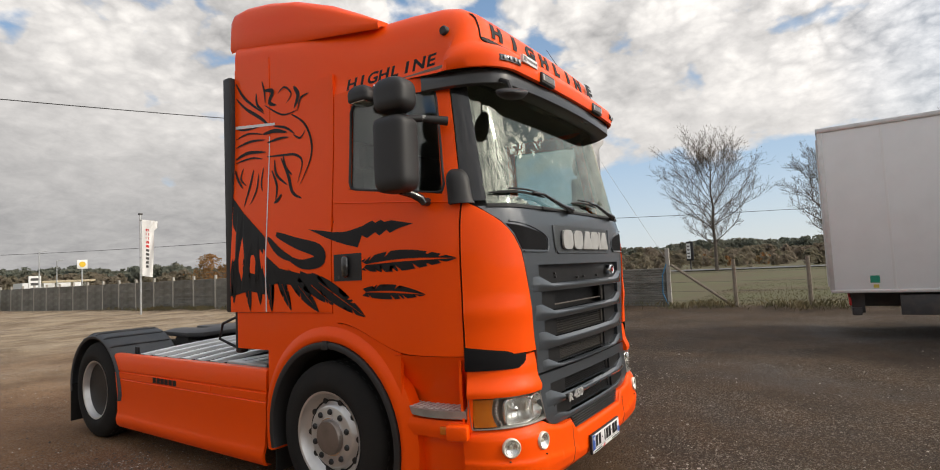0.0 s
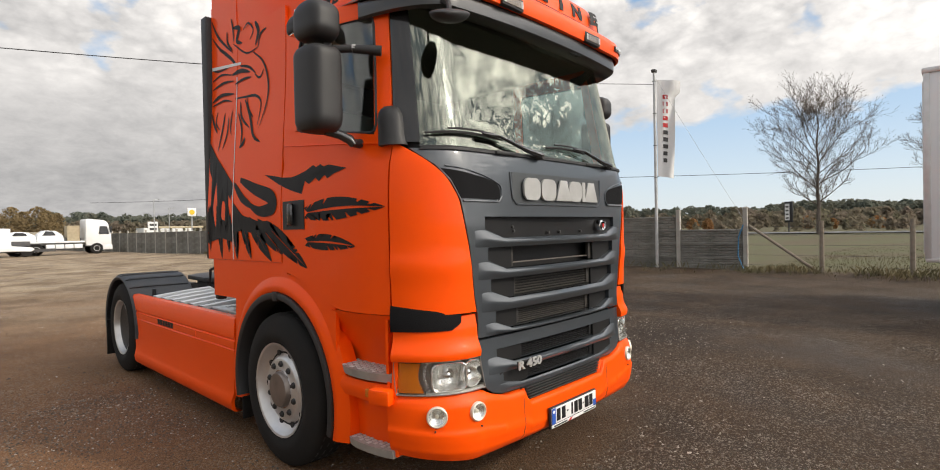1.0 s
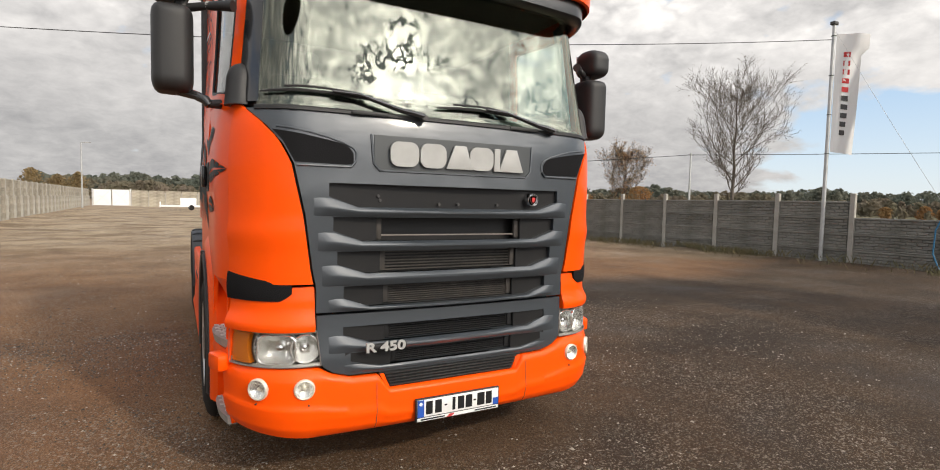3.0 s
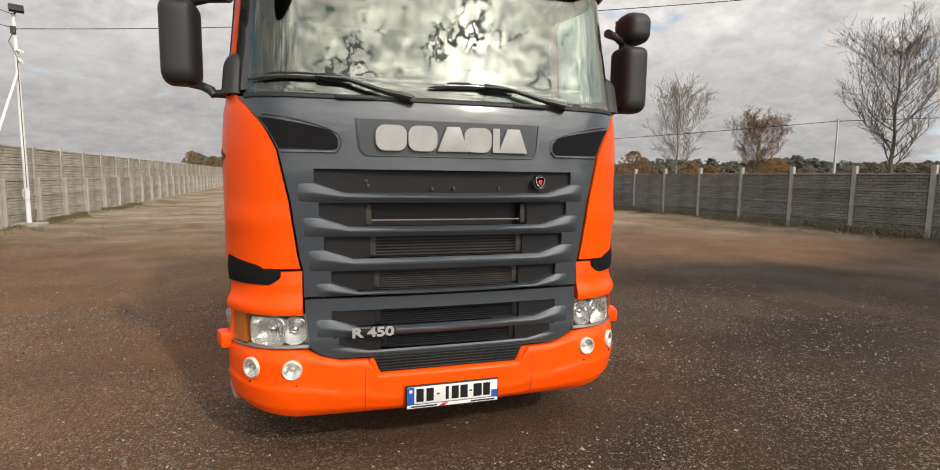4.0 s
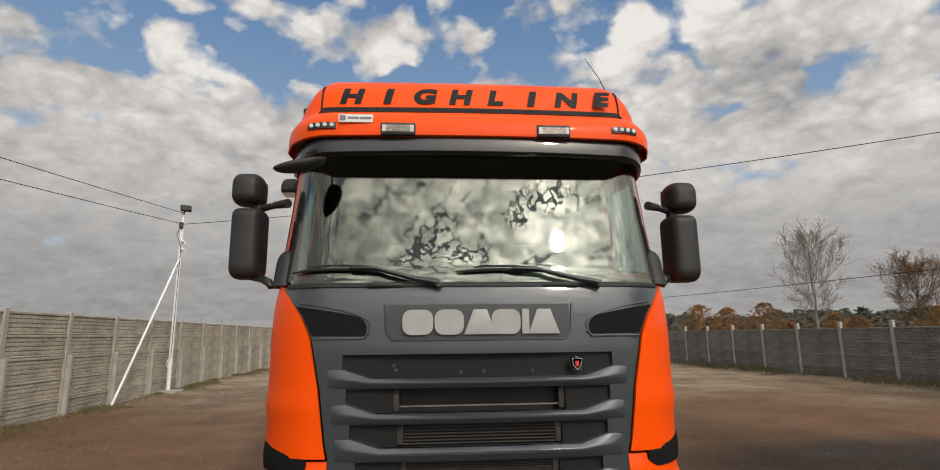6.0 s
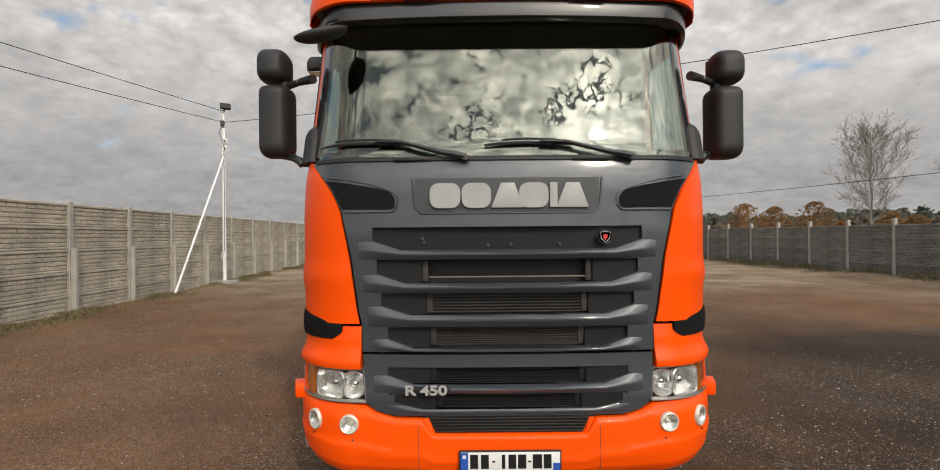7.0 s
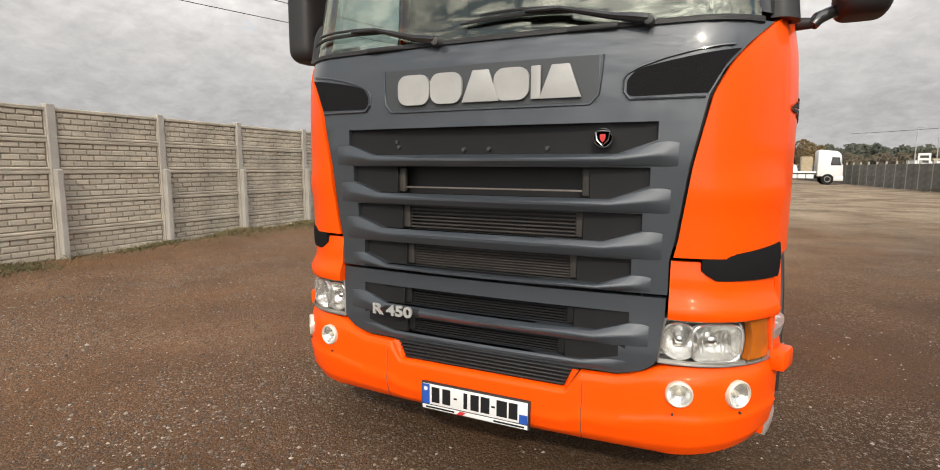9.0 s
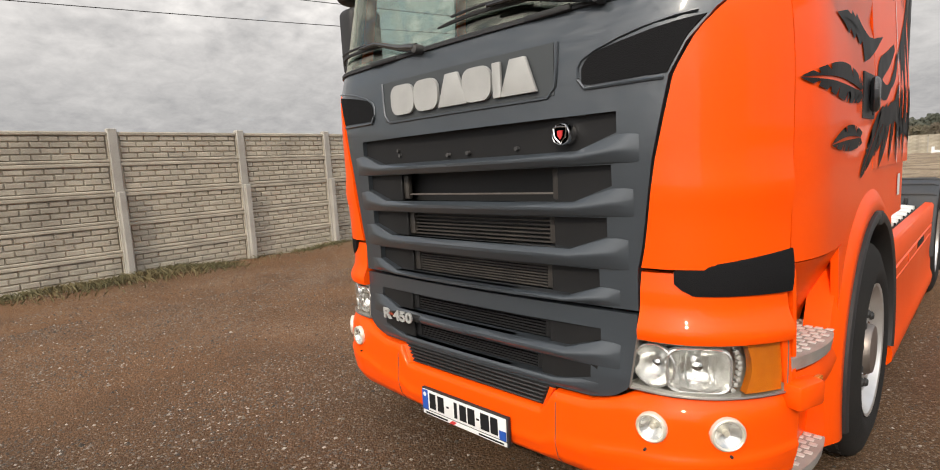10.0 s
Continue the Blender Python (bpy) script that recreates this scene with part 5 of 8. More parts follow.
def roof_row(y, z, w):
    """Half a roof section: across the top, over the rounded shoulder, down to the gutter above the door."""
    gutter = 2.795 + 0.07 * min(1.0, max(0.0, (y - 0.36))) + 0.03 * max(0.0, y - 1.4)
    boxy = min(1.0, max(0.0, (y - 1.1) / 1.0))
    flat = w * (0.83 + 0.12 * boxy)
    w += 0.02 * boxy
    pull = max(0.0, 1 - y / 1.0)
    pts = []
    for k in range(19):
        t = k / 18
        pts.append((flat * t, y + roof_bow(flat * t) * pull, z))
    wide = min(1.131, w + 0.05)
    h = max(0.0, z - 2.86) * (1 - 0.72 * boxy)
    for k in range(1, 11):
        a = k / 10 * math.pi / 2
        c, sn = math.cos(a) ** (0.8 - 0.25 * boxy), math.sin(a) ** (0.8 - 0.2 * boxy)
        xa = flat + (wide - flat) * sn
        pts.append((xa, y + roof_bow(xa) * pull, z - h * (1 - c)))
    zl = pts[-1][2]
    yl = pts[-1][1]
    for k in range(1, 4):
        zz = zl + (min(gutter, zl) - zl) * k / 3
        pts.append((wide + (1.133 - wide) * k / 3, yl, zz))
    return pts


bm = bmesh.new()
for side in (-1, 1):
    grid([[(side * x, y, z) for x, y, z in roof_row(*r)] for r in ROOF], bm)
bmesh.ops.remove_doubles(bm, verts=bm.verts, dist=0.001)
roof = part("roof", bm, PAINT, truck, "orange high roof", smooth=60)
part("roof_back", box(-1.08, 1.08, 2.585, 2.605, 3.1, 3.44), PAINT, roof)


def roof_front(x, z):
    """Front of the roof by height, with its sideways pull."""
    y = lerp_table([(r[1], r[0]) for r in ROOF[1:12]], z)
    return y + roof_bow(x) * max(0.0, 1 - y)


# stripe and word on the roof front
rows = [[(x, roof_front(x, z) - 0.006, z) for z in (2.984, 3.0, 3.015, 3.03, 3.042)] for x in steps(-0.905, 0.905, 40)]
back = [[(x, roof_front(x, z) + 0.004, z) for z in (2.984, 3.0, 3.015, 3.03, 3.042)] for x in steps(-0.905, 0.905, 40)]
part("roof_stripe", grid(rows, None, back), DECAL, roof, "black roof stripe")


def letters_on(word, x0, x1, z0, height, place, slant, weight, name, parent, label):
    """Bold lettering, one mesh a letter, spread from x0 to x1 and laid on the surface place(x, z)."""
    n = len(word)
    pitch = (x1 - x0) / (n - 0.35)
    for k, ch in enumerate(word):
        bm = text_mesh(ch, height / 0.70, 0.003, weight, 1.28 if ch != "I" else 1.5)
        bmesh.ops.subdivide_edges(bm, edges=[e for e in bm.edges if e.calc_length() > height * 0.3], cuts=2)
        wd = max(v.co.x for v in bm.verts)
        c = x0 + pitch * k + (pitch * 0.62 - wd) / 2
        for v in bm.verts:
            x, z = c + v.co.x + slant * v.co.z, z0 + v.co.z
            px, py, pz = place(x, z)
            n_out = v.co.y
            v.co = Vector(px if isinstance(px, tuple) else (px, py + n_out, pz))
        part(name, bm, DECAL, parent, label)


letters_on("HIGHLINE", -0.81, 0.865, 3.074, 0.100, lambda x, z: (x, roof_front(x, z) - 0.004 - 0.05 * max(0.0, abs(x) - 0.80) - 0.22 * max(0.0, min(x, 0.80) - 0.68), z), 0.22, 0.008, "roof_letter", roof, "black letter of the word HIGHLINE")
for side in (-1, 1):
    # driving lamps, marker rows
    y = roof_front(0.44, 2.83)
    lamp = part("roof_lamp", box(min(side * 0.345, side * 0.54), max(side * 0.345, side * 0.54), y - 0.012, y + 0.03, 2.797, 2.868, 0.006), BLACK, roof, "rectangular roof lamp")
    part("reflector", box(min(side * 0.365, side * 0.52), max(side * 0.365, side * 0.52), y - 0.016, y - 0.011, 2.812, 2.852), DARKALLOY, lamp)
    part("lens", box(min(side * 0.368, side * 0.517), max(side * 0.368, side * 0.517), y - 0.022, y - 0.018, 2.814, 2.850), CLEAR, lamp)
    for e in (0.366, 0.52):
        part("lamp_side", box(min(side * (e - 0.01), side * (e + 0.01)), max(side * (e - 0.01), side * (e + 0.01)), y - 0.0175, y - 0.0155, 2.812, 2.852), LED, lamp)
    rows = [[(side * x, roof_front(x, z) - 0.008, z) for z in steps(2.835 + 0.03 * (x - 0.79), 2.872 + 0.03 * (x - 0.79), 3)] for x in steps(0.79, 0.955, 8)]
    back = [[(side * x, roof_front(x, z) + 0.02, z) for z in steps(2.835 + 0.03 * (x - 0.79), 2.872 + 0.03 * (x - 0.79), 3)] for x in steps(0.79, 0.955, 8)]
    mk = part("marker_lamp", grid(rows, None, back), GLOSSBLACK, roof, "row of four marker lights")
    for k in range(4):
        x = 0.812 + 0.040 * k
        part("marker_light", lathe([(-0.004, 0.013), (-0.008, 0.012), (-0.011, 0.0)], "y", 12, at=(side * x, roof_front(x, 2.856) - 0.006, 2.854 + 0.03 * (x - 0.79))), LED, mk)
    # shoulder camera and seam of the roof front
    part("roof_knob", lathe([(side * 1.0, 0.030), (side * 1.055, 0.030), (side * 1.062, 0.024), (side * 1.062, 0.0)], "x", 14, at=(0, 0.47, 3.09)), BLACK, roof)
    pts = [(side * 0.915, roof_front(0.915, z) - 0.001, z) for z in steps(2.99, 3.2, 8)] + [(side * 0.90, 0.44, 3.262), (side * 0.88, 0.52, 3.285)]
    part("roof_trim", tube(pts, 0.006, 6), DECAL, roof)
    # word above the door, laid on the side
    def on_side(x, z, side=side):
        yy = -x
        w = 1.1305
        return ((side * (w + 0.004), yy, z), 0, 0)
    n = 8
    for k, ch in enumerate("HIGHLINE"):
        bm = text_mesh(ch, 0.072 / 0.70, 0.004, 0.003, 1.35 if ch != "I" else 1.5)
        mid = 0.034 - max(v.co.x for v in bm.verts) / 2
        yk = 1.245 - 0.100 * k if side < 0 else 0.46 + 0.100 * k
        zk = 2.862 - 0.004 * (1.245 - yk) * 6 if side < 0 else 2.862 - 0.024 * (1.245 - yk)
        for v in bm.verts:
            u = v.co.x + 0.22 * v.co.z + mid
            y = yk - u if side < 0 else yk + u
            z = zk + v.co.z
            v.co = Vector((side * (1.1445 + v.co.y * -0.3 - 0.10 * max(0.0, z - 2.87)), y, z))
        part("side_letter", bm, DECAL, roof, "black letter of the word HIGHLINE")
# dealer sticker, washer nozzle, antennas
y = roof_front(0.60, 2.90) - 0.012
STICKGREY = material("sticker_print", (0.22, 0.20, 0.21), 0.6)
st = part("sticker", box(-0.775, -0.585, y - 0.010, y + 0.01, 2.868, 2.915), WHITE, roof, "white dealer sticker")
part("sticker_mark", box(-0.768, -0.735, y - 0.012, y - 0.010, 2.877, 2.907), STICKGREY, st)
part("sticker_mark", box(-0.725, -0.662, y - 0.012, y - 0.010, 2.886, 2.899), STICKGREY, st)
part("sticker_mark", box(-0.656, -0.592, y - 0.012, y - 0.010, 2.886, 2.899), STICKGREY, st)
part("nozzle", lathe([(0.245, 0.014), (0.240, 0.014), (0.238, 0.006), (0.236, 0.0)], "y", 12, at=(0.13, 0.015, 3.062)), BLACK, roof)
part("antenna", tube([(0.93, 0.50, 3.27), (0.90, 0.56, 3.42), (0.84, 0.66, 3.62)], [0.004, 0.003, 0.002], 6), BLACK, roof)

# roof air deflector
SP = [(1.02, 3.345, 3.30, 1.05), (1.2, 3.45, 3.315, 1.085), (1.5, 3.61, 3.36, 1.10), (1.9, 3.775, 3.43, 1.10), (2.2, 3.86, 3.48, 1.10), (2.5, 3.915, 3.535, 1.10), (2.66, 3.915, 3.56, 1.10), (2.70, 3.885, 3.565, 1.095)]
rows = []
for y, zt, zb, w in SP:
    r = []
    for k in range(-18, 19):
        t = k / 18
        a = abs(t)
        if a < 0.6:
            x, z = w * 0.88 * a / 0.6, zt - 0.012 * a
        elif a < 0.85:
            q = (a - 0.6) / 0.25 * math.pi / 2
            x, z = w * 0.88 + w * 0.12 * math.sin(q), zt - 0.0072 - min(0.09, 0.45 * (zt - zb)) * (1 - math.cos(q))
        else:
            q = (a - 0.85) / 0.15
            z1 = zt - 0.0072 - min(0.09, 0.45 * (zt - zb))
            x, z = w + 0.012 * q, z1 + (zb - z1) * q
        r.append((math.copysign(x, t), y, z))
    rows.append(r)
back = [[(x * 0.985, y + 0.004, z - 0.03) for x, y, z in r] for r in rows]
part("roof_deflector", grid(rows, None, back), PAINT, truck, "orange roof air deflector", smooth=60)

# ---- mirrors ----
def mirror_housing(cx, cy, z0, z1, wx, wy, side, tilt=0.0, top=0.35, foot=0.25):
    """A rounded housing with a flat open back; top and foot: how far its ends draw in."""
    bm = bmesh.new()
    rings = []
    n, m = 22, 28
    h = z1 - z0
    for k in range(n + 1):
        g = 0.5 - 0.5 * math.cos(math.pi * k / n)
        d = min(g, 1 - g) * h
        pull = (top if g > 0.5 else foot) * min(wx, wy)
        q = min(1.0, d / pull)
        sq = math.sqrt(max(0.0, 1 - (1 - q) ** 2))
        fx = wx / 2 - pull * 0.55 * (1 - sq)
        fy = wy / 2 - pull * (1 - sq)
        ring = []
        for j in range(m):
            a = 2 * math.pi * j / m
            u = math.copysign(abs(math.cos(a)) ** 0.45, math.cos(a)) * fx * (1 - 0.10 * max(0.0, -math.sin(a)))
            v = math.copysign(abs(math.sin(a)) ** 0.6, math.sin(a)) * fy
            if v > 0:
                v = min(v, wy * 0.36)
            ring.append(bm.verts.new((side * (cx + u), cy + v + tilt * (z0 + g * h - z0), z0 + g * h)))
        rings.append(ring)
    for p, q in zip(rings, rings[1:]):
        for j in range(m):
            bm.faces.new((p[j], p[(j + 1) % m], q[(j + 1) % m], q[j]))
    bm.faces.new(rings[0])
    bm.faces.new(rings[-1])
    return bm


MIRROR = material("mirror_glass", (0.8, 0.8, 0.8), 0.02, metal=1.0)
for side in (-1, 1):
    dz = 0.0 if side < 0 else 0.03
    unit = part("mirror_unit", mirror_housing(1.395, 0.60, 2.045 - dz, 2.478 - dz, 0.195, 0.25, side, 0.0, 0.25, 0.35), BLACK, truck, "black door mirror housing", smooth=50)
    part("mirror_glass", box(min(side * 1.315, side * 1.475), max(side * 1.315, side * 1.475), 0.690, 0.698, 2.08 - dz, 2.44 - dz, 0.003, seg=1), MIRROR, unit)
    part("wide_mirror", mirror_housing(1.405, 0.585, 2.512 - dz, 2.702 - dz, 0.185, 0.24, side, 0.0, 0.40, 0.30), BLACK, unit, "black wide-angle mirror housing", smooth=50)
    part("wide_glass", box(min(side * 1.32, side * 1.48), max(side * 1.32, side * 1.48), 0.670, 0.676, 2.545 - dz, 2.68 - dz, 0.003, seg=1), MIRROR, unit)
    part("mirror_neck", box(min(side * 1.325, side * 1.385), max(side * 1.325, side * 1.385), 0.56, 0.64, 2.46 - dz, 2.54 - dz, 0.02), BLACK, unit)
    part("upper_arm", tube([(side * 1.35, 0.60, 2.485), (side * 1.24, 0.53, 2.497), (side * 1.165, 0.46, 2.49), (side * 1.12, 0.42, 2.485)], [0.022, 0.021, 0.026, 0.028], 12), BLACK, unit)
    part("arm_clip", tube([(side * 1.232, 0.525, 2.498), (side * 1.218, 0.512, 2.497)], 0.0235, 12), SILVER, unit)
    part("lower_arm", tube([(side * 1.36, 0.60, 2.06), (side * 1.29, 0.575, 2.042), (side * 1.245, 0.55, 2.018), (side * 1.225, 0.54, 1.99)], [0.026, 0.024, 0.026, 0.022], 12), GLOSSBLACK, unit)
    part("arm_foot", tube([(side * 1.235, 0.545, 2.0), (side * 1.17, 0.56, 2.005)], [0.020, 0.026], 12), BLACK, unit)
    # wind deflector at the pillar foot
    rows = []
    for z in steps(1.975, 2.190, 16):
        g = (z - 1.975) / 0.215
        cut = math.sqrt(max(0.02, 1 - max(0.0, (g - 0.62) / 0.38) ** 2))
        mid, half = 0.836 + 0.006 * (1 - g), (0.034 + 0.010 * max(0.0, 0.3 - g)) * (0.35 + 0.65 * cut)
        r = []
        for k in range(11):
            p = skin(mid + half * (k / 5 - 1), z, 0.046 * cut * math.sin(math.pi * (0.04 + 0.92 * k / 10)) ** 0.5 + 0.003)
            r.append((side * p.x, p.y, p.z))
        rows.append(r)
    back = [[(x - side * 0.03, y + 0.01, z) for x, y, z in r] for r in rows]
    part("pillar_deflector", grid(rows, None, back), BLACK, truck, "black pillar wind deflector", smooth=60)
# kerb mirror above the passenger door
kerb = part("kerb_mirror", mirror_housing(1.245, 1.00, 2.690, 2.80, 0.15, 0.19, -1, 0.0, 0.45, 0.15), BLACK, truck, "black kerb mirror over the door", smooth=50)
part("kerb_glass", box(-1.305, -1.185, 0.93, 1.05, 2.684, 2.689, 0.002, seg=1), MIRROR, kerb)
part("kerb_arm", tube([(-1.20, 0.99, 2.75), (-1.15, 1.00, 2.79), (-1.12, 1.00, 2.82)], 0.026, 10), BLACK, kerb)
# front view mirror under the visor, on the kerb side only
DISH = (-0.97, 0.05, 2.62)
dish = bmesh.new()
bmesh.ops.create_uvsphere(dish, u_segments=28, v_segments=14, radius=1.0)
for v in dish.verts:
    v.co = Vector((0.145 * v.co.x, 0.095 * v.co.y, 0.050 * v.co.z if v.co.z < 0 else 0.022 * v.co.z))
fm = part("front_mirror", moved(dish, Matrix.Translation(DISH) @ pose(0, 0, 0, 8, -18, 22)), BLACK, truck, "black front view mirror under the visor", smooth=50)
part("mirror_stem", tube([DISH, (DISH[0] + 0.02, DISH[1] + 0.03, DISH[2] + 0.07), (DISH[0] + 0.05, DISH[1] + 0.10, 2.73)], 0.014, 8), BLACK, fm)

# ---- wipers and scuttle ----
rows = [[(x, front_y(x, z) - o, z) for z, o in ((1.945, -0.01), (1.948, 0.010), (1.962, 0.014), (1.972, 0.0), (1.974, -0.03))] for x in steps(-1.045, 1.045, 40)]
part("scuttle", grid(rows), BLACK, truck, "black scuttle strip under the windscreen")


def wiper(x_tip, z_tip, x_piv, rise):
    gy = lambda x, z: front_y(x, z) - 0.022
    w = part("wiper", tube([(x, gy(x, z) - 0.02, z) for x, z in ((x_piv, 1.962), (x_piv - 0.06, 1.975), (x_piv - 0.12, 1.985), (x_piv - 0.34, z_tip + rise), (x_piv - 0.48, z_tip + rise + 0.004))], [0.020, 0.019, 0.015, 0.010, 0.007], 8), GLOSSBLACK, truck, "black windscreen wiper")
    xm = x_piv - 0.30
    part("blade", tube([(x_tip + (xm - x_tip) * k / 8, gy(x_tip + (xm - x_tip) * k / 8, z_tip) + 0.006, z_tip + 0.012 * math.sin(k / 8 * math.pi)) for k in range(9)], [0.004] + [0.008] * 7 + [0.005], 6), BLACK, w)
    part("blade_bridge", tube([(x_tip + (xm - x_tip) * g, gy(0.3, z_tip) - 0.004 + (front_y(x_tip + (xm - x_tip) * g, z_tip) - front_y(0.3, z_tip)), z_tip + 0.016 + 0.014 * math.sin(g * math.pi)) for g in steps(0.2, 0.9, 7)], 0.006, 6), BLACK, w)
    part("pivot_cap", lathe([(front_y(x_piv, 1.96) - 0.06, 0.0), (front_y(x_piv, 1.96) - 0.055, 0.017), (front_y(x_piv, 1.96) - 0.01, 0.020)], "y", 14, at=(x_piv, 0, 1.958)), STEEL, w)


wiper(-1.02, 2.035, -0.216, 0.012)
wiper(-0.12, 2.028, 0.661, 0.012)
for x in (-0.50, 0.45):
    part("scuttle_cap", box(x - 0.10, x + 0.10, front_y(x, 1.95) - 0.02, front_y(x, 1.95) + 0.01, 1.945, 1.968, 0.008), BLACK, truck)

# ---- cab interior ----
INNER = material("cabin_plastic", (0.095, 0.092, 0.088), 0.7, vary=0.3, scale=5, bump=0.1)
LINING = material("cabin_lining", (0.30, 0.285, 0.26), 0.85, vary=0.3, scale=4)
cabin = part("cabin_floor", box(-1.0, 1.0, 0.25, 2.55, 1.30, 1.34), INNER, truck, "dark cabin interior")
part("dashboard", box(-1.02, 1.02, 0.24, 0.62, 1.75, 2.0, 0.06), INNER, cabin)
part("dash_hood", box(0.28, 0.84, 0.42, 0.72, 1.92, 2.07, 0.06), INNER, cabin)
part("cabin_back", box(-1.1, 1.1, 2.2, 2.24, 1.34, 2.85), INNER, cabin)
part("headlining", box(-1.08, 1.08, 0.32, 2.2, 2.84, 2.86), LINING, cabin)
ringb = tube([(0.55 + 0.22 * math.cos(a), 0.80 + 0.10 * math.sin(a), 2.02 + 0.19 * math.sin(a)) for a in (2 * math.pi * k / 28 for k in range(29))], 0.017, 8, caps=False)
wheel_in = part("steering_wheel", ringb, GLOSSBLACK, cabin)
part("steering_hub", box(0.47, 0.63, 0.74, 0.82, 1.96, 2.06, 0.03), INNER, wheel_in)
for x in (-0.55, 0.55):
    seat = part("seat", box(x - 0.25, x + 0.25, 1.05, 1.55, 1.62, 1.78, 0.06), INNER, cabin)
    part("backrest", box(x - 0.24, x + 0.24, 1.48, 1.66, 1.74, 2.42, 0.07), INNER, seat)
    part("headrest", box(x - 0.13, x + 0.13, 1.54, 1.66, 2.43, 2.62, 0.05), INNER, seat)

# ---- wheels ----
def build_wheel(side, y, r, x_in, x_out, dish, label):
    """Tyre, rim, hub and nuts; dish: the rim lies deep in the tyre."""
    s = side
    R = 0.50
    bead, w = 0.298, x_out - x_in
    tyre = part("wheel", lathe([(s * x_in, bead), (s * (x_in - 0.004), bead + 0.06), (s * (x_in + 0.02), R - 0.05), (s * (x_in + 0.045), R - 0.012), (s * (x_in + 0.07), R), (s * (x_out - 0.07), R), (s * (x_out - 0.045), R - 0.010), (s * (x_out - 0.026), R - 0.035), (s * (x_out - 0.014), R - 0.075), (s * (x_out - 0.002), bead + 0.085), (s * (x_out - 0.002), bead + 0.055), (s * (x_out - 0.010), bead + 0.03), (s * (x_out - 0.024), bead)], "x", 56, at=(0, y, R), caps=False), RUBBER, truck, label)
    for k in range(4):
        xg = x_in + 0.08 + (w - 0.16) * k / 3
        part("tread_groove", lathe([(s * (xg - 0.006), R + 0.0006), (s * (xg + 0.006), R + 0.0006)], "x", 40, at=(0, y, R)), MESHBLACK, tyre)
    if dish:
        prof = [(x_out - 0.026, bead + 0.004), (x_out - 0.016, bead + 0.008), (x_out - 0.020, bead - 0.006), (x_out - 0.06, bead - 0.02), (x_out - 0.10, bead - 0.03), (x_out - 0.12, 0.235), (x_out - 0.125, 0.20), (x_out - 0.11, 0.16), (x_out - 0.08, 0.14), (x_out - 0.08, 0.0)]
    else:
        prof = [(x_out - 0.026, bead + 0.004), (x_out - 0.012, bead + 0.010), (x_out - 0.016, bead - 0.004), (x_out - 0.05, bead - 0.022), (x_out - 0.065, bead - 0.04), (x_out - 0.078, 0.235), (x_out - 0.062, 0.215), (x_out - 0.046, 0.205), (x_out - 0.042, 0.195), (x_out - 0.042, 0.0)]
    rim = part("rim", lathe([(s * a, b) for a, b in prof], "x", 48, at=(0, y, R), caps=False), RIMMETAL, tyre, "silver steel rim")
    if not dish:
        part("hub_cap", lathe([(s * (x_out - 0.05), 0.118), (s * (x_out - 0.022), 0.116), (s * (x_out - 0.010), 0.108), (s * (x_out - 0.006), 0.0)], "x", 32, at=(0, y, R)), DARKALLOY, tyre, "dull brown hub cap")
        part("hub_ring", lathe([(s * (x_out - 0.046), 0.128), (s * (x_out - 0.036), 0.126), (s * (x_out - 0.036), 0.118)], "x", 32, at=(0, y, R)), CHROME, tyre)
        for k in range(10):
            a = 2 * math.pi * (k + 0.5) / 10
            part("wheel_nut", lathe([(s * (x_out - 0.045), 0.021), (s * (x_out - 0.034), 0.020), (s * (x_out - 0.026), 0.013), (s * (x_out - 0.025), 0.0)], "x", 10, at=(0, y + 0.165 * math.cos(a), R + 0.165 * math.sin(a))), BLACK, tyre)
            part("rim_hole", lathe([(s * (x_out - 0.074), 0.024), (s * (x_out - 0.064), 0.020), (s * (x_out - 0.066), 0.0)], "x", 10, at=(0, y + 0.238 * math.cos(a + 0.3), R + 0.238 * math.sin(a + 0.3))), MESHBLACK, tyre)
    else:
        for k in range(10):
            a = 2 * math.pi * k / 10
            part("wheel_nut", lathe([(s * (x_out - 0.13), 0.018), (s * (x_out - 0.09), 0.016), (s * (x_out - 0.085), 0.0)], "x", 8, at=(0, y + 0.165 * math.cos(a), R + 0.165 * math.sin(a))), STEEL, tyre)


for side in (-1, 1):
    build_wheel(side, 1.46, 0.5, 0.93, 1.238, False, "front wheel with worn black tyre and silver rim")
    build_wheel(side, 5.16, 0.5, 0.905, 1.222, True, "rear wheel with deep silver rim")
    build_wheel(side, 5.16, 0.5, 0.53, 0.845, True, "inner rear wheel")
part("axle", tube([(-0.9, 1.45, 0.5), (0.9, 1.45, 0.5)], 0.06, 12), STEEL, truck)
part("axle", tube([(-0.9, 5.16, 0.5), (0.9, 5.16, 0.5)], 0.09, 12), STEEL, truck)

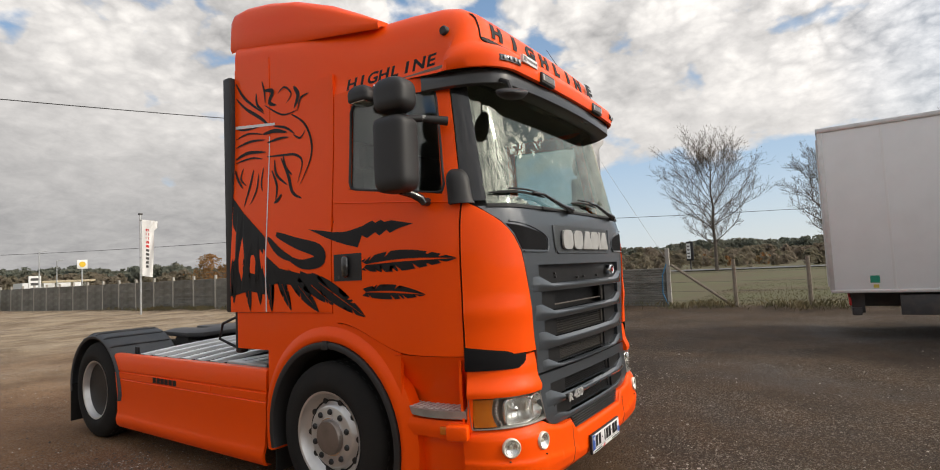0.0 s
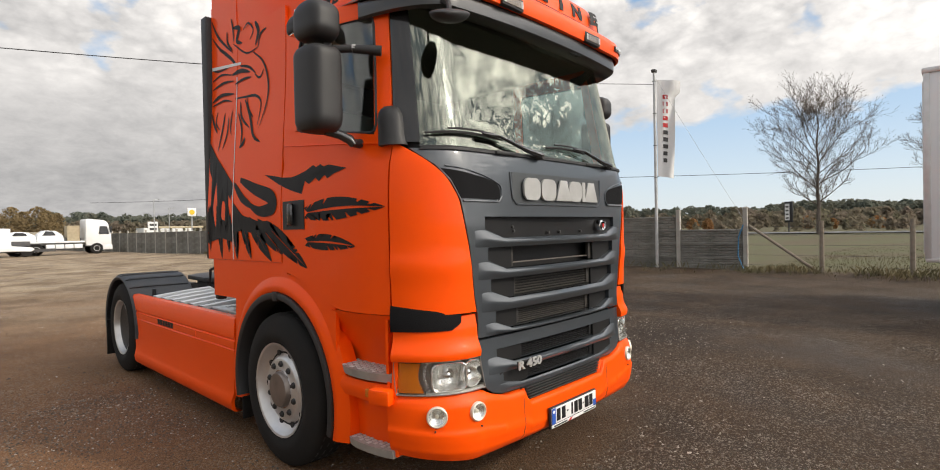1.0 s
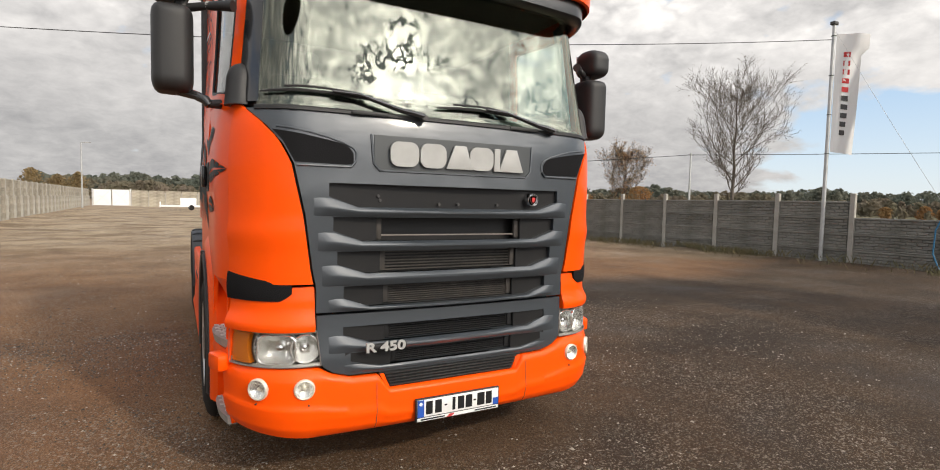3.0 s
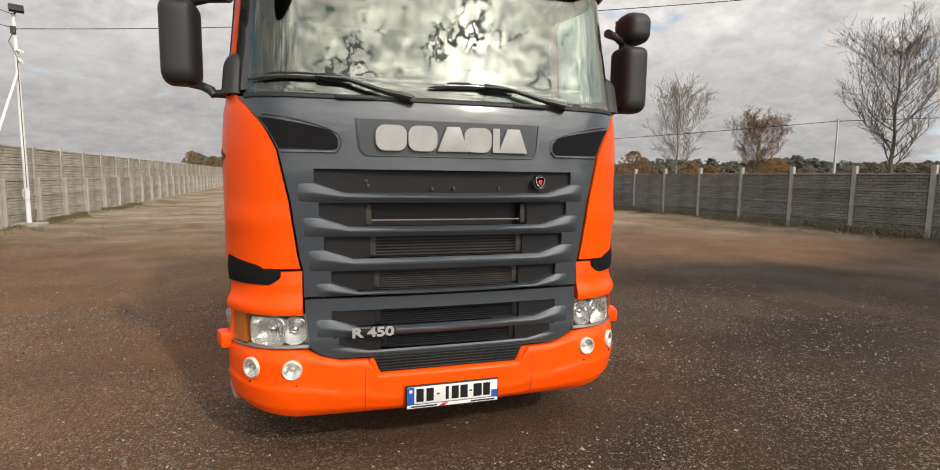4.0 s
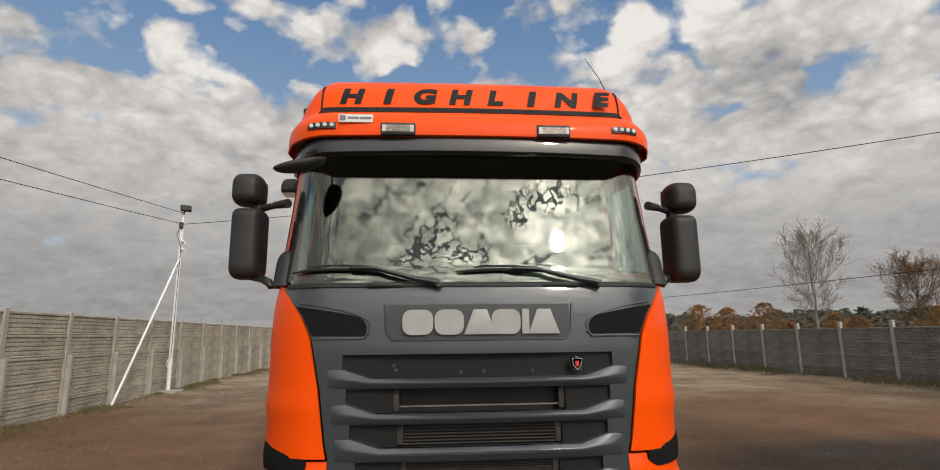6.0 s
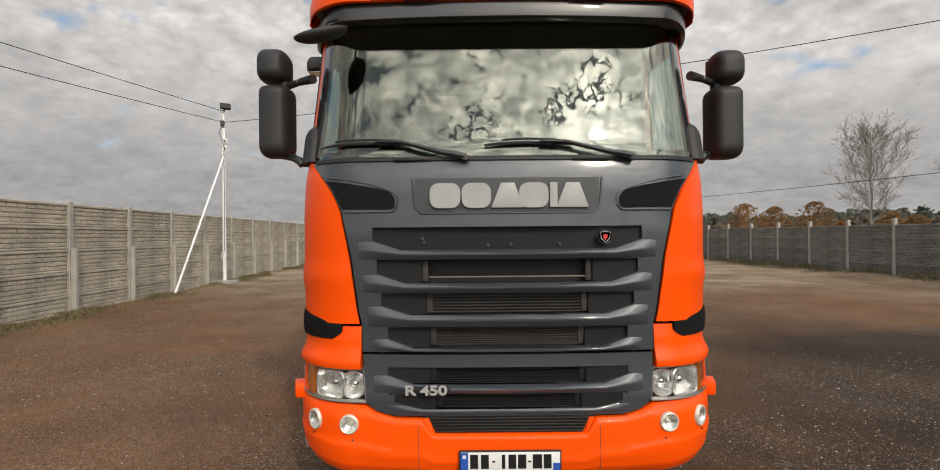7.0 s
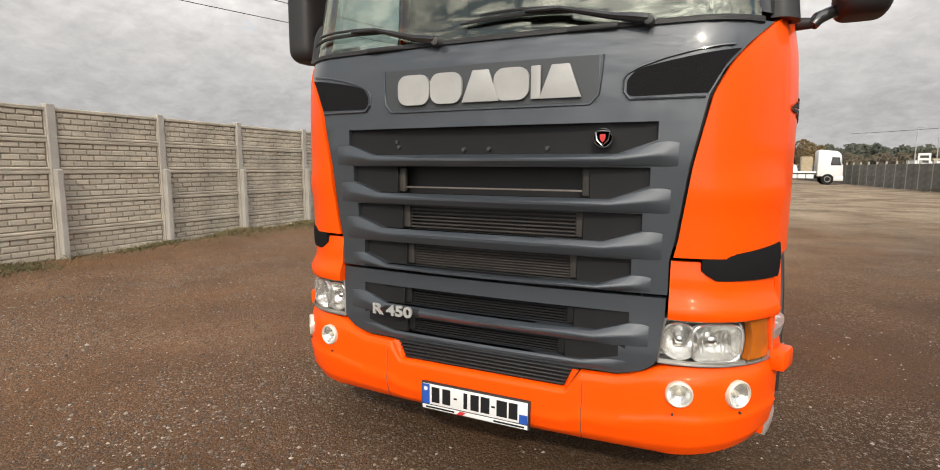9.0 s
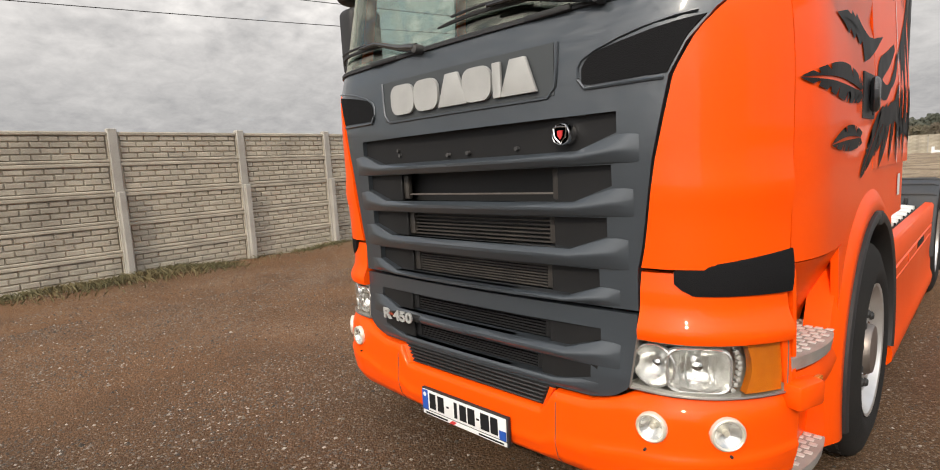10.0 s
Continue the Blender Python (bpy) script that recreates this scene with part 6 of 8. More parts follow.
# ---- chassis ----
for side in (-1, 1):
    part("frame_rail", box(min(side * 0.36, side * 0.44), max(side * 0.36, side * 0.44), 0.5, 6.05, 0.66, 0.93, 0.01), STEEL, truck)
    SK = [(0.905, 1.165), (0.902, 1.19), (0.885, 1.203), (0.745, 1.203), (0.738, 1.195), (0.728, 1.195), (0.722, 1.203), (0.665, 1.203), (0.660, 1.196), (0.652, 1.203), (0.50, 1.196), (0.33, 1.203), (0.30, 1.212), (0.265, 1.222), (0.21, 1.216), (0.185, 1.195), (0.18, 1.16)]
    rows = []
    for y in steps(2.155, 4.70, 16):
        r = []
        for z, x in SK:
            lean = 0.05 * (0.9 - z) / 0.7
            yy = y + lean * (1 if y < 2.3 else (-1.6 if y > 4.6 else 0))
            r.append((side * x, yy, z))
        rows.append(r)
    back = [[(x - side * 0.025, y, z) for x, y, z in r] for r in rows]
    skirt = part("side_skirt", grid(rows, None, back), PAINT, truck, "orange side skirt", smooth=40)
    for k in range(6):
        part("skirt_mark", box(min(side * 1.2, side * 1.2055), max(side * 1.2, side * 1.2055), 3.48 + 0.072 * k, 3.54 + 0.072 * k, 0.672, 0.722), DECAL, skirt)
    part("skirt_cap", lathe([(side * 1.195, 0.03), (side * 1.206, 0.028), (side * 1.207, 0.0)], "x", 14, at=(0, 2.95, 0.69)), PAINT, skirt)
    # rear mudguard with ribs
    ring = []
    for k in range(29):
        a = radians(-8 + 196 * k / 28)
        e = 0.0
        ring.append([(side * x, 5.16 - (r + e) * math.cos(a), 0.52 + (r + e) * math.sin(a) * 0.93) for r, x in ((0.56, 1.215), (0.585, 1.225), (0.60, 1.215), (0.612, 1.17), (0.615, 0.9), (0.615, 0.60), (0.58, 0.58))])
    guard = part("mudguard", grid(ring), material("grey_mudguard_plastic", (0.045, 0.048, 0.053), 0.55, vary=0.5, scale=4, tint=(0.08, 0.075, 0.07), bump=0.1) if side < 0 else bpy.data.materials["grey_mudguard_plastic"], truck, "dark grey ribbed rear mudguard", smooth=50)
    for deg in (52, 68, 84, 100, 116):
        a = radians(deg)
        cy, cz = 5.16 - 0.615 * math.cos(a), 0.52 + 0.615 * 0.93 * math.sin(a)
        part("guard_rib", tube([(side * x, cy, cz) for x in (0.62, 1.17)] + [(side * 1.213, 5.16 - 0.60 * math.cos(a), 0.52 + 0.60 * 0.93 * math.sin(a))], [0.014, 0.014, 0.008], 6), bpy.data.materials["grey_mudguard_plastic"], guard)
    part("mudflap", box(min(side * 0.58, side * 1.215), max(side * 0.58, side * 1.215), 5.745, 5.77, 0.11, 0.52, 0.006), RUBBER, guard)
    part("guard_clip", box(min(side * 1.0, side * 1.03), max(side * 1.0, side * 1.03), 4.60, 4.66, 0.86, 0.95, 0.01), BLACK, guard)
    part("tank", box(min(side * 0.55, side * 1.12), max(side * 0.55, side * 1.12), 2.5, 4.4, 0.30, 0.80, 0.08), ALLOY, truck, "aluminium tank behind the skirt")
    # lower grey duct behind the cab and air hoses
    part("rear_corner", box(min(side * 1.08, side * 1.15), max(side * 1.08, side * 1.15), 2.56, 2.64, 1.0, 1.34, 0.015), BLACK, truck)
# added black sheet that keeps the gaps between the bars dark
part("catwalk_base", box(-1.08, 1.08, 2.86, 4.55, 0.82, 0.84, 0.004), MESHBLACK, truck)
part("catwalk_plate", box(-1.10, 1.10, 2.30, 2.85, 0.885, 0.915, 0.006), ALLOY, truck, "chequered aluminium catwalk")
for k in range(9):
    for j in range(3):
        for sgn in (-1, 1):
            part("plate_lug", box(sgn * (0.62 + 0.05 * k) - 0.014, sgn * (0.62 + 0.05 * k) + 0.014, 2.40 + 0.15 * j - 0.03, 2.40 + 0.15 * j + 0.03, 0.915, 0.923, 0.003, seg=1), ALLOY, truck)
for k, y in enumerate((2.98, 3.22, 3.46, 3.72, 3.98, 4.24)):
    pts = [(x, y + 0.10 * (abs(x) / 1.1) ** 2, 0.90 + 0.075 * (1 - (abs(x) / 1.12) ** 2)) for x in steps(-1.10, 1.10, 12)]
    bm = grid([[(p[0], p[1] - 0.06, p[2] - 0.03), (p[0], p[1] - 0.05, p[2]), (p[0], p[1] + 0.03, p[2]), (p[0], p[1] + 0.04, p[2] - 0.03)] for p in pts])
    part("catwalk_bar", bm, WHITEPAINT, truck, "curved pale catwalk bar")
    # dark strip added to fill the gap behind each bar
    part("bar_rubber", grid([[(p[0], p[1] + 0.045, p[2] - 0.03), (p[0], p[1] + 0.05, p[2] - 0.018), (p[0], p[1] + 0.15, p[2] - 0.018), (p[0], p[1] + 0.155, p[2] - 0.03)] for p in pts]), VENT, truck)
fw = part("fifth_wheel", prism([(x, y, 0.98) for x, y in ((-0.42, 4.45), (0.42, 4.45), (0.50, 4.62), (0.46, 5.25), (0.20, 5.5), (0.09, 5.5), (0.05, 5.05), (-0.05, 5.05), (-0.09, 5.5), (-0.20, 5.5), (-0.46, 5.25), (-0.50, 4.62))], (0, 0, 0.05), 0.01), STEEL, truck, "greasy black coupling plate")
part("coupling_foot", box(-0.45, 0.45, 4.7, 5.0, 0.86, 0.98, 0.03), STEEL, fw)
for k in range(7):
    x = -0.95 + 0.19 * k
    part("air_hose", tube([(x, 2.64, 1.22), (x - 0.03, 2.78, 1.30 + 0.02 * (k % 3)), (x - 0.10, 2.98, 1.22 - 0.04 * (k % 2)), (x - 0.06, 3.10, 1.08), (x + 0.05, 2.96, 0.98)], 0.012, 7), BLACK, truck)
for k, (x, z) in enumerate(((-0.55, 1.30), (-0.45, 1.26), (-0.35, 1.33), (0.35, 1.28), (0.5, 1.32))):
    part("air_hose", tube([(x, 2.66, z), (x - 0.05, 2.95, z - 0.05), (x + 0.02, 3.2, z - 0.20), (x + 0.06, 3.1, z - 0.34)], 0.014, 7), BLACK, truck)
part("hose_bracket", box(-0.9, -0.2, 2.66, 2.95, 1.16, 1.22, 0.01), STEEL, truck)
part("air_tank", lathe([(-0.35, 0.0), (-0.34, 0.10), (-0.30, 0.13), (0.30, 0.13), (0.34, 0.10), (0.35, 0.0)], "x", 20, at=(-0.1, 3.0, 1.05)), STEEL, truck)
part("gearbox", box(-0.34, 0.34, 0.4, 3.2, 0.42, 1.0, 0.05), STEEL, truck)

# ---- door furniture and side decals ----
def on_skin(y, z, side, off):
    p = skin(s_of_y(y, z), z, off)
    return (side * p.x, p.y, z)


laid = itertools.count()


def decal(outline, side, name, parent, off=0.0025):
    """A thin vinyl shape from a (y, z) outline, cut finely so that it follows the panel."""
    bm = bmesh.new()
    bm.faces.new([bm.verts.new((y, 0, z)) for y, z in outline])
    bmesh.ops.triangulate(bm, faces=bm.faces[:])
    ymin, ymax = min(p[0] for p in outline), max(p[0] for p in outline)
    c = math.ceil(ymin / 0.07) * 0.07
    while c < ymax:
        bmesh.ops.bisect_plane(bm, geom=bm.verts[:] + bm.edges[:] + bm.faces[:], plane_co=(c, 0, 0), plane_no=(1, 0, 0))
        c += 0.07
    off += 0.0003 * (next(laid) % 9)
    for v in bm.verts:
        v.co = Vector(on_skin(v.co.x, v.co.z, side, off))
    return part(name, bm, DECAL, parent, smooth=None)


def feather(a, b, width, side, barbs=6, seed=0, bend=0.0, slit_w=0.13):
    """Two ragged vanes along a quill from a (base) to b (tip), with a bare slit between them."""
    rng = random.Random(seed)
    A, B = Vector(a), Vector(b)
    d = B - A
    nrm = Vector((-d.y, d.x)).normalized()
    at = lambda t, o: tuple(A + d * t + nrm * (o + bend * math.sin(t * math.pi)))
    prof = lambda t: width * 1.12 * math.sin((0.10 + 0.90 * t) * math.pi) ** 0.75 * (1 - t * 0.2) if t < 0.99 else 0.0
    n = 48
    for sg in (-1, 1):
        edge = [at(k / n, sg * max(0.0, prof(k / n))) for k in range(n + 1)]
        for q in sorted(rng.sample(range(2, n // 3), min(barbs, n // 3 - 3))):
            k = 3 * q - 2
            edge[k] = at(k / n - 0.05, sg * prof(k / n) * 0.42)
        slit = [at(t, sg * slit_w * width * math.sin(t * math.pi) ** 0.8) for t in steps(0.97, 0.06, 10)]
        decal(edge + slit, side, "feather", truck)


def stroke(pts, width, side, off=0.0025):
    """A tapered brush stroke through a few points."""
    P = [Vector(p) for p in pts]
    fine = []
    for i in range(len(P) - 1):
        p0, p1, p2, p3 = P[max(i - 1, 0)], P[i], P[i + 1], P[min(i + 2, len(P) - 1)]
        for k in range(6):
            t = k / 6
            fine.append(0.5 * ((2 * p1) + (p2 - p0) * t + (2 * p0 - 5 * p1 + 4 * p2 - p3) * t * t + (3 * p1 - p0 - 3 * p2 + p3) * t ** 3))
    fine.append(P[-1])
    lft, rgt = [], []
    for i, p in enumerate(fine):
        d = (fine[min(i + 1, len(fine) - 1)] - fine[max(i - 1, 0)]).normalized()
        w = width * math.sin((0.06 + 0.94 * i / (len(fine) - 1)) * math.pi) ** 0.7 if i < len(fine) - 1 else 0.0005
        nr = Vector((-d.y, d.x)) * max(w, 0.0005)
        lft.append(tuple(p + nr))
        rgt.append(tuple(p - nr))
    off += 0.0003 * (next(laid) % 9)
    rows = [[on_skin(a[0], a[1], side, off), on_skin((a[0] + b[0]) / 2, (a[1] + b[1]) / 2, side, off), on_skin(b[0], b[1], side, off)] for a, b in zip(lft, rgt)]
    part("brush_stroke", grid(rows), DECAL, truck, smooth=None)


for side in (-1, 1):
    # a forked plume: thin start, a prong below, ragged tip
    decal([(1.64, 1.925), (1.50, 1.905), (1.38, 1.885), (1.27, 1.878), (1.20, 1.885), (1.10, 1.903), (1.01, 1.932), (0.98, 1.914), (0.93, 1.930), (0.90, 1.912), (0.84, 1.918), (0.66, 1.882), (0.78, 1.862), (0.85, 1.838), (0.88, 1.860), (0.94, 1.828), (0.98, 1.852), (1.05, 1.820), (1.10, 1.842), (1.18, 1.832), (1.135, 1.765), (1.25, 1.79), (1.34, 1.815), (1.45, 1.852), (1.55, 1.892)], side, "feather", truck)
    stroke([(1.08, 1.862), (0.98, 1.882), (0.80, 1.890)], 0.004, side, 0.006)
    feather((1.105, 1.645), (0.37, 1.655), 0.064, side, 8, 2, -0.012)
    feather((1.10, 1.470), (0.575, 1.447), 0.046, side, 5, 3, -0.01)
    # wing mass and its pinions
    decal([(2.595, 2.262), (2.45, 2.13), (2.30, 2.02), (2.142, 1.905), (2.142, 1.47), (2.34, 1.50), (2.595, 1.46)], side, "wing_field", truck)
    for k, (a, b, w) in enumerate((((2.55, 1.76), (2.55, 1.40), 0.04), ((2.40, 1.76), (2.33, 1.34), 0.045), ((2.23, 1.74), (2.20, 1.39), 0.045), ((2.09, 1.68), (2.06, 1.34), 0.045), ((1.99, 1.65), (1.83, 1.35), 0.045), ((1.87, 1.63), (1.53, 1.34), 0.055), ((1.74, 1.61), (1.38, 1.39), 0.055), ((1.61, 1.59), (1.08, 1.31), 0.06))):
        feather(a, b, w, side, 5, 7 + k, 0.0, 0.05)
    decal([(2.12, 1.76), (1.96, 1.66), (1.70, 1.61), (1.56, 1.61), (1.52, 1.54), (1.70, 1.52), (1.97, 1.55), (2.12, 1.54)], side, "wing_field", truck)
    stroke([(2.01, 1.92), (1.78, 1.84), (1.54, 1.77), (1.51, 1.70), (1.70, 1.68), (1.89, 1.75)], 0.05, side)
    stroke([(2.11, 1.90), (1.96, 1.78), (1.76, 1.70)], 0.03, side)
    # plain plume strokes high on the sleeper
    for pts, w in (([(2.58, 3.23), (2.45, 3.07), (2.19, 2.89)], 0.012), ([(2.58, 3.10), (2.45, 2.99), (2.29, 2.91)], 0.01), ([(2.45, 2.98), (2.25, 2.87), (2.13, 2.78)], 0.014), ([(2.30, 3.08), (2.29, 2.99), (2.20, 2.91)], 0.012), ([(2.58, 2.84), (2.46, 2.81), (2.27, 2.80)], 0.008), ([(2.58, 2.75), (2.41, 2.77), (2.21, 2.73)], 0.008), ([(2.58, 2.68), (2.38, 2.70), (2.18, 2.68)], 0.01), ([(2.58, 2.58), (2.41, 2.61), (2.17, 2.58)], 0.014), ([(2.58, 2.55), (2.36, 2.56), (2.21, 2.53)], 0.008)):
        stroke(pts, w, side)
    for pts, w in (([(2.58, 2.49), (2.54, 2.41), (2.46, 2.32)], 0.013), ([(2.47, 2.49), (2.50, 2.41), (2.42, 2.34)], 0.009), ([(2.33, 2.46), (2.37, 2.33), (2.44, 2.17)], 0.013), ([(2.26, 2.42), (2.28, 2.29), (2.36, 2.18)], 0.01), ([(2.20, 2.46), (2.22, 2.34), (2.20, 2.27)], 0.009), ([(2.06, 2.50), (2.03, 2.38), (1.89, 2.28)], 0.012), ([(1.98, 2.50), (1.89, 2.36), (1.83, 2.22), (1.72, 2.16)], 0.016), ([(2.09, 2.42), (2.02, 2.29), (2.03, 2.17)], 0.012), ([(1.96, 2.22), (2.00, 2.18), (2.05, 2.16)], 0.014)):
        stroke(pts, w, side)
    for pts, w in (([(2.22, 3.16), (2.19, 3.07), (2.18, 2.97)], 0.01), ([(2.19, 3.08), (2.09, 3.05), (2.13, 2.97), (2.04, 2.93)], 0.02), ([(2.02, 3.02), (1.94, 3.05), (1.86, 2.98), (1.92, 2.92)], 0.008), ([(1.83, 3.03), (1.78, 2.95), (1.83, 2.86)], 0.02), ([(1.66, 2.94), (1.75, 2.92), (1.79, 2.83)], 0.009), ([(2.19, 2.96), (1.97, 2.84), (1.78, 2.84)], 0.007)):
        stroke(pts, w, side)
    for pts, w in (([(2.21, 2.73), (2.06, 2.73), (1.91, 2.69)], 0.016), ([(2.08, 2.77), (1.93, 2.73), (1.82, 2.66)], 0.01), ([(2.16, 2.65), (2.01, 2.66), (1.89, 2.65)], 0.01), ([(1.86, 2.82), (1.71, 2.72), (1.63, 2.57), (1.64, 2.43), (1.75, 2.26)], 0.01), ([(1.84, 2.66), (1.76, 2.62), (1.70, 2.67)], 0.008), ([(2.16, 2.54), (1.95, 2.52), (1.81, 2.50), (1.73, 2.43), (1.78, 2.28)], 0.01), ([(1.96, 2.52), (1.92, 2.42), (1.84, 2.35)], 0.01)):
        stroke(pts, w, side)
    # pale strips painted for the bright joint edge and the overhead wire's reflection
    part("seam_tape", grid([[on_skin(2.124, z, side, 0.003), on_skin(2.137, z, side, 0.003)] for z in steps(1.34, 2.70, 14)]), WHITE, truck, "narrow pale strip painted as the bright edge of the joint")
    part("seam_tape", grid([[on_skin(y, 2.775 + 0.06 * (y - 2.06) / 0.5, side, 0.004), on_skin(y, 2.795 + 0.065 * (y - 2.06) / 0.5, side, 0.004)] for y in steps(2.06, 2.59, 6)]), WHITE, truck)
    # sunk door handle
    hs = part("door_handle", panel(steps(1.548, 1.728, 6), lambda z: s_of_y(1.105, z), lambda z: s_of_y(1.365, z), 6, side, 0.005, 0.02), BLACK, truck, "black sunk door handle")
    part("handle_grip", moved(box(-0.026, 0.026, -0.034, 0.0, -0.075, 0.07, 0.018), frame_at(s_of_y(1.235, 1.64), 1.645, side, 0.006)), GLOSSBLACK, hs)
    part("handle_lock", moved(lathe([(0.004, 0.012), (-0.004, 0.011), (-0.004, 0.0)], "y", 12), frame_at(s_of_y(1.315, 1.575), 1.575, side, 0.005)), STEEL, hs)
    part("window_seal", tube([on_skin(y, z, side, -0.004) for y, z in [(0.49, 2.055), (0.80, 2.098), (1.17, 2.155), (1.215, 2.172), (1.228, 2.21), (1.228, 2.45), (1.225, 2.70), (1.205, 2.74), (1.16, 2.748), (0.82, 2.728), (0.57, 2.712), (0.532, 2.695), (0.523, 2.66), (0.49, 2.4), (0.455, 2.10), (0.463, 2.065), (0.49, 2.055)]], 0.009, 6), BLACK, truck)
    part("door_crease", tube([on_skin(y, 1.985 + 0.10 * (y - 0.36), side, 0.002) for y in steps(0.37, 1.38, 10)], 0.004, 5), PAINT, truck)
part("warning_sticker", grid([[on_skin(y, z, 1, 0.004 - 0.012) for z in (1.15, 1.27)] for y in (2.30, 2.40)]), WHITE, truck)


# ---- parked box body ----
def build_box_truck():
    b = thing("box_truck", "white box body of a parked lorry, underrun beam below", "truck", (8.35, -1.3, 0))
    body = part("box_body", box(0, 2.5, -8.0, 0, 0.88, 3.92, 0.025), WHITEPAINT, b)
    part("roof_edge", box(-0.02, 2.52, -8.02, 0.03, 3.85, 3.94, 0.015), ALLOY, b)
    part("floor_edge", box(-0.015, 2.515, -8.01, 0.0, 0.84, 0.90, 0.01), ALLOY, b)
    for y in (-0.95, -3.2, -5.4):
        part("panel_joint", box(-0.006, 0.01, y - 0.02, y + 0.02, 0.9, 3.86, 0.003), WHITE, b)
    part("corner_post", box(-0.012, 0.05, -0.07, 0.012, 0.88, 3.9, 0.01), ALLOY, b)
    part("green_label", box(-0.008, 0, -0.74, -0.60, 1.02, 1.15), material("green_label", (0.01, 0.25, 0.16), 0.5), b)
    part("yellow_label", box(-0.008, 0, -0.72, -0.64, 0.93, 0.99), material("yellow_label", (0.6, 0.5, 0.1), 0.5), b)
    part("door_rod", tube([(0.4, 0.03, 0.95), (0.4, 0.03, 3.8)], 0.018, 8), ALLOY, b)
    part("underrun_beam", box(0.2, 2.3, -0.45, -0.30, 0.42, 0.56, 0.01), STEEL, b)
    for x in (0.35, 2.1):
        part("beam_hanger", box(x - 0.06, x + 0.06, -0.5, -0.3, 0.46, 0.86, 0.01), STEEL, b)
        part("tail_lamp", box(x - 0.15, x + 0.15, -0.30, -0.26, 0.60, 0.74, 0.01), RED, b)
    for y in (-2.2, -6.3):
        for x in (0.22, 2.28):
            tyre = part("wheel", lathe([(x - 0.14, 0.25), (x - 0.14, 0.45), (x - 0.1, 0.49), (x + 0.1, 0.49), (x + 0.14, 0.45), (x + 0.14, 0.25), (x + 0.08, 0.22), (x + 0.08, 0.0)], "x", 28, at=(0, y, 0.49)), RUBBER, b)
    part("chassis", box(0.7, 1.8, -7.8, -0.35, 0.55, 0.86, 0.01), STEEL, b)
    part("side_guard", box(0.02, 0.06, -4.9, -1.0, 0.45, 0.80, 0.01), STEEL, b)
    return b


build_box_truck()


# ---- masts, wires, flags ----
GALV = material("galvanised_steel", (0.52, 0.53, 0.53), 0.45, metal=0.6, vary=0.3, scale=5)
PX, PY = -8.30, 14.95


def build_lamp_mast():
    m = thing("camera_mast", "white steel mast with floodlight, camera and brace", "mast", (PX, PY, 0))
    part("mast", tube([(0, 0, -0.05), (0, 0, 5.75)], [0.062, 0.05], 10), WHITEPAINT, m)
    part("foot", box(-0.4, 0.35, -0.35, 0.35, -0.05, 0.14, 0.03), POSTCON, m)
    part("brace", tube([(0.05, -3.1, 0.0), (0.02, -0.06, 4.2)], 0.032, 8), WHITEPAINT, m)
    fl = part("floodlight", moved(box(-0.16, 0.16, -0.05, 0.05, -0.11, 0.11, 0.015), pose(0.12, -0.12, 5.85, -35, 0, 30)), BLACK, m)
    part("lamp_bracket", tube([(0, 0, 5.7), (0.08, -0.06, 5.78)], 0.02, 6), STEEL, m)
    cm = part("camera", tube([(0.05, -0.05, 4.78), (0.22, -0.22, 4.72)], 0.05, 10), WHITE, m)
    part("camera", tube([(0.05, -0.02, 4.55), (0.20, -0.16, 4.46)], 0.05, 10), WHITE, m)
    part("junction_box", box(-0.06, 0.06, -0.11, -0.05, 5.2, 5.4, 0.01), STEEL, m)
    part("cable_loop", tube([(0.08 * math.cos(a) + 0.02, -0.09, 0.95 + 0.16 * math.sin(a)) for a in steps(0, 6.2, 16)], 0.012, 6), WHITE, m)
    part("cable_drop", tube([(0.03, -0.08, 5.3), (-0.10, -0.12, 5.0), (0.05, -0.09, 4.6), (0.04, -0.08, 1.1)], 0.010, 6), STEEL, m)
    return m


build_lamp_mast()


def wire(name, a, b, sag, r=0.010, label="thin black overhead cable", steps_n=24, mat=BLACK):
    A, B = Vector(a), Vector(b)
    pts = [A + (B - A) * t - Vector((0, 0, sag * 4 * t * (1 - t))) for t in steps(0, 1, steps_n)]
    return solo(name, tube(pts, r, 5), mat, label, "cable")


FX, FY, FH = 14.95, 6.1, 6.75
wire("overhead_cable", (PX, PY, 5.35), (FX, FY, FH - 0.4), 0.35)
wire("overhead_cable", (PX, PY, 5.72), (-18, -14, 6.7), 0.15)
wire("overhead_cable", (PX, PY, 5.36), (-18, -14, 5.9), 0.25)


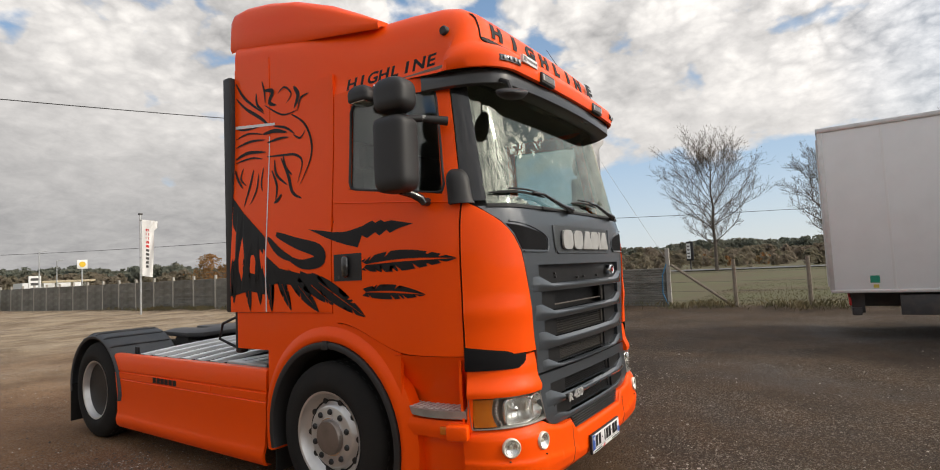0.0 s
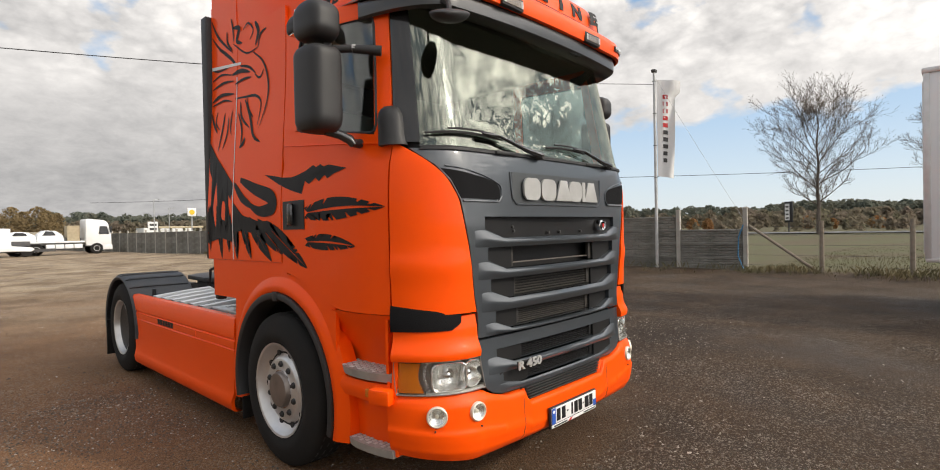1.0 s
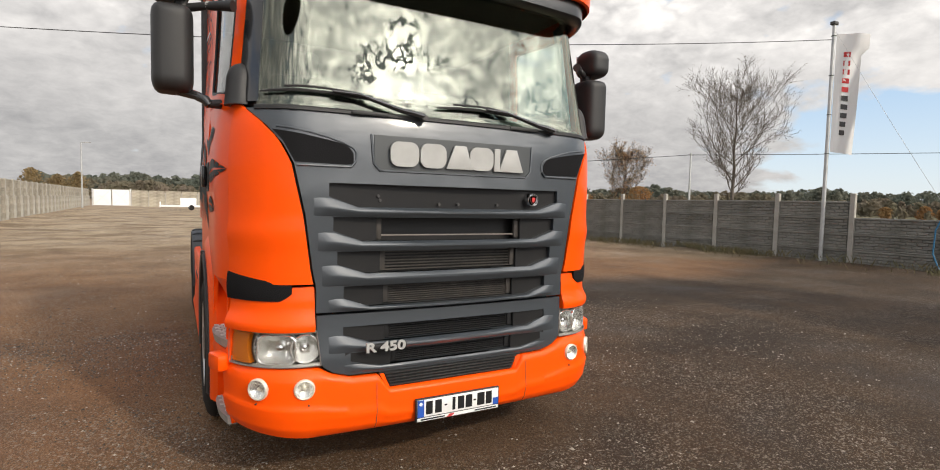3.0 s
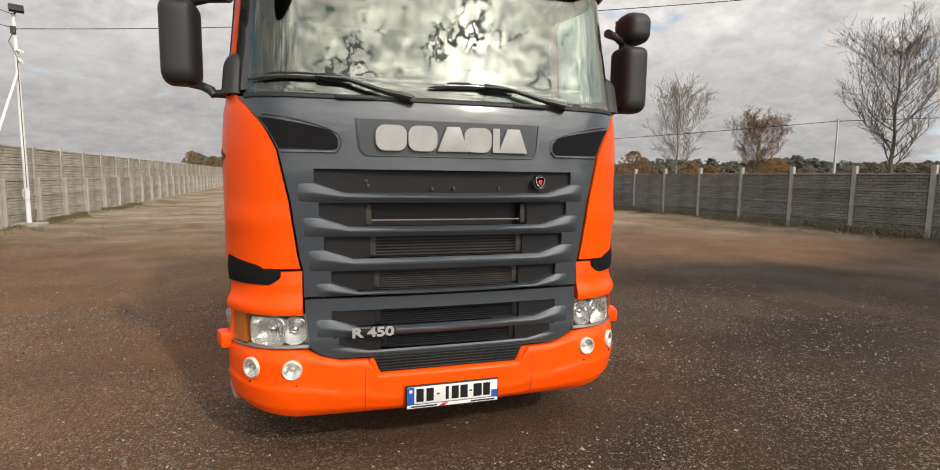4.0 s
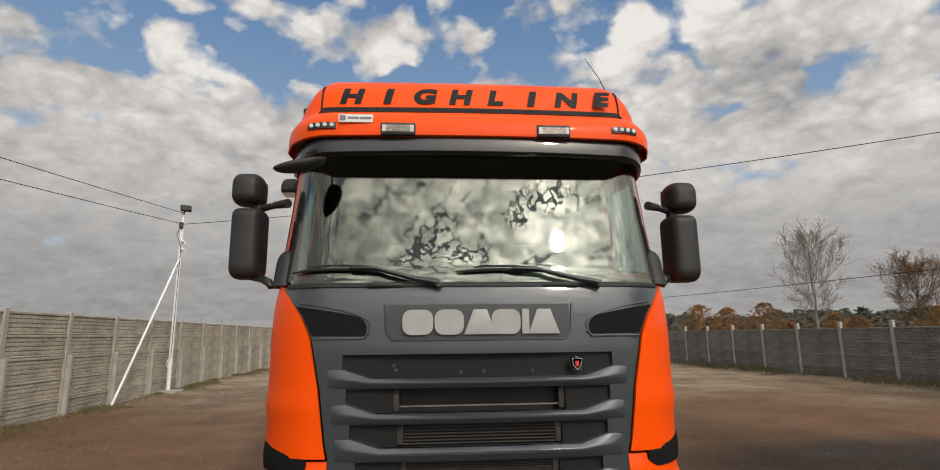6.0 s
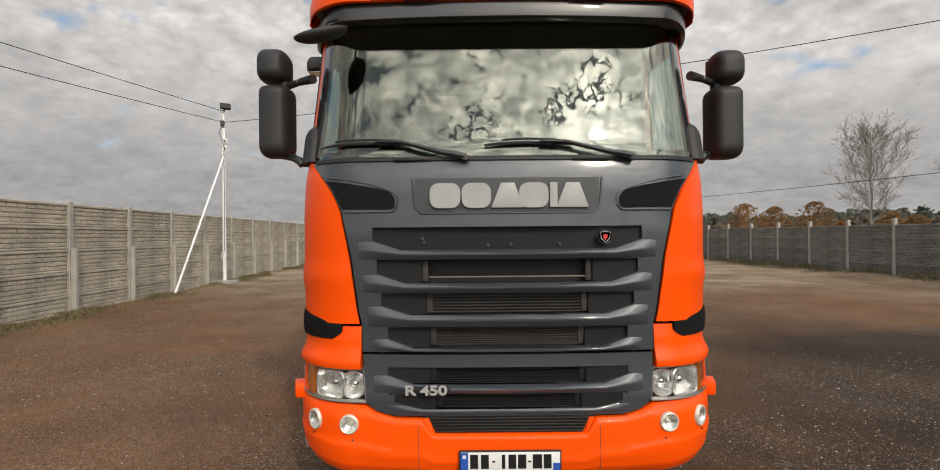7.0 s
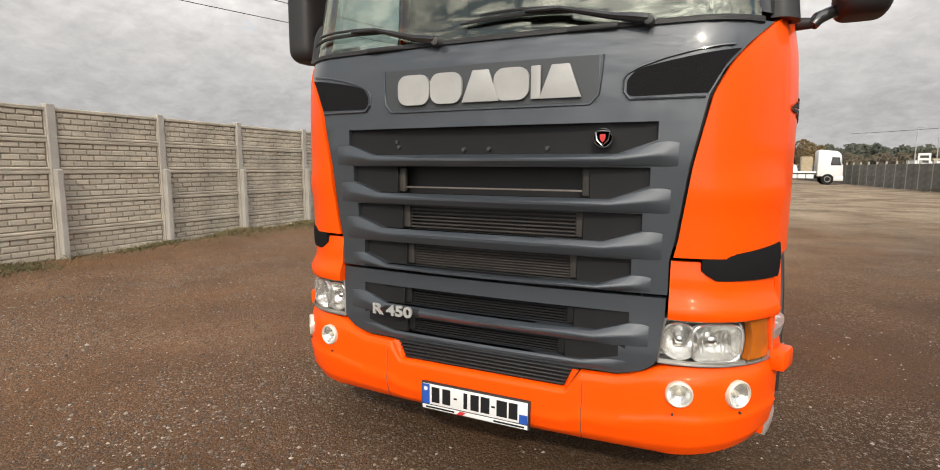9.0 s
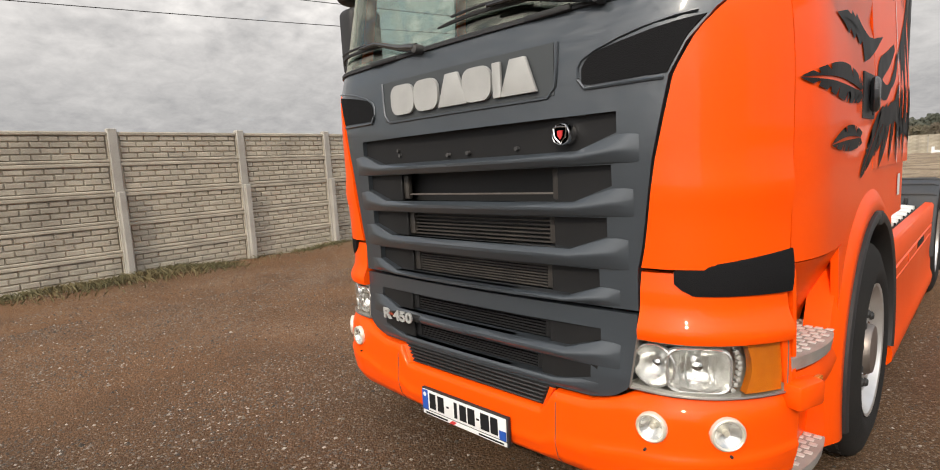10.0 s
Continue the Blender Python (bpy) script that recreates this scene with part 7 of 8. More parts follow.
def build_flag(at, height, turn, label, cloth_h):
    f = thing("banner_flag", label, "flag", at, "banner flags")
    part("pole", tube([(0, 0, -0.05), (0, 0, height)], [0.055, 0.045], 10), GALV, f)
    part("pole_head", box(-0.10, 0.10, -0.07, 0.07, height, height + 0.10, 0.02), STEEL, f)
    c, s = math.cos(radians(turn)), math.sin(radians(turn))
    rows = []
    for k in range(19):
        z = height - 0.25 - cloth_h * k / 18
        w = 0.62 + (0.16 if k < 3 else 0.0) - 0.10 * k / 18
        r = []
        for j in range(9):
            u = 0.07 + w * j / 8
            v = 0.09 * math.sin(j * 0.9 + k * 0.35) * j / 8
            r.append((u * c - v * s, u * s + v * c, z - 0.10 * j / 8))
        rows.append(r)
    back = [[(x + 0.003 * s, y - 0.003 * c, z) for x, y, z in r] for r in rows]
    cloth = part("cloth", grid(rows, None, back), WHITE, f, "white banner cloth with red and grey marks")
    for i in range(10):
        # unreadable upright lettering as bars
        z = height - 0.75 - (cloth_h - 0.9) * i / 10
        u0, u1 = 0.26, 0.42
        mat = RED if i < 5 else STEEL
        for sgn in (-1, 1):
            bm = bmesh.new()
            q = []
            for u, zz in ((u0, z), (u1, z), (u1, z - 0.14), (u0, z - 0.14)):
                j = (u - 0.07) / 0.62 * 8
                k = (height - 0.25 - zz) / cloth_h * 18
                v = 0.09 * math.sin(j * 0.9 + k * 0.35) * j / 8 + sgn * 0.014
                q.append(bm.verts.new((u * c - v * s, u * s + v * c, zz - 0.10 * j / 8)))
            bm.faces.new(q)
            part("banner_mark", bm, mat, cloth)
    for k in range(4):
        z = height - 0.3 - cloth_h * k / 3
        part("ring", tube([(0.06 * math.cos(a), 0.06 * math.sin(a), z) for a in steps(0, 6.28, 10)], 0.01, 5), STEEL, f)
    return f


build_flag((FX, FY, 0), FH, -60, "tall banner flag on a galvanised pole by the fence", 3.3)
build_flag((10.8, 31.0, 0), 5.6, -20, "banner flag on a pole by the far fence", 3.2)
# guy rope and brace at the fence end
wire("guy_rope", (FX, FY, FH - 0.1), (15.35, 3.35, 1.5), 0.05, 0.005, "pale guy rope from flag pole to fence", 24, GALV)
solo("brace_pole", tube([(15.38, 3.3, 1.45), (15.05, 1.35, 0.05)], 0.045, 8), material("weathered_wood", (0.24, 0.20, 0.155), 0.9, vary=0.5, scale=8, bump=0.4), "grey wooden brace against the fence end", "brace")
solo("garden_hose", tube([(15.25, 3.42, 1.48), (15.2, 3.55, 1.1), (15.22, 3.58, 0.5), (15.2, 3.40, 0.04)], 0.02, 8), material("blue_hose", (0.03, 0.16, 0.30), 0.5), "blue hose hanging over the fence end", "hose")


def build_wire_fence():
    f = thing("wire_fence", "field fence of wooden posts and thin wire", "fence", kind="structure")
    W = bpy.data.materials["weathered_wood"]
    ys = [1.3 - 2.0 * k for k in range(14)]
    for y in ys:
        part("post", tube([(15.05, y, -0.05), (15.05 + random.uniform(-0.03, 0.03), y, 1.55)], [0.065, 0.055], 8), W, f)
    for z in (0.25, 0.55, 0.85, 1.15, 1.4):
        part("strand", tube([(15.05, 3.3, z), (15.05, ys[-1], z)], 0.004, 4), STEEL, f)


build_wire_fence()


# ---- trees ----
def leaf_cloud(n, spread, size, seed, flat=0.0):
    """n small leaf faces inside the given boxes."""
    rng = random.Random(seed)
    verts, faces = [], []
    for _ in range(n):
        c = spread(rng)
        u = Vector((rng.gauss(0, 1), rng.gauss(0, 1), rng.gauss(0, 1))).normalized()
        v = u.orthogonal().normalized()
        s = size * rng.uniform(0.6, 1.3)
        i = len(verts)
        verts += [c + u * s, c + v * s * 0.6, c - u * s, c - v * s * 0.6]
        faces.append((i, i + 1, i + 2, i + 3))
    return verts, faces


def data_part(name, verts, faces, mat, parent=None):
    me = bpy.data.meshes.new(name)
    me.from_pydata([tuple(v) for v in verts], [], faces)
    me.materials.append(mat)
    ob = new(name, me)
    if parent:
        ob.parent = parent
    return ob


LEAF_DRY = material("dry_leaves", (0.10, 0.062, 0.03), 0.8, vary=0.5, scale=2, tint=(0.17, 0.10, 0.03))


def bare_tree(at, height, width, seed, label, leaves=500, lean=0.0, girth=1.0, wood=BARK, foliage_mat=LEAF_DRY):
    """A leafless tree: leader, limbs that rise and fork, twigs, a few dry leaves."""
    rng = random.Random(seed)
    t = thing("bare_tree", label, "tree", at, "bare trees beyond the yard")
    trunk_pts, p = [], Vector((0, 0, -0.1))
    n = 12
    for k in range(n + 1):
        f = k / n
        trunk_pts.append(Vector((lean * f * height + 0.15 * math.sin(k * 1.3 + seed) * f, 0.15 * math.cos(k * 1.7 + seed) * f, height * 0.97 * f - 0.1)))
    r0 = height * 0.017 * girth
    part("trunk", tube(trunk_pts, [r0 * (1 - 0.92 * k / n) + 0.01 for k in range(n + 1)], 8), wood, t)
    tv, tf, tips = [], [], []

    def twig(pts, radii, seg):
        side = None
        for i, p in enumerate(pts):
            d = (pts[min(i + 1, len(pts) - 1)] - pts[max(i - 1, 0)]).normalized()
            side = (side - d * side.dot(d)).normalized() if side else d.orthogonal().normalized()
            up = d.cross(side)
            for k in range(seg):
                a = 6.2832 * k / seg
                tv.append(p + radii[i] * (math.cos(a) * side + math.sin(a) * up))
            if i:
                b = len(tv) - 2 * seg
                tf.extend((b + k, b + (k + 1) % seg, b + seg + (k + 1) % seg, b + seg + k) for k in range(seg))

    def limb(start, d, length, r, depth):
        pts, q, dd = [start], start.copy(), d.normalized()
        m = 5 if depth < 2 else 3
        for k in range(m):
            dd = (dd + Vector((rng.gauss(0, 0.13), rng.gauss(0, 0.13), 0.07 + rng.gauss(0, 0.08)))).normalized()
            q = q + dd * length / m
            pts.append(q.copy())
        twig(pts, [max(0.010, r * (1 - 0.75 * k / m)) for k in range(m + 1)], 5 if depth == 0 else 3)
        if depth >= 3:
            tips.append(pts[-1])
            return
        for k in range(1, m + 1):
            kids = 1 if depth == 0 else (2 if k == m else 1)
            for _ in range(kids + (1 if depth == 1 else 0)):
                a = rng.uniform(0.35, 0.85)
                side = Vector((rng.gauss(0, 1), rng.gauss(0, 1), rng.gauss(0, 0.7)))
                side = (side - dd * side.dot(dd)).normalized()
                limb(pts[k], dd * math.cos(a) + side * math.sin(a), length * rng.uniform(0.36, 0.58), r * 0.48, depth + 1)

    count = 28
    for k in range(count):
        f = 0.20 + 0.75 * k / count
        i = f * n
        base = trunk_pts[int(i)].lerp(trunk_pts[min(n, int(i) + 1)], i % 1)
        ang = k * 2.4 + rng.uniform(-0.4, 0.4)
        rise = 0.48 + 0.75 * f
        shape = math.sin(min(1.0, (f - 0.12) * 1.25) * math.pi) ** 0.7
        limb(base, Vector((math.cos(ang), math.sin(ang), rise)), max(0.8, width * 0.47 * shape + 0.5), r0 * 0.42 * (1.1 - f), 0)
    tagged(data_part("crown", tv, tf, wood, t), "bare branches and twigs")
    v, fc = leaf_cloud(leaves, lambda g: tips[g.randrange(len(tips))] + Vector((g.gauss(0, 0.2), g.gauss(0, 0.2), g.gauss(0, 0.2))), 0.075 if leaves < 5000 else 0.11, seed)
    tagged(data_part("leaf", v, fc, foliage_mat, t), kind="stuff")
    return t


PALEBARK = material("pale_bark", (0.30, 0.27, 0.235), 0.9, vary=0.5, scale=5, tint=(0.16, 0.14, 0.12), bump=0.4, bump_scale=25)
bare_tree((71, 11.5, 0), 15.8, 12.0, 5, "tall bare tree with dark branches beyond the meadow", 2600, 0.0, 0.85)
bare_tree((57, 39, 0), 16, 12.5, 8, "bare tree with some dry leaves behind the fence", 2600, 0.0, 0.85)
bare_tree((46, 59, 0), 14, 8.0, 14, "slender pale bare tree with thin dry foliage", 1500, 0.0, 0.6, PALEBARK)
bare_tree((79, -0.5, 0), 16, 8, 21, "bare tree partly hidden by a lorry", 500)
bare_tree((84, -16, 0), 18, 11, 27, "tall bare tree by the road", 400)

# ---- woods and shrubs far off ----
def foliage(name, a, b, scale):
    """Leaves: half reflecting, half letting light through, mottled between two tones."""
    m = bpy.data.materials.new(name)
    m.use_nodes = True
    nt = m.node_tree
    nt.nodes.clear()
    out, mix = nt.nodes.new("ShaderNodeOutputMaterial"), nt.nodes.new("ShaderNodeMixShader")
    df, tl = nt.nodes.new("ShaderNodeBsdfDiffuse"), nt.nodes.new("ShaderNodeBsdfTranslucent")
    tc, nz, tone = nt.nodes.new("ShaderNodeTexCoord"), nt.nodes.new("ShaderNodeTexNoise"), nt.nodes.new("ShaderNodeMix")
    tone.data_type = "RGBA"
    nz.inputs["Scale"].default_value, nz.inputs["Detail"].default_value = scale, 5
    tone.inputs[6].default_value, tone.inputs[7].default_value = (*a, 1), (*b, 1)
    rg = nt.nodes.new("ShaderNodeMapRange")
    rg.inputs[1].default_value, rg.inputs[2].default_value = 0.35, 0.65
    nt.links.new(tc.outputs["Object"], nz.inputs["Vector"])
    nt.links.new(nz.outputs[0], rg.inputs[0])
    nt.links.new(rg.outputs[0], tone.inputs[0])
    for sh in (df, tl):
        nt.links.new(tone.outputs[2], sh.inputs[0])
    mix.inputs[0].default_value = 0.5
    nt.links.new(df.outputs[0], mix.inputs[1])
    nt.links.new(tl.outputs[0], mix.inputs[2])
    nt.links.new(mix.outputs[0], out.inputs[0])
    return m


# pine tones are paled: the distance haze is put into their colour
PINE = foliage("hazed_pine_wood", (0.15, 0.17, 0.14), (0.185, 0.18, 0.14), 0.08)
BROWN = foliage("brown_wood", (0.25, 0.205, 0.16), (0.19, 0.175, 0.12), 0.10)
RUST = foliage("rust_leaves", (0.38, 0.19, 0.085), (0.30, 0.20, 0.10), 0.3)
YELLOW = foliage("yellow_leaves", (0.32, 0.24, 0.13), (0.24, 0.18, 0.10), 0.3)


def woods(name, spots, mat, label, seed, leaf, per):
    """Crowns of loose leaf faces on short stems, all in one mesh."""
    rng = random.Random(seed)
    verts, faces = [], []
    for x, y, h, w, cone in spots:
        for _ in range(per):
            f = rng.random() ** 0.8
            z = h * (0.04 + 0.96 * f)
            rr = w / 2 * (math.sin((0.15 + 0.85 * f) * math.pi) ** 0.55 + 0.08) * rng.random() ** 0.4
            a = rng.random() * 6.283
            rr *= 0.80 + 0.75 * noise.noise((x + 1.6 * math.cos(a), y + 1.6 * math.sin(a), 0.7 * z))
            c = Vector((x + rr * math.cos(a), y + rr * math.sin(a), z))
            u = Vector((rng.gauss(0, 1), rng.gauss(0, 1), rng.gauss(0, 0.8))).normalized()
            v = u.orthogonal().normalized()
            s = leaf * rng.uniform(0.5, 1.3)
            i = len(verts)
            verts += [c + u * s, c + v * s * 0.8, c - u * s, c - v * s * 0.8]
            faces.append((i, i + 1, i + 2, i + 3))
        i = len(verts)
        t = 0.012 * h
        verts += [Vector((x - t, y, -0.2)), Vector((x + t, y, -0.2)), Vector((x, y + t, -0.2)), Vector((x, y, h * 0.85))]
        faces += [(i, i + 1, i + 3), (i + 1, i + 2, i + 3), (i + 2, i, i + 3)]
    ob = data_part(name, verts, faces, mat)
    return tagged(ob, label, "trees", kind="stuff")


def ring_spots(seed, n, a0, a1, r0, r1, h0, h1, cone, c=(0, 0)):
    rng = random.Random(seed)
    out = []
    for _ in range(n):
        a, r = radians(rng.uniform(a0, a1)), rng.uniform(r0, r1)
        h = rng.uniform(h0, h1) * (0.85 + 0.3 * noise.noise((a * 9.0, seed * 1.0, 0)))
        out.append((c[0] + r * math.cos(a), c[1] + r * math.sin(a), h, h * rng.uniform(0.7, 1.15), cone and rng.random() < 0.7))
    return out


woods("pine_woods", ring_spots(1, 520, 40, 101, 235, 300, 9, 12, False) + ring_spots(2, 520, -30, 40, 300, 360, 11, 13.5, False) + ring_spots(3, 260, 101, 240, 240, 320, 4, 6, False), PINE, "dark pine woods along the horizon", 5, 0.8, 170)
woods("mixed_woods", ring_spots(4, 280, 40, 100, 190, 235, 5, 7.5, False) + ring_spots(6, 420, -30, 40, 190, 280, 4.5, 7.5, False), BROWN, "brown leafless woods along the horizon", 9, 0.6, 170)
woods("autumn_trees", ring_spots(11, 3, 50, 60, 90, 110, 3, 4.5, False) + ring_spots(13, 7, 5, 24, 110, 150, 2.5, 3.5, False) + [(44, 66, 5.5, 6, False), (40, 68, 5, 5, False), (37, 70, 5.5, 5, False), (52, 60, 3.5, 4, False), (58, 55, 4.5, 5, False)] + [(60, 74, 4.5, 5, False)], RUST, "rust-coloured autumn trees and shrubs", 15, 0.17, 1300)
bare_tree((67, 67, 0), 10.5, 9.0, 33, "autumn tree thick with rust-brown leaves behind the fence", 7000, 0.0, 0.9, BARK, RUST)
woods("yellow_trees", [(x, y, h, h * 0.62, False) for x, y, h in ((4.5, 121, 5.2), (6.5, 119, 6.0), (8.5, 122, 6.3), (10.3, 118, 6.8), (12.2, 122, 6.2), (14, 119, 7.0), (15.6, 121, 6.4), (17.4, 123, 6.0), (-17, 116, 5.5), (-20, 117, 5), (-24, 118, 6))], YELLOW, "yellow autumn trees behind the yard", 19, 0.20, 1000)
woods("hedge_shrubs", ring_spots(31, 90, -18, 22, 85, 150, 1.5, 4.0, False), BROWN, "low brown shrubs in the meadow", 33, 0.4, 60)


def field_road():
    ROADM = material("old_asphalt", (0.20, 0.195, 0.185), 0.85, vary=0.4, scale=0.6, fine=0.2, fine_scale=12)
    rows = [[(x + 0.00004 * y * y, y, 0.17 + (0.05 if 73.2 < x < 79 else 0)) for x in (72.5, 73.5, 76, 78.5, 79.5)] for y in steps(-160, 120, 40)]
    solo("road", grid(rows), ROADM, "pale country road across the meadow", "road", "structure")


field_road()


def road_sign():
    s = thing("roadside_sign", "dark upright advertising sign with a pale panel", "sign", (82, 17, 0))
    part("post", box(-0.08, 0.08, -0.08, 0.08, 0, 1.6), STEEL, s)
    part("board", box(-0.12, 0.12, -0.5, 0.5, 1.5, 4.4, 0.03), BLACK, s)
    part("panel", box(-0.14, -0.12, -0.12, 0.45, 1.8, 4.1), WHITE, s)
    for k in range(4):
        part("board_mark", box(-0.145, -0.14, 0.0, 0.36, 2.0 + 0.52 * k, 2.2 + 0.52 * k), STEEL, s)


road_sign()


def power_pole(at, h):
    p = thing("power_pole", "thin grey power pole in the field", "pole", at, "power poles")
    part("pole", tube([(0, 0, -0.1), (0, 0, h)], [0.13, 0.09], 8), GALV, p)
    part("cross_arm", tube([(-0.4, 0, h - 0.2), (0.4, 0, h - 0.2)], 0.04, 6), STEEL, p)


power_pole((47, 37, 0), 7.4)
power_pole((96, -22, 0), 8.6)
wire("power_line", (47, 37, 7.2), (96, -22, 8.4), 0.5, 0.03, "thin power line across the field")
wire("power_line", (47, 37, 7.2), (20, 110, 7.4), 0.5, 0.03, "thin power line across the field")


# ---- far end of the yard ----
def build_recovery_truck():
    t = thing("recovery_truck", "white flatbed recovery truck carrying white vehicle parts", "truck", (7.0, 57.0, 0))
    prof = [(1.5, 0.75), (1.5, 3.0), (1.62, 3.15), (2.95, 3.0), (3.2, 2.75), (3.42, 1.75), (3.45, 0.75)]
    cab = part("cab", prism([(x, -1.15, z) for x, z in prof], (0, 2.3, 0), 0.06), WHITEPAINT, t)
    part("side_window", prism([(2.45, -1.155, 1.75), (3.25, -1.155, 1.75), (3.12, -1.155, 2.45), (2.55, -1.155, 2.5)], (0, -0.012, 0)), GLOSSBLACK, cab)
    part("windscreen", prism([(3.44, -1.0, 1.8), (3.27, -1.0, 2.7), (3.27, 1.0, 2.7), (3.44, 1.0, 1.8)], (0.02, 0, 0)), GLOSSBLACK, cab)
    part("bumper", box(2.75, 3.5, -1.2, 1.2, 0.35, 0.78, 0.05), WHITEPAINT, cab)
    part("sun_visor", box(3.15, 3.45, -1.1, 1.1, 2.72, 2.82, 0.02), BLACK, cab)
    part("mirror", box(3.3, 3.42, -1.4, -1.2, 1.9, 2.45, 0.03), BLACK, cab)
    part("chassis", box(-3.6, 2.6, -0.5, 0.5, 0.6, 0.85, 0.02), STEEL, t)
    part("flatbed", box(-4.0, 1.4, -1.2, 1.2, 1.05, 1.2, 0.02), WHITEPAINT, t)
    for k in range(4):
        part("side_box", box(-1.35 + 0.66 * k, -0.75 + 0.66 * k, -1.2, -0.7, 0.55, 0.92, 0.03), WHITEPAINT, t)
    part("bed_rail", box(-4.0, 1.4, -1.23, -1.2, 0.96, 1.06, 0.01), STEEL, t)
    part("load_frame", box(-3.9, 1.3, -0.4, 0.4, 1.2, 1.45, 0.03), STEEL, t)
    for x in (2.3, -2.0, -3.25):
        for sg in (-1, 1):
            y0 = sg * 1.0
            w = part("wheel", lathe([(y0 - 0.16, 0.28), (y0 - 0.16, 0.46), (y0 - 0.12, 0.5), (y0 + 0.12, 0.5), (y0 + 0.16, 0.46), (y0 + 0.16, 0.28), (y0 + sg * 0.10, 0.25), (y0 + sg * 0.12, 0)], "y", 24, at=(x, 0, 0.5)), RUBBER, t)
            part("rim", lathe([(y0 + sg * 0.12, 0.27), (y0 + sg * 0.165, 0.25), (y0 + sg * 0.14, 0.1), (y0 + sg * 0.14, 0)], "y", 18, at=(x, 0, 0.5)), ALLOY, w)
    for x0, x1, z1 in ((-3.9, -2.0, 2.05), (-1.9, -0.1, 2.15)):
        body = [(x0, 1.2), (x0 + 0.05, 1.75), (x0 + 0.5, z1), (x1 - 0.5, z1 - 0.05), (x1, 1.7), (x1 + 0.1, 1.2)]
        v = part("load_shell", prism([(x, -0.85, z) for x, z in body], (0, 1.7, 0), 0.08), WHITEPAINT, t)
        part("load_window", prism([(x0 + 0.35, -0.86, 1.7), (x1 - 0.5, -0.86, 1.7), (x1 - 0.7, -0.86, z1 - 0.1), (x0 + 0.6, -0.86, z1 - 0.06)], (0, -0.01, 0)), GLOSSBLACK, v)
    part("load_crate", box(0.25, 1.15, -0.6, 0.6, 1.2, 2.55, 0.02), material("load_crate_wood", (0.40, 0.33, 0.22), 0.8, vary=0.4, scale=5), t)
    return t


build_recovery_truck()


def build_scrap_cab():
    c = thing("lorry_cab", "white damaged lorry cab facing the gate", "truck", (3.0, 55.5, 0))
    prof = [(-2.0, 0.45), (-2.05, 1.1), (-1.75, 2.15), (-1.55, 2.35), (0.2, 2.3), (0.25, 0.9), (1.6, 0.75), (1.6, 0.45)]
    cab = part("cab", prism([(x, -1.1, z) for x, z in prof], (0, 2.2, 0), 0.05), WHITEPAINT, c)
    part("side_window", prism([(-1.65, -1.105, 1.35), (-0.75, -1.105, 1.35), (-0.85, -1.105, 2.0), (-1.4, -1.105, 2.05)], (0, -0.012, 0)), GLOSSBLACK, cab)
    part("windscreen", prism([(-2.04, -0.95, 1.25), (-1.78, -0.95, 2.15), (-1.78, 0.95, 2.15), (-2.04, 0.95, 1.25)], (-0.02, 0, 0)), GLOSSBLACK, cab)
    for x in (-1.2, 1.2):
        part("wheel", lathe([(-1.05, 0.2), (-1.05, 0.42), (-0.8, 0.45), (-0.75, 0.2)], "y", 20, at=(x, 0, 0.45)), RUBBER, c)
    part("chassis", box(-1.6, 3.2, -0.45, 0.45, 0.35, 0.6), STEEL, c)
    part("front_grille", box(-2.09, -2.0, -0.9, 0.9, 0.55, 1.0, 0.03), BLACK, cab)
    part("door_gap", box(-0.72, -0.69, -1.108, -1.09, 0.75, 2.25), BLACK, cab)
    part("torn_panel", prism([(0.2, -1.12, 0.9), (1.7, -1.12, 0.62), (1.5, -1.12, 0.42), (0.3, -1.12, 0.5)], (0, 0.05, 0)), WHITEPAINT, cab)
    part("engine_block", box(0.3, 1.5, -0.6, 0.6, 0.75, 1.25, 0.05), STEEL, c)


build_scrap_cab()


def build_drawbar():
    d = thing("low_trailer", "low white trailer frame with a box on it", "trailer", (-0.8, 66.0, 0))
    part("frame", box(-2.2, 2.0, -1.0, 1.0, 0.35, 0.55, 0.02), WHITEPAINT, d)
    part("box", box(-0.3, 1.3, -0.8, 0.8, 0.55, 1.35, 0.03), WHITEPAINT, d)
    part("tail_board", box(-2.3, -2.2, -1.1, 1.1, 0.3, 0.9, 0.02), WHITEPAINT, d)
    for y in (-1.0, 1.0):
        part("wheel", lathe([(y - 0.1, 0.15), (y - 0.1, 0.3), (y + 0.1, 0.3), (y + 0.1, 0.15)], "y", 18, at=(0.8, 0, 0.3)), RUBBER, d)


build_drawbar()


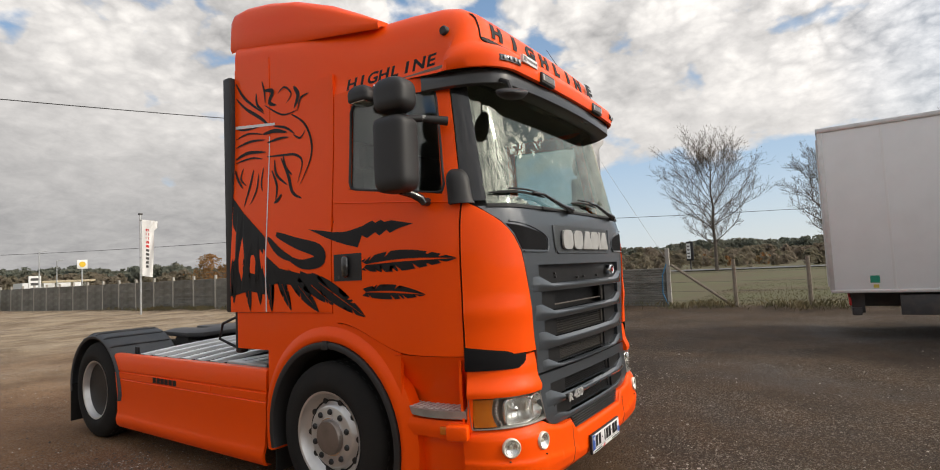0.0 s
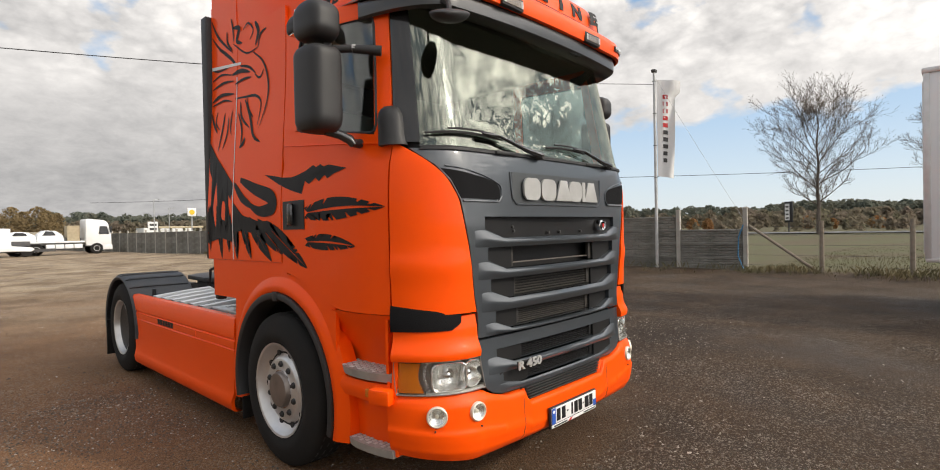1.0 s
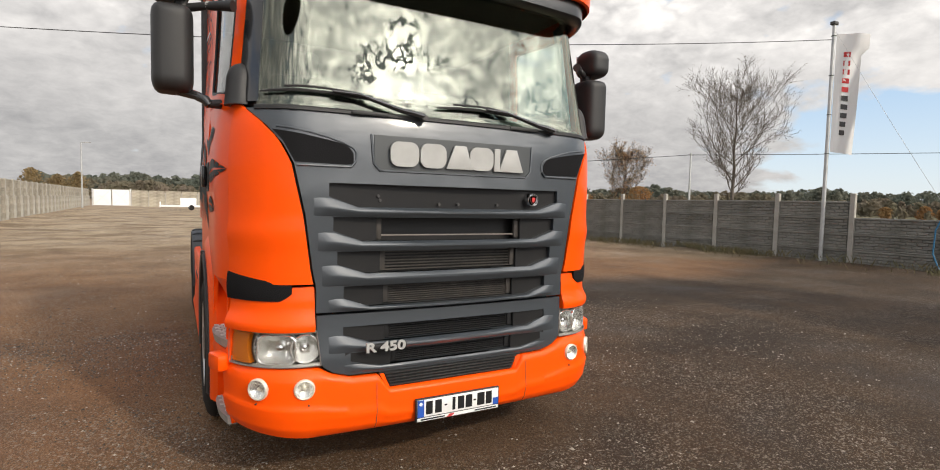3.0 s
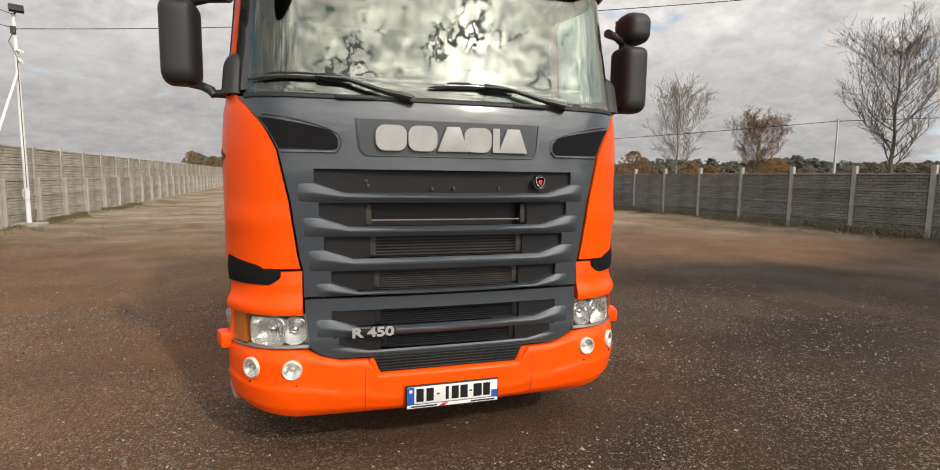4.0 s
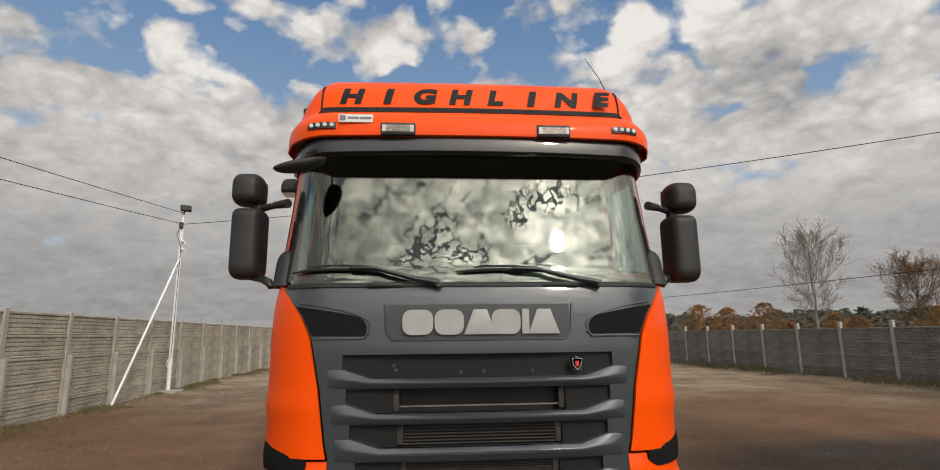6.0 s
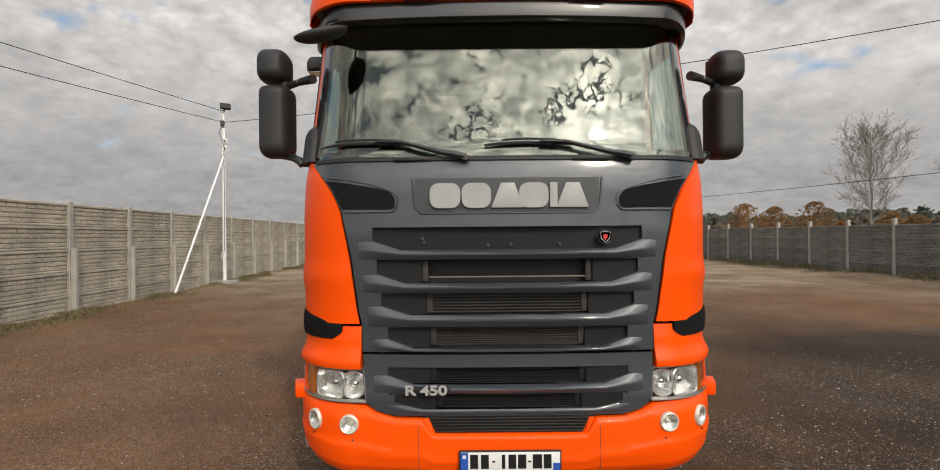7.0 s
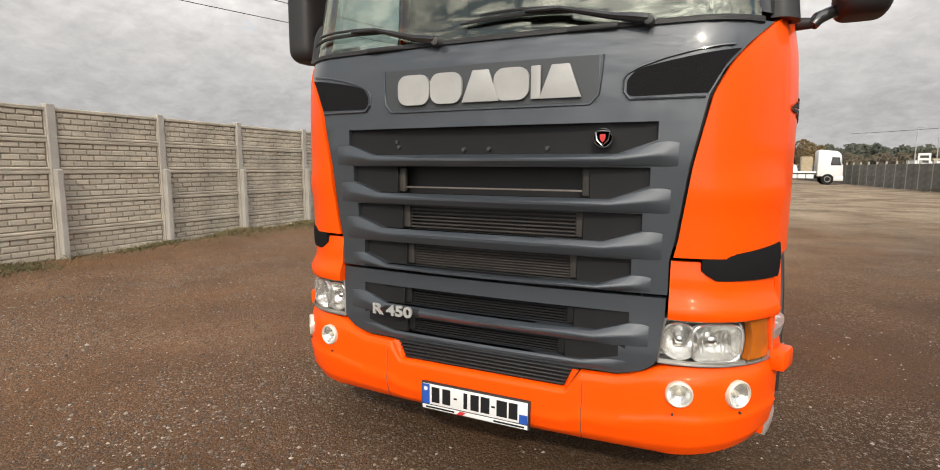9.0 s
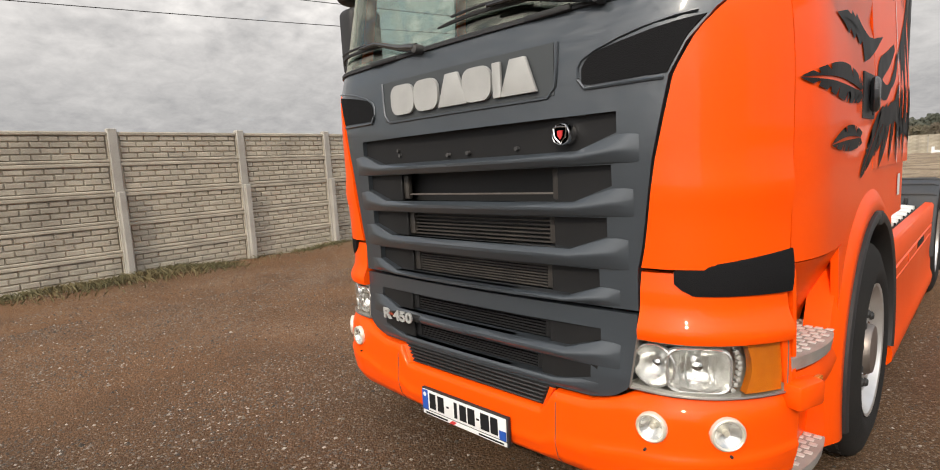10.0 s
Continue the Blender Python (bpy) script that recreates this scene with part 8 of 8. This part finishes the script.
def build_station():
    s = thing("filling_station", "far filling station canopy with yellow edge and pumps", "station", (44, 141, 0))
    part("canopy", box(-5, 5, -3, 3, 3.2, 3.65, 0.05), material("yellow_fascia", (0.50, 0.42, 0.28), 0.5, vary=0.2, scale=0.5), s)
    for x in (-4, -1.5, 1.5, 4):
        part("column", box(x - 0.2, x + 0.2, -0.2, 0.2, 0, 3.2), WHITE, s)
    part("kiosk", box(-6, 5, 5, 11, 0, 3.4), WHITEPAINT, s)
    p = thing("station_sign", "square yellow and white sign on a tall pole", "sign", (46, 137, 0))
    part("pole", tube([(0, 0, 0), (0, 0, 6.2)], 0.15, 8), GALV, p)
    part("sign_box", box(-1.0, 1.0, -0.15, 0.15, 6.0, 8.0, 0.05), WHITE, p)
    part("sign_disc", lathe([(-0.2, 0.0), (-0.2, 0.62), (-0.15, 0.62)], "y", 20, at=(0, 0, 7.0)), material("yellow_disc", (0.75, 0.48, 0.02), 0.5), p)
    q = thing("price_sign", "white price board with dark marks", "sign", (36, 132, 0))
    part("board", box(-1.0, 1.0, -0.15, 0.15, 0, 4.6), WHITE, q)
    for k in range(4):
        part("board_mark", box(-0.7, 0.7, -0.17, -0.15, 0.8 + 0.95 * k, 1.3 + 0.95 * k), STEEL, q)


build_station()
for x, y, h in ((28, 96, 6.0), (24, 90, 7.0), (-10.6, 70, 7.2)):
    p = thing("lamp_post", "plain grey lamp post by the yard", "lamp post", (x, y, 0), "lamp posts")
    part("pole", tube([(0, 0, 0), (0, 0, h)], [0.09, 0.06], 8), GALV, p)
    part("lamp_arm", tube([(0, 0, h), (0.9, 0, h + 0.1)], 0.04, 6), GALV, p)


# ---- loose stones, weeds ----
def stone_material():
    """Gravel, every stone with a tone of its own from dark to pale."""
    m = material("yard_stones", (0.2, 0.17, 0.14), 0.85, bump=0.2, bump_scale=150)
    nt = m.node_tree
    geo, ramp = nt.nodes.new("ShaderNodeNewGeometry"), nt.nodes.new("ShaderNodeValToRGB")
    e = ramp.color_ramp.elements
    e[0].position, e[0].color = 0.0, (0.050, 0.042, 0.035, 1)
    e[1].position, e[1].color = 1.0, (0.50, 0.45, 0.39, 1)
    for at, c in ((0.58, (0.11, 0.088, 0.068, 1)), (0.88, (0.26, 0.222, 0.18, 1))):
        e.new(at).color = c
    nt.links.new(geo.outputs["Random Per Island"], ramp.inputs[0])
    nt.links.new(ramp.outputs[0], nt.nodes["Principled BSDF"].inputs["Base Color"])
    return m


STONE = stone_material()


def scatter_stones():
    rng = random.Random(77)
    verts, faces = [], []
    made = 0
    while made < 76000:
        pick = rng.random()
        if pick < 0.66:
            x, y = rng.uniform(-5.5, 5.5), rng.uniform(-2.6, 4.2)
        elif pick < 0.86:
            x, y = rng.uniform(-8.0, 6.0), rng.uniform(-3.2, 16.0)
        else:
            x, y = rng.uniform(-9.0, 16.0), rng.uniform(-6, 32.0)
        if not fence_x_left(y) + 0.2 < x < 14.8 or (abs(x) < 1.25 and 0 < y < 5.9 and rng.random() < 0.7):
            continue
        dens = 0.5 + 0.9 * noise.noise((x * 0.35, y * 0.35, 2.0)) + 0.5 * noise.noise((x * 1.6, y * 1.6, 4.0))
        band = math.exp(-((x - fence_x_left(y) - 1.6 - 0.05 * y) / 0.7) ** 2)
        if rng.random() > max(0.03, 0.42 * dens - 0.05) + 0.7 * band:
            continue
        if x > 1.4 and y > -0.8 and rng.random() < 0.62:
            continue
        s = 0.0035 + 0.0075 * rng.random() ** 1.8 + (0.008 if rng.random() < 0.02 else 0) + (0.003 if pick > 0.66 else 0)
        z = ground_z(x, y)
        i = len(verts)
        a = rng.random() * 6.28
        c, sn = math.cos(a), math.sin(a)
        k = [rng.uniform(0.6, 1.25) for _ in range(6)]
        for dx, dy, dz in ((k[0], 0, 0.1), (0, k[1], 0.15), (-k[2], 0, 0.1), (0, -k[3], 0.05), (0.1, 0.1, 0.75 * k[4])):
            verts.append((x + s * (dx * c - dy * sn), y + s * (dx * sn + dy * c), z + s * dz))
        faces += [(i, i + 1, i + 4), (i + 1, i + 2, i + 4), (i + 2, i + 3, i + 4), (i + 3, i, i + 4)]
        made += 1
    tagged(data_part("loose_stones", verts, faces, STONE), "loose grey and pale stones scattered over the yard", "stones", kind="stuff")


scatter_stones()
WEED = material("weeds", (0.13, 0.115, 0.055), 0.9, vary=0.8, scale=1.5, tint=(0.20, 0.15, 0.075))


def scatter_weeds():
    rng = random.Random(5)
    verts, faces = [], []

    def blade(x, y, z, h, lean):
        a = rng.random() * 6.28
        w = 0.004 + 0.006 * rng.random()
        dx, dy = math.cos(a), math.sin(a)
        i = len(verts)
        verts.extend([(x - dy * w, y + dx * w, z - 0.01), (x + dy * w, y - dx * w, z - 0.01), (x + dx * lean * h * 0.4 + dy * w * 0.7, y + dy * lean * h * 0.4 - dx * w * 0.7, z + h * 0.6), (x + dx * lean * h, y + dy * lean * h, z + h)])
        faces.extend([(i, i + 1, i + 2), (i, i + 2, i + 3)])

    for _ in range(24000):
        y = rng.uniform(-5, 26)
        x = fence_x_left(y) + 0.12 + abs(rng.gauss(0, 0.30))
        d = noise.noise((x * 0.9, y * 0.6, 9.0)) + (0.25 if y < 3 else 0.0)
        if d < 0.02 and rng.random() > 0.10:
            continue
        blade(x, y, ground_z(x, y), rng.uniform(0.02, 0.075) * (1 + max(0, d)), rng.uniform(0.5, 1.5))
    for _ in range(12000):
        y = rng.uniform(-12, 40)
        x = (fence_x_right(y) if y > 3.4 else 15.2) - 0.1 - abs(rng.gauss(0, 0.40))
        if noise.noise((x * 0.7, y * 0.5, 2.0)) < -0.02 and rng.random() > 0.15:
            continue
        blade(x, y, ground_z(x, y), rng.uniform(0.05, 0.26), rng.uniform(0.2, 0.9))
    tagged(data_part("weeds", verts, faces, WEED), "weeds and dry grass along the fences", "weeds", kind="stuff")
    verts.clear()
    faces.clear()
    for _ in range(22000):
        x, y = 15.6 + abs(rng.gauss(0, 9)), rng.uniform(-22, 3.2)
        w = rng.uniform(2.0, 4.0)
        blade(x, y, 0.05, rng.uniform(0.02, 0.07), rng.uniform(0.5, 1.2))
    tagged(data_part("meadow_grass", verts, faces, GRASS), "green and yellow meadow grass beyond the wire", "grass", kind="stuff")


scatter_weeds()


# ---- single bricks of the nearest fence bays ----
def brick_mesh(width, height):
    bm = bmesh.new()
    brick_verts(bm, 0, width, 0, height, 0, 0.022)
    return mesh_of("brick", bm, CONCRETE, 30)


def lay_bricks():
    w, h = BAY - 0.19, 0.35
    full, half = brick_mesh(w / 8 - 0.006, h / 4 - 0.006), brick_mesh(w / 16 - 0.006, h / 4 - 0.006)
    rng = random.Random(9)
    bays = {(round(LEFT_POSTS[3], 2)), (round(LEFT_POSTS[4], 2))}
    made = 0
    for ob in [o for o in left_fence.children if o.name.startswith("fence_panel")]:
        if round((ob.matrix_basis.translation.y), 1) not in {round(b + 0.05, 1) for b in bays} or made > 280:
            continue
        ob.data = PANEL_PLAIN
        for a, c, z0, z1 in brick_layout(w, h, 4, 8):
            b = part("brick", full if c - a > 0.15 else half, None, ob)
            b.matrix_basis = pose(a + 0.045, -0.0115 + rng.uniform(-0.003, 0.002), z0 + 0.05, rng.uniform(-0.8, 0.8), 0, 0)
            made += 1


lay_bricks()
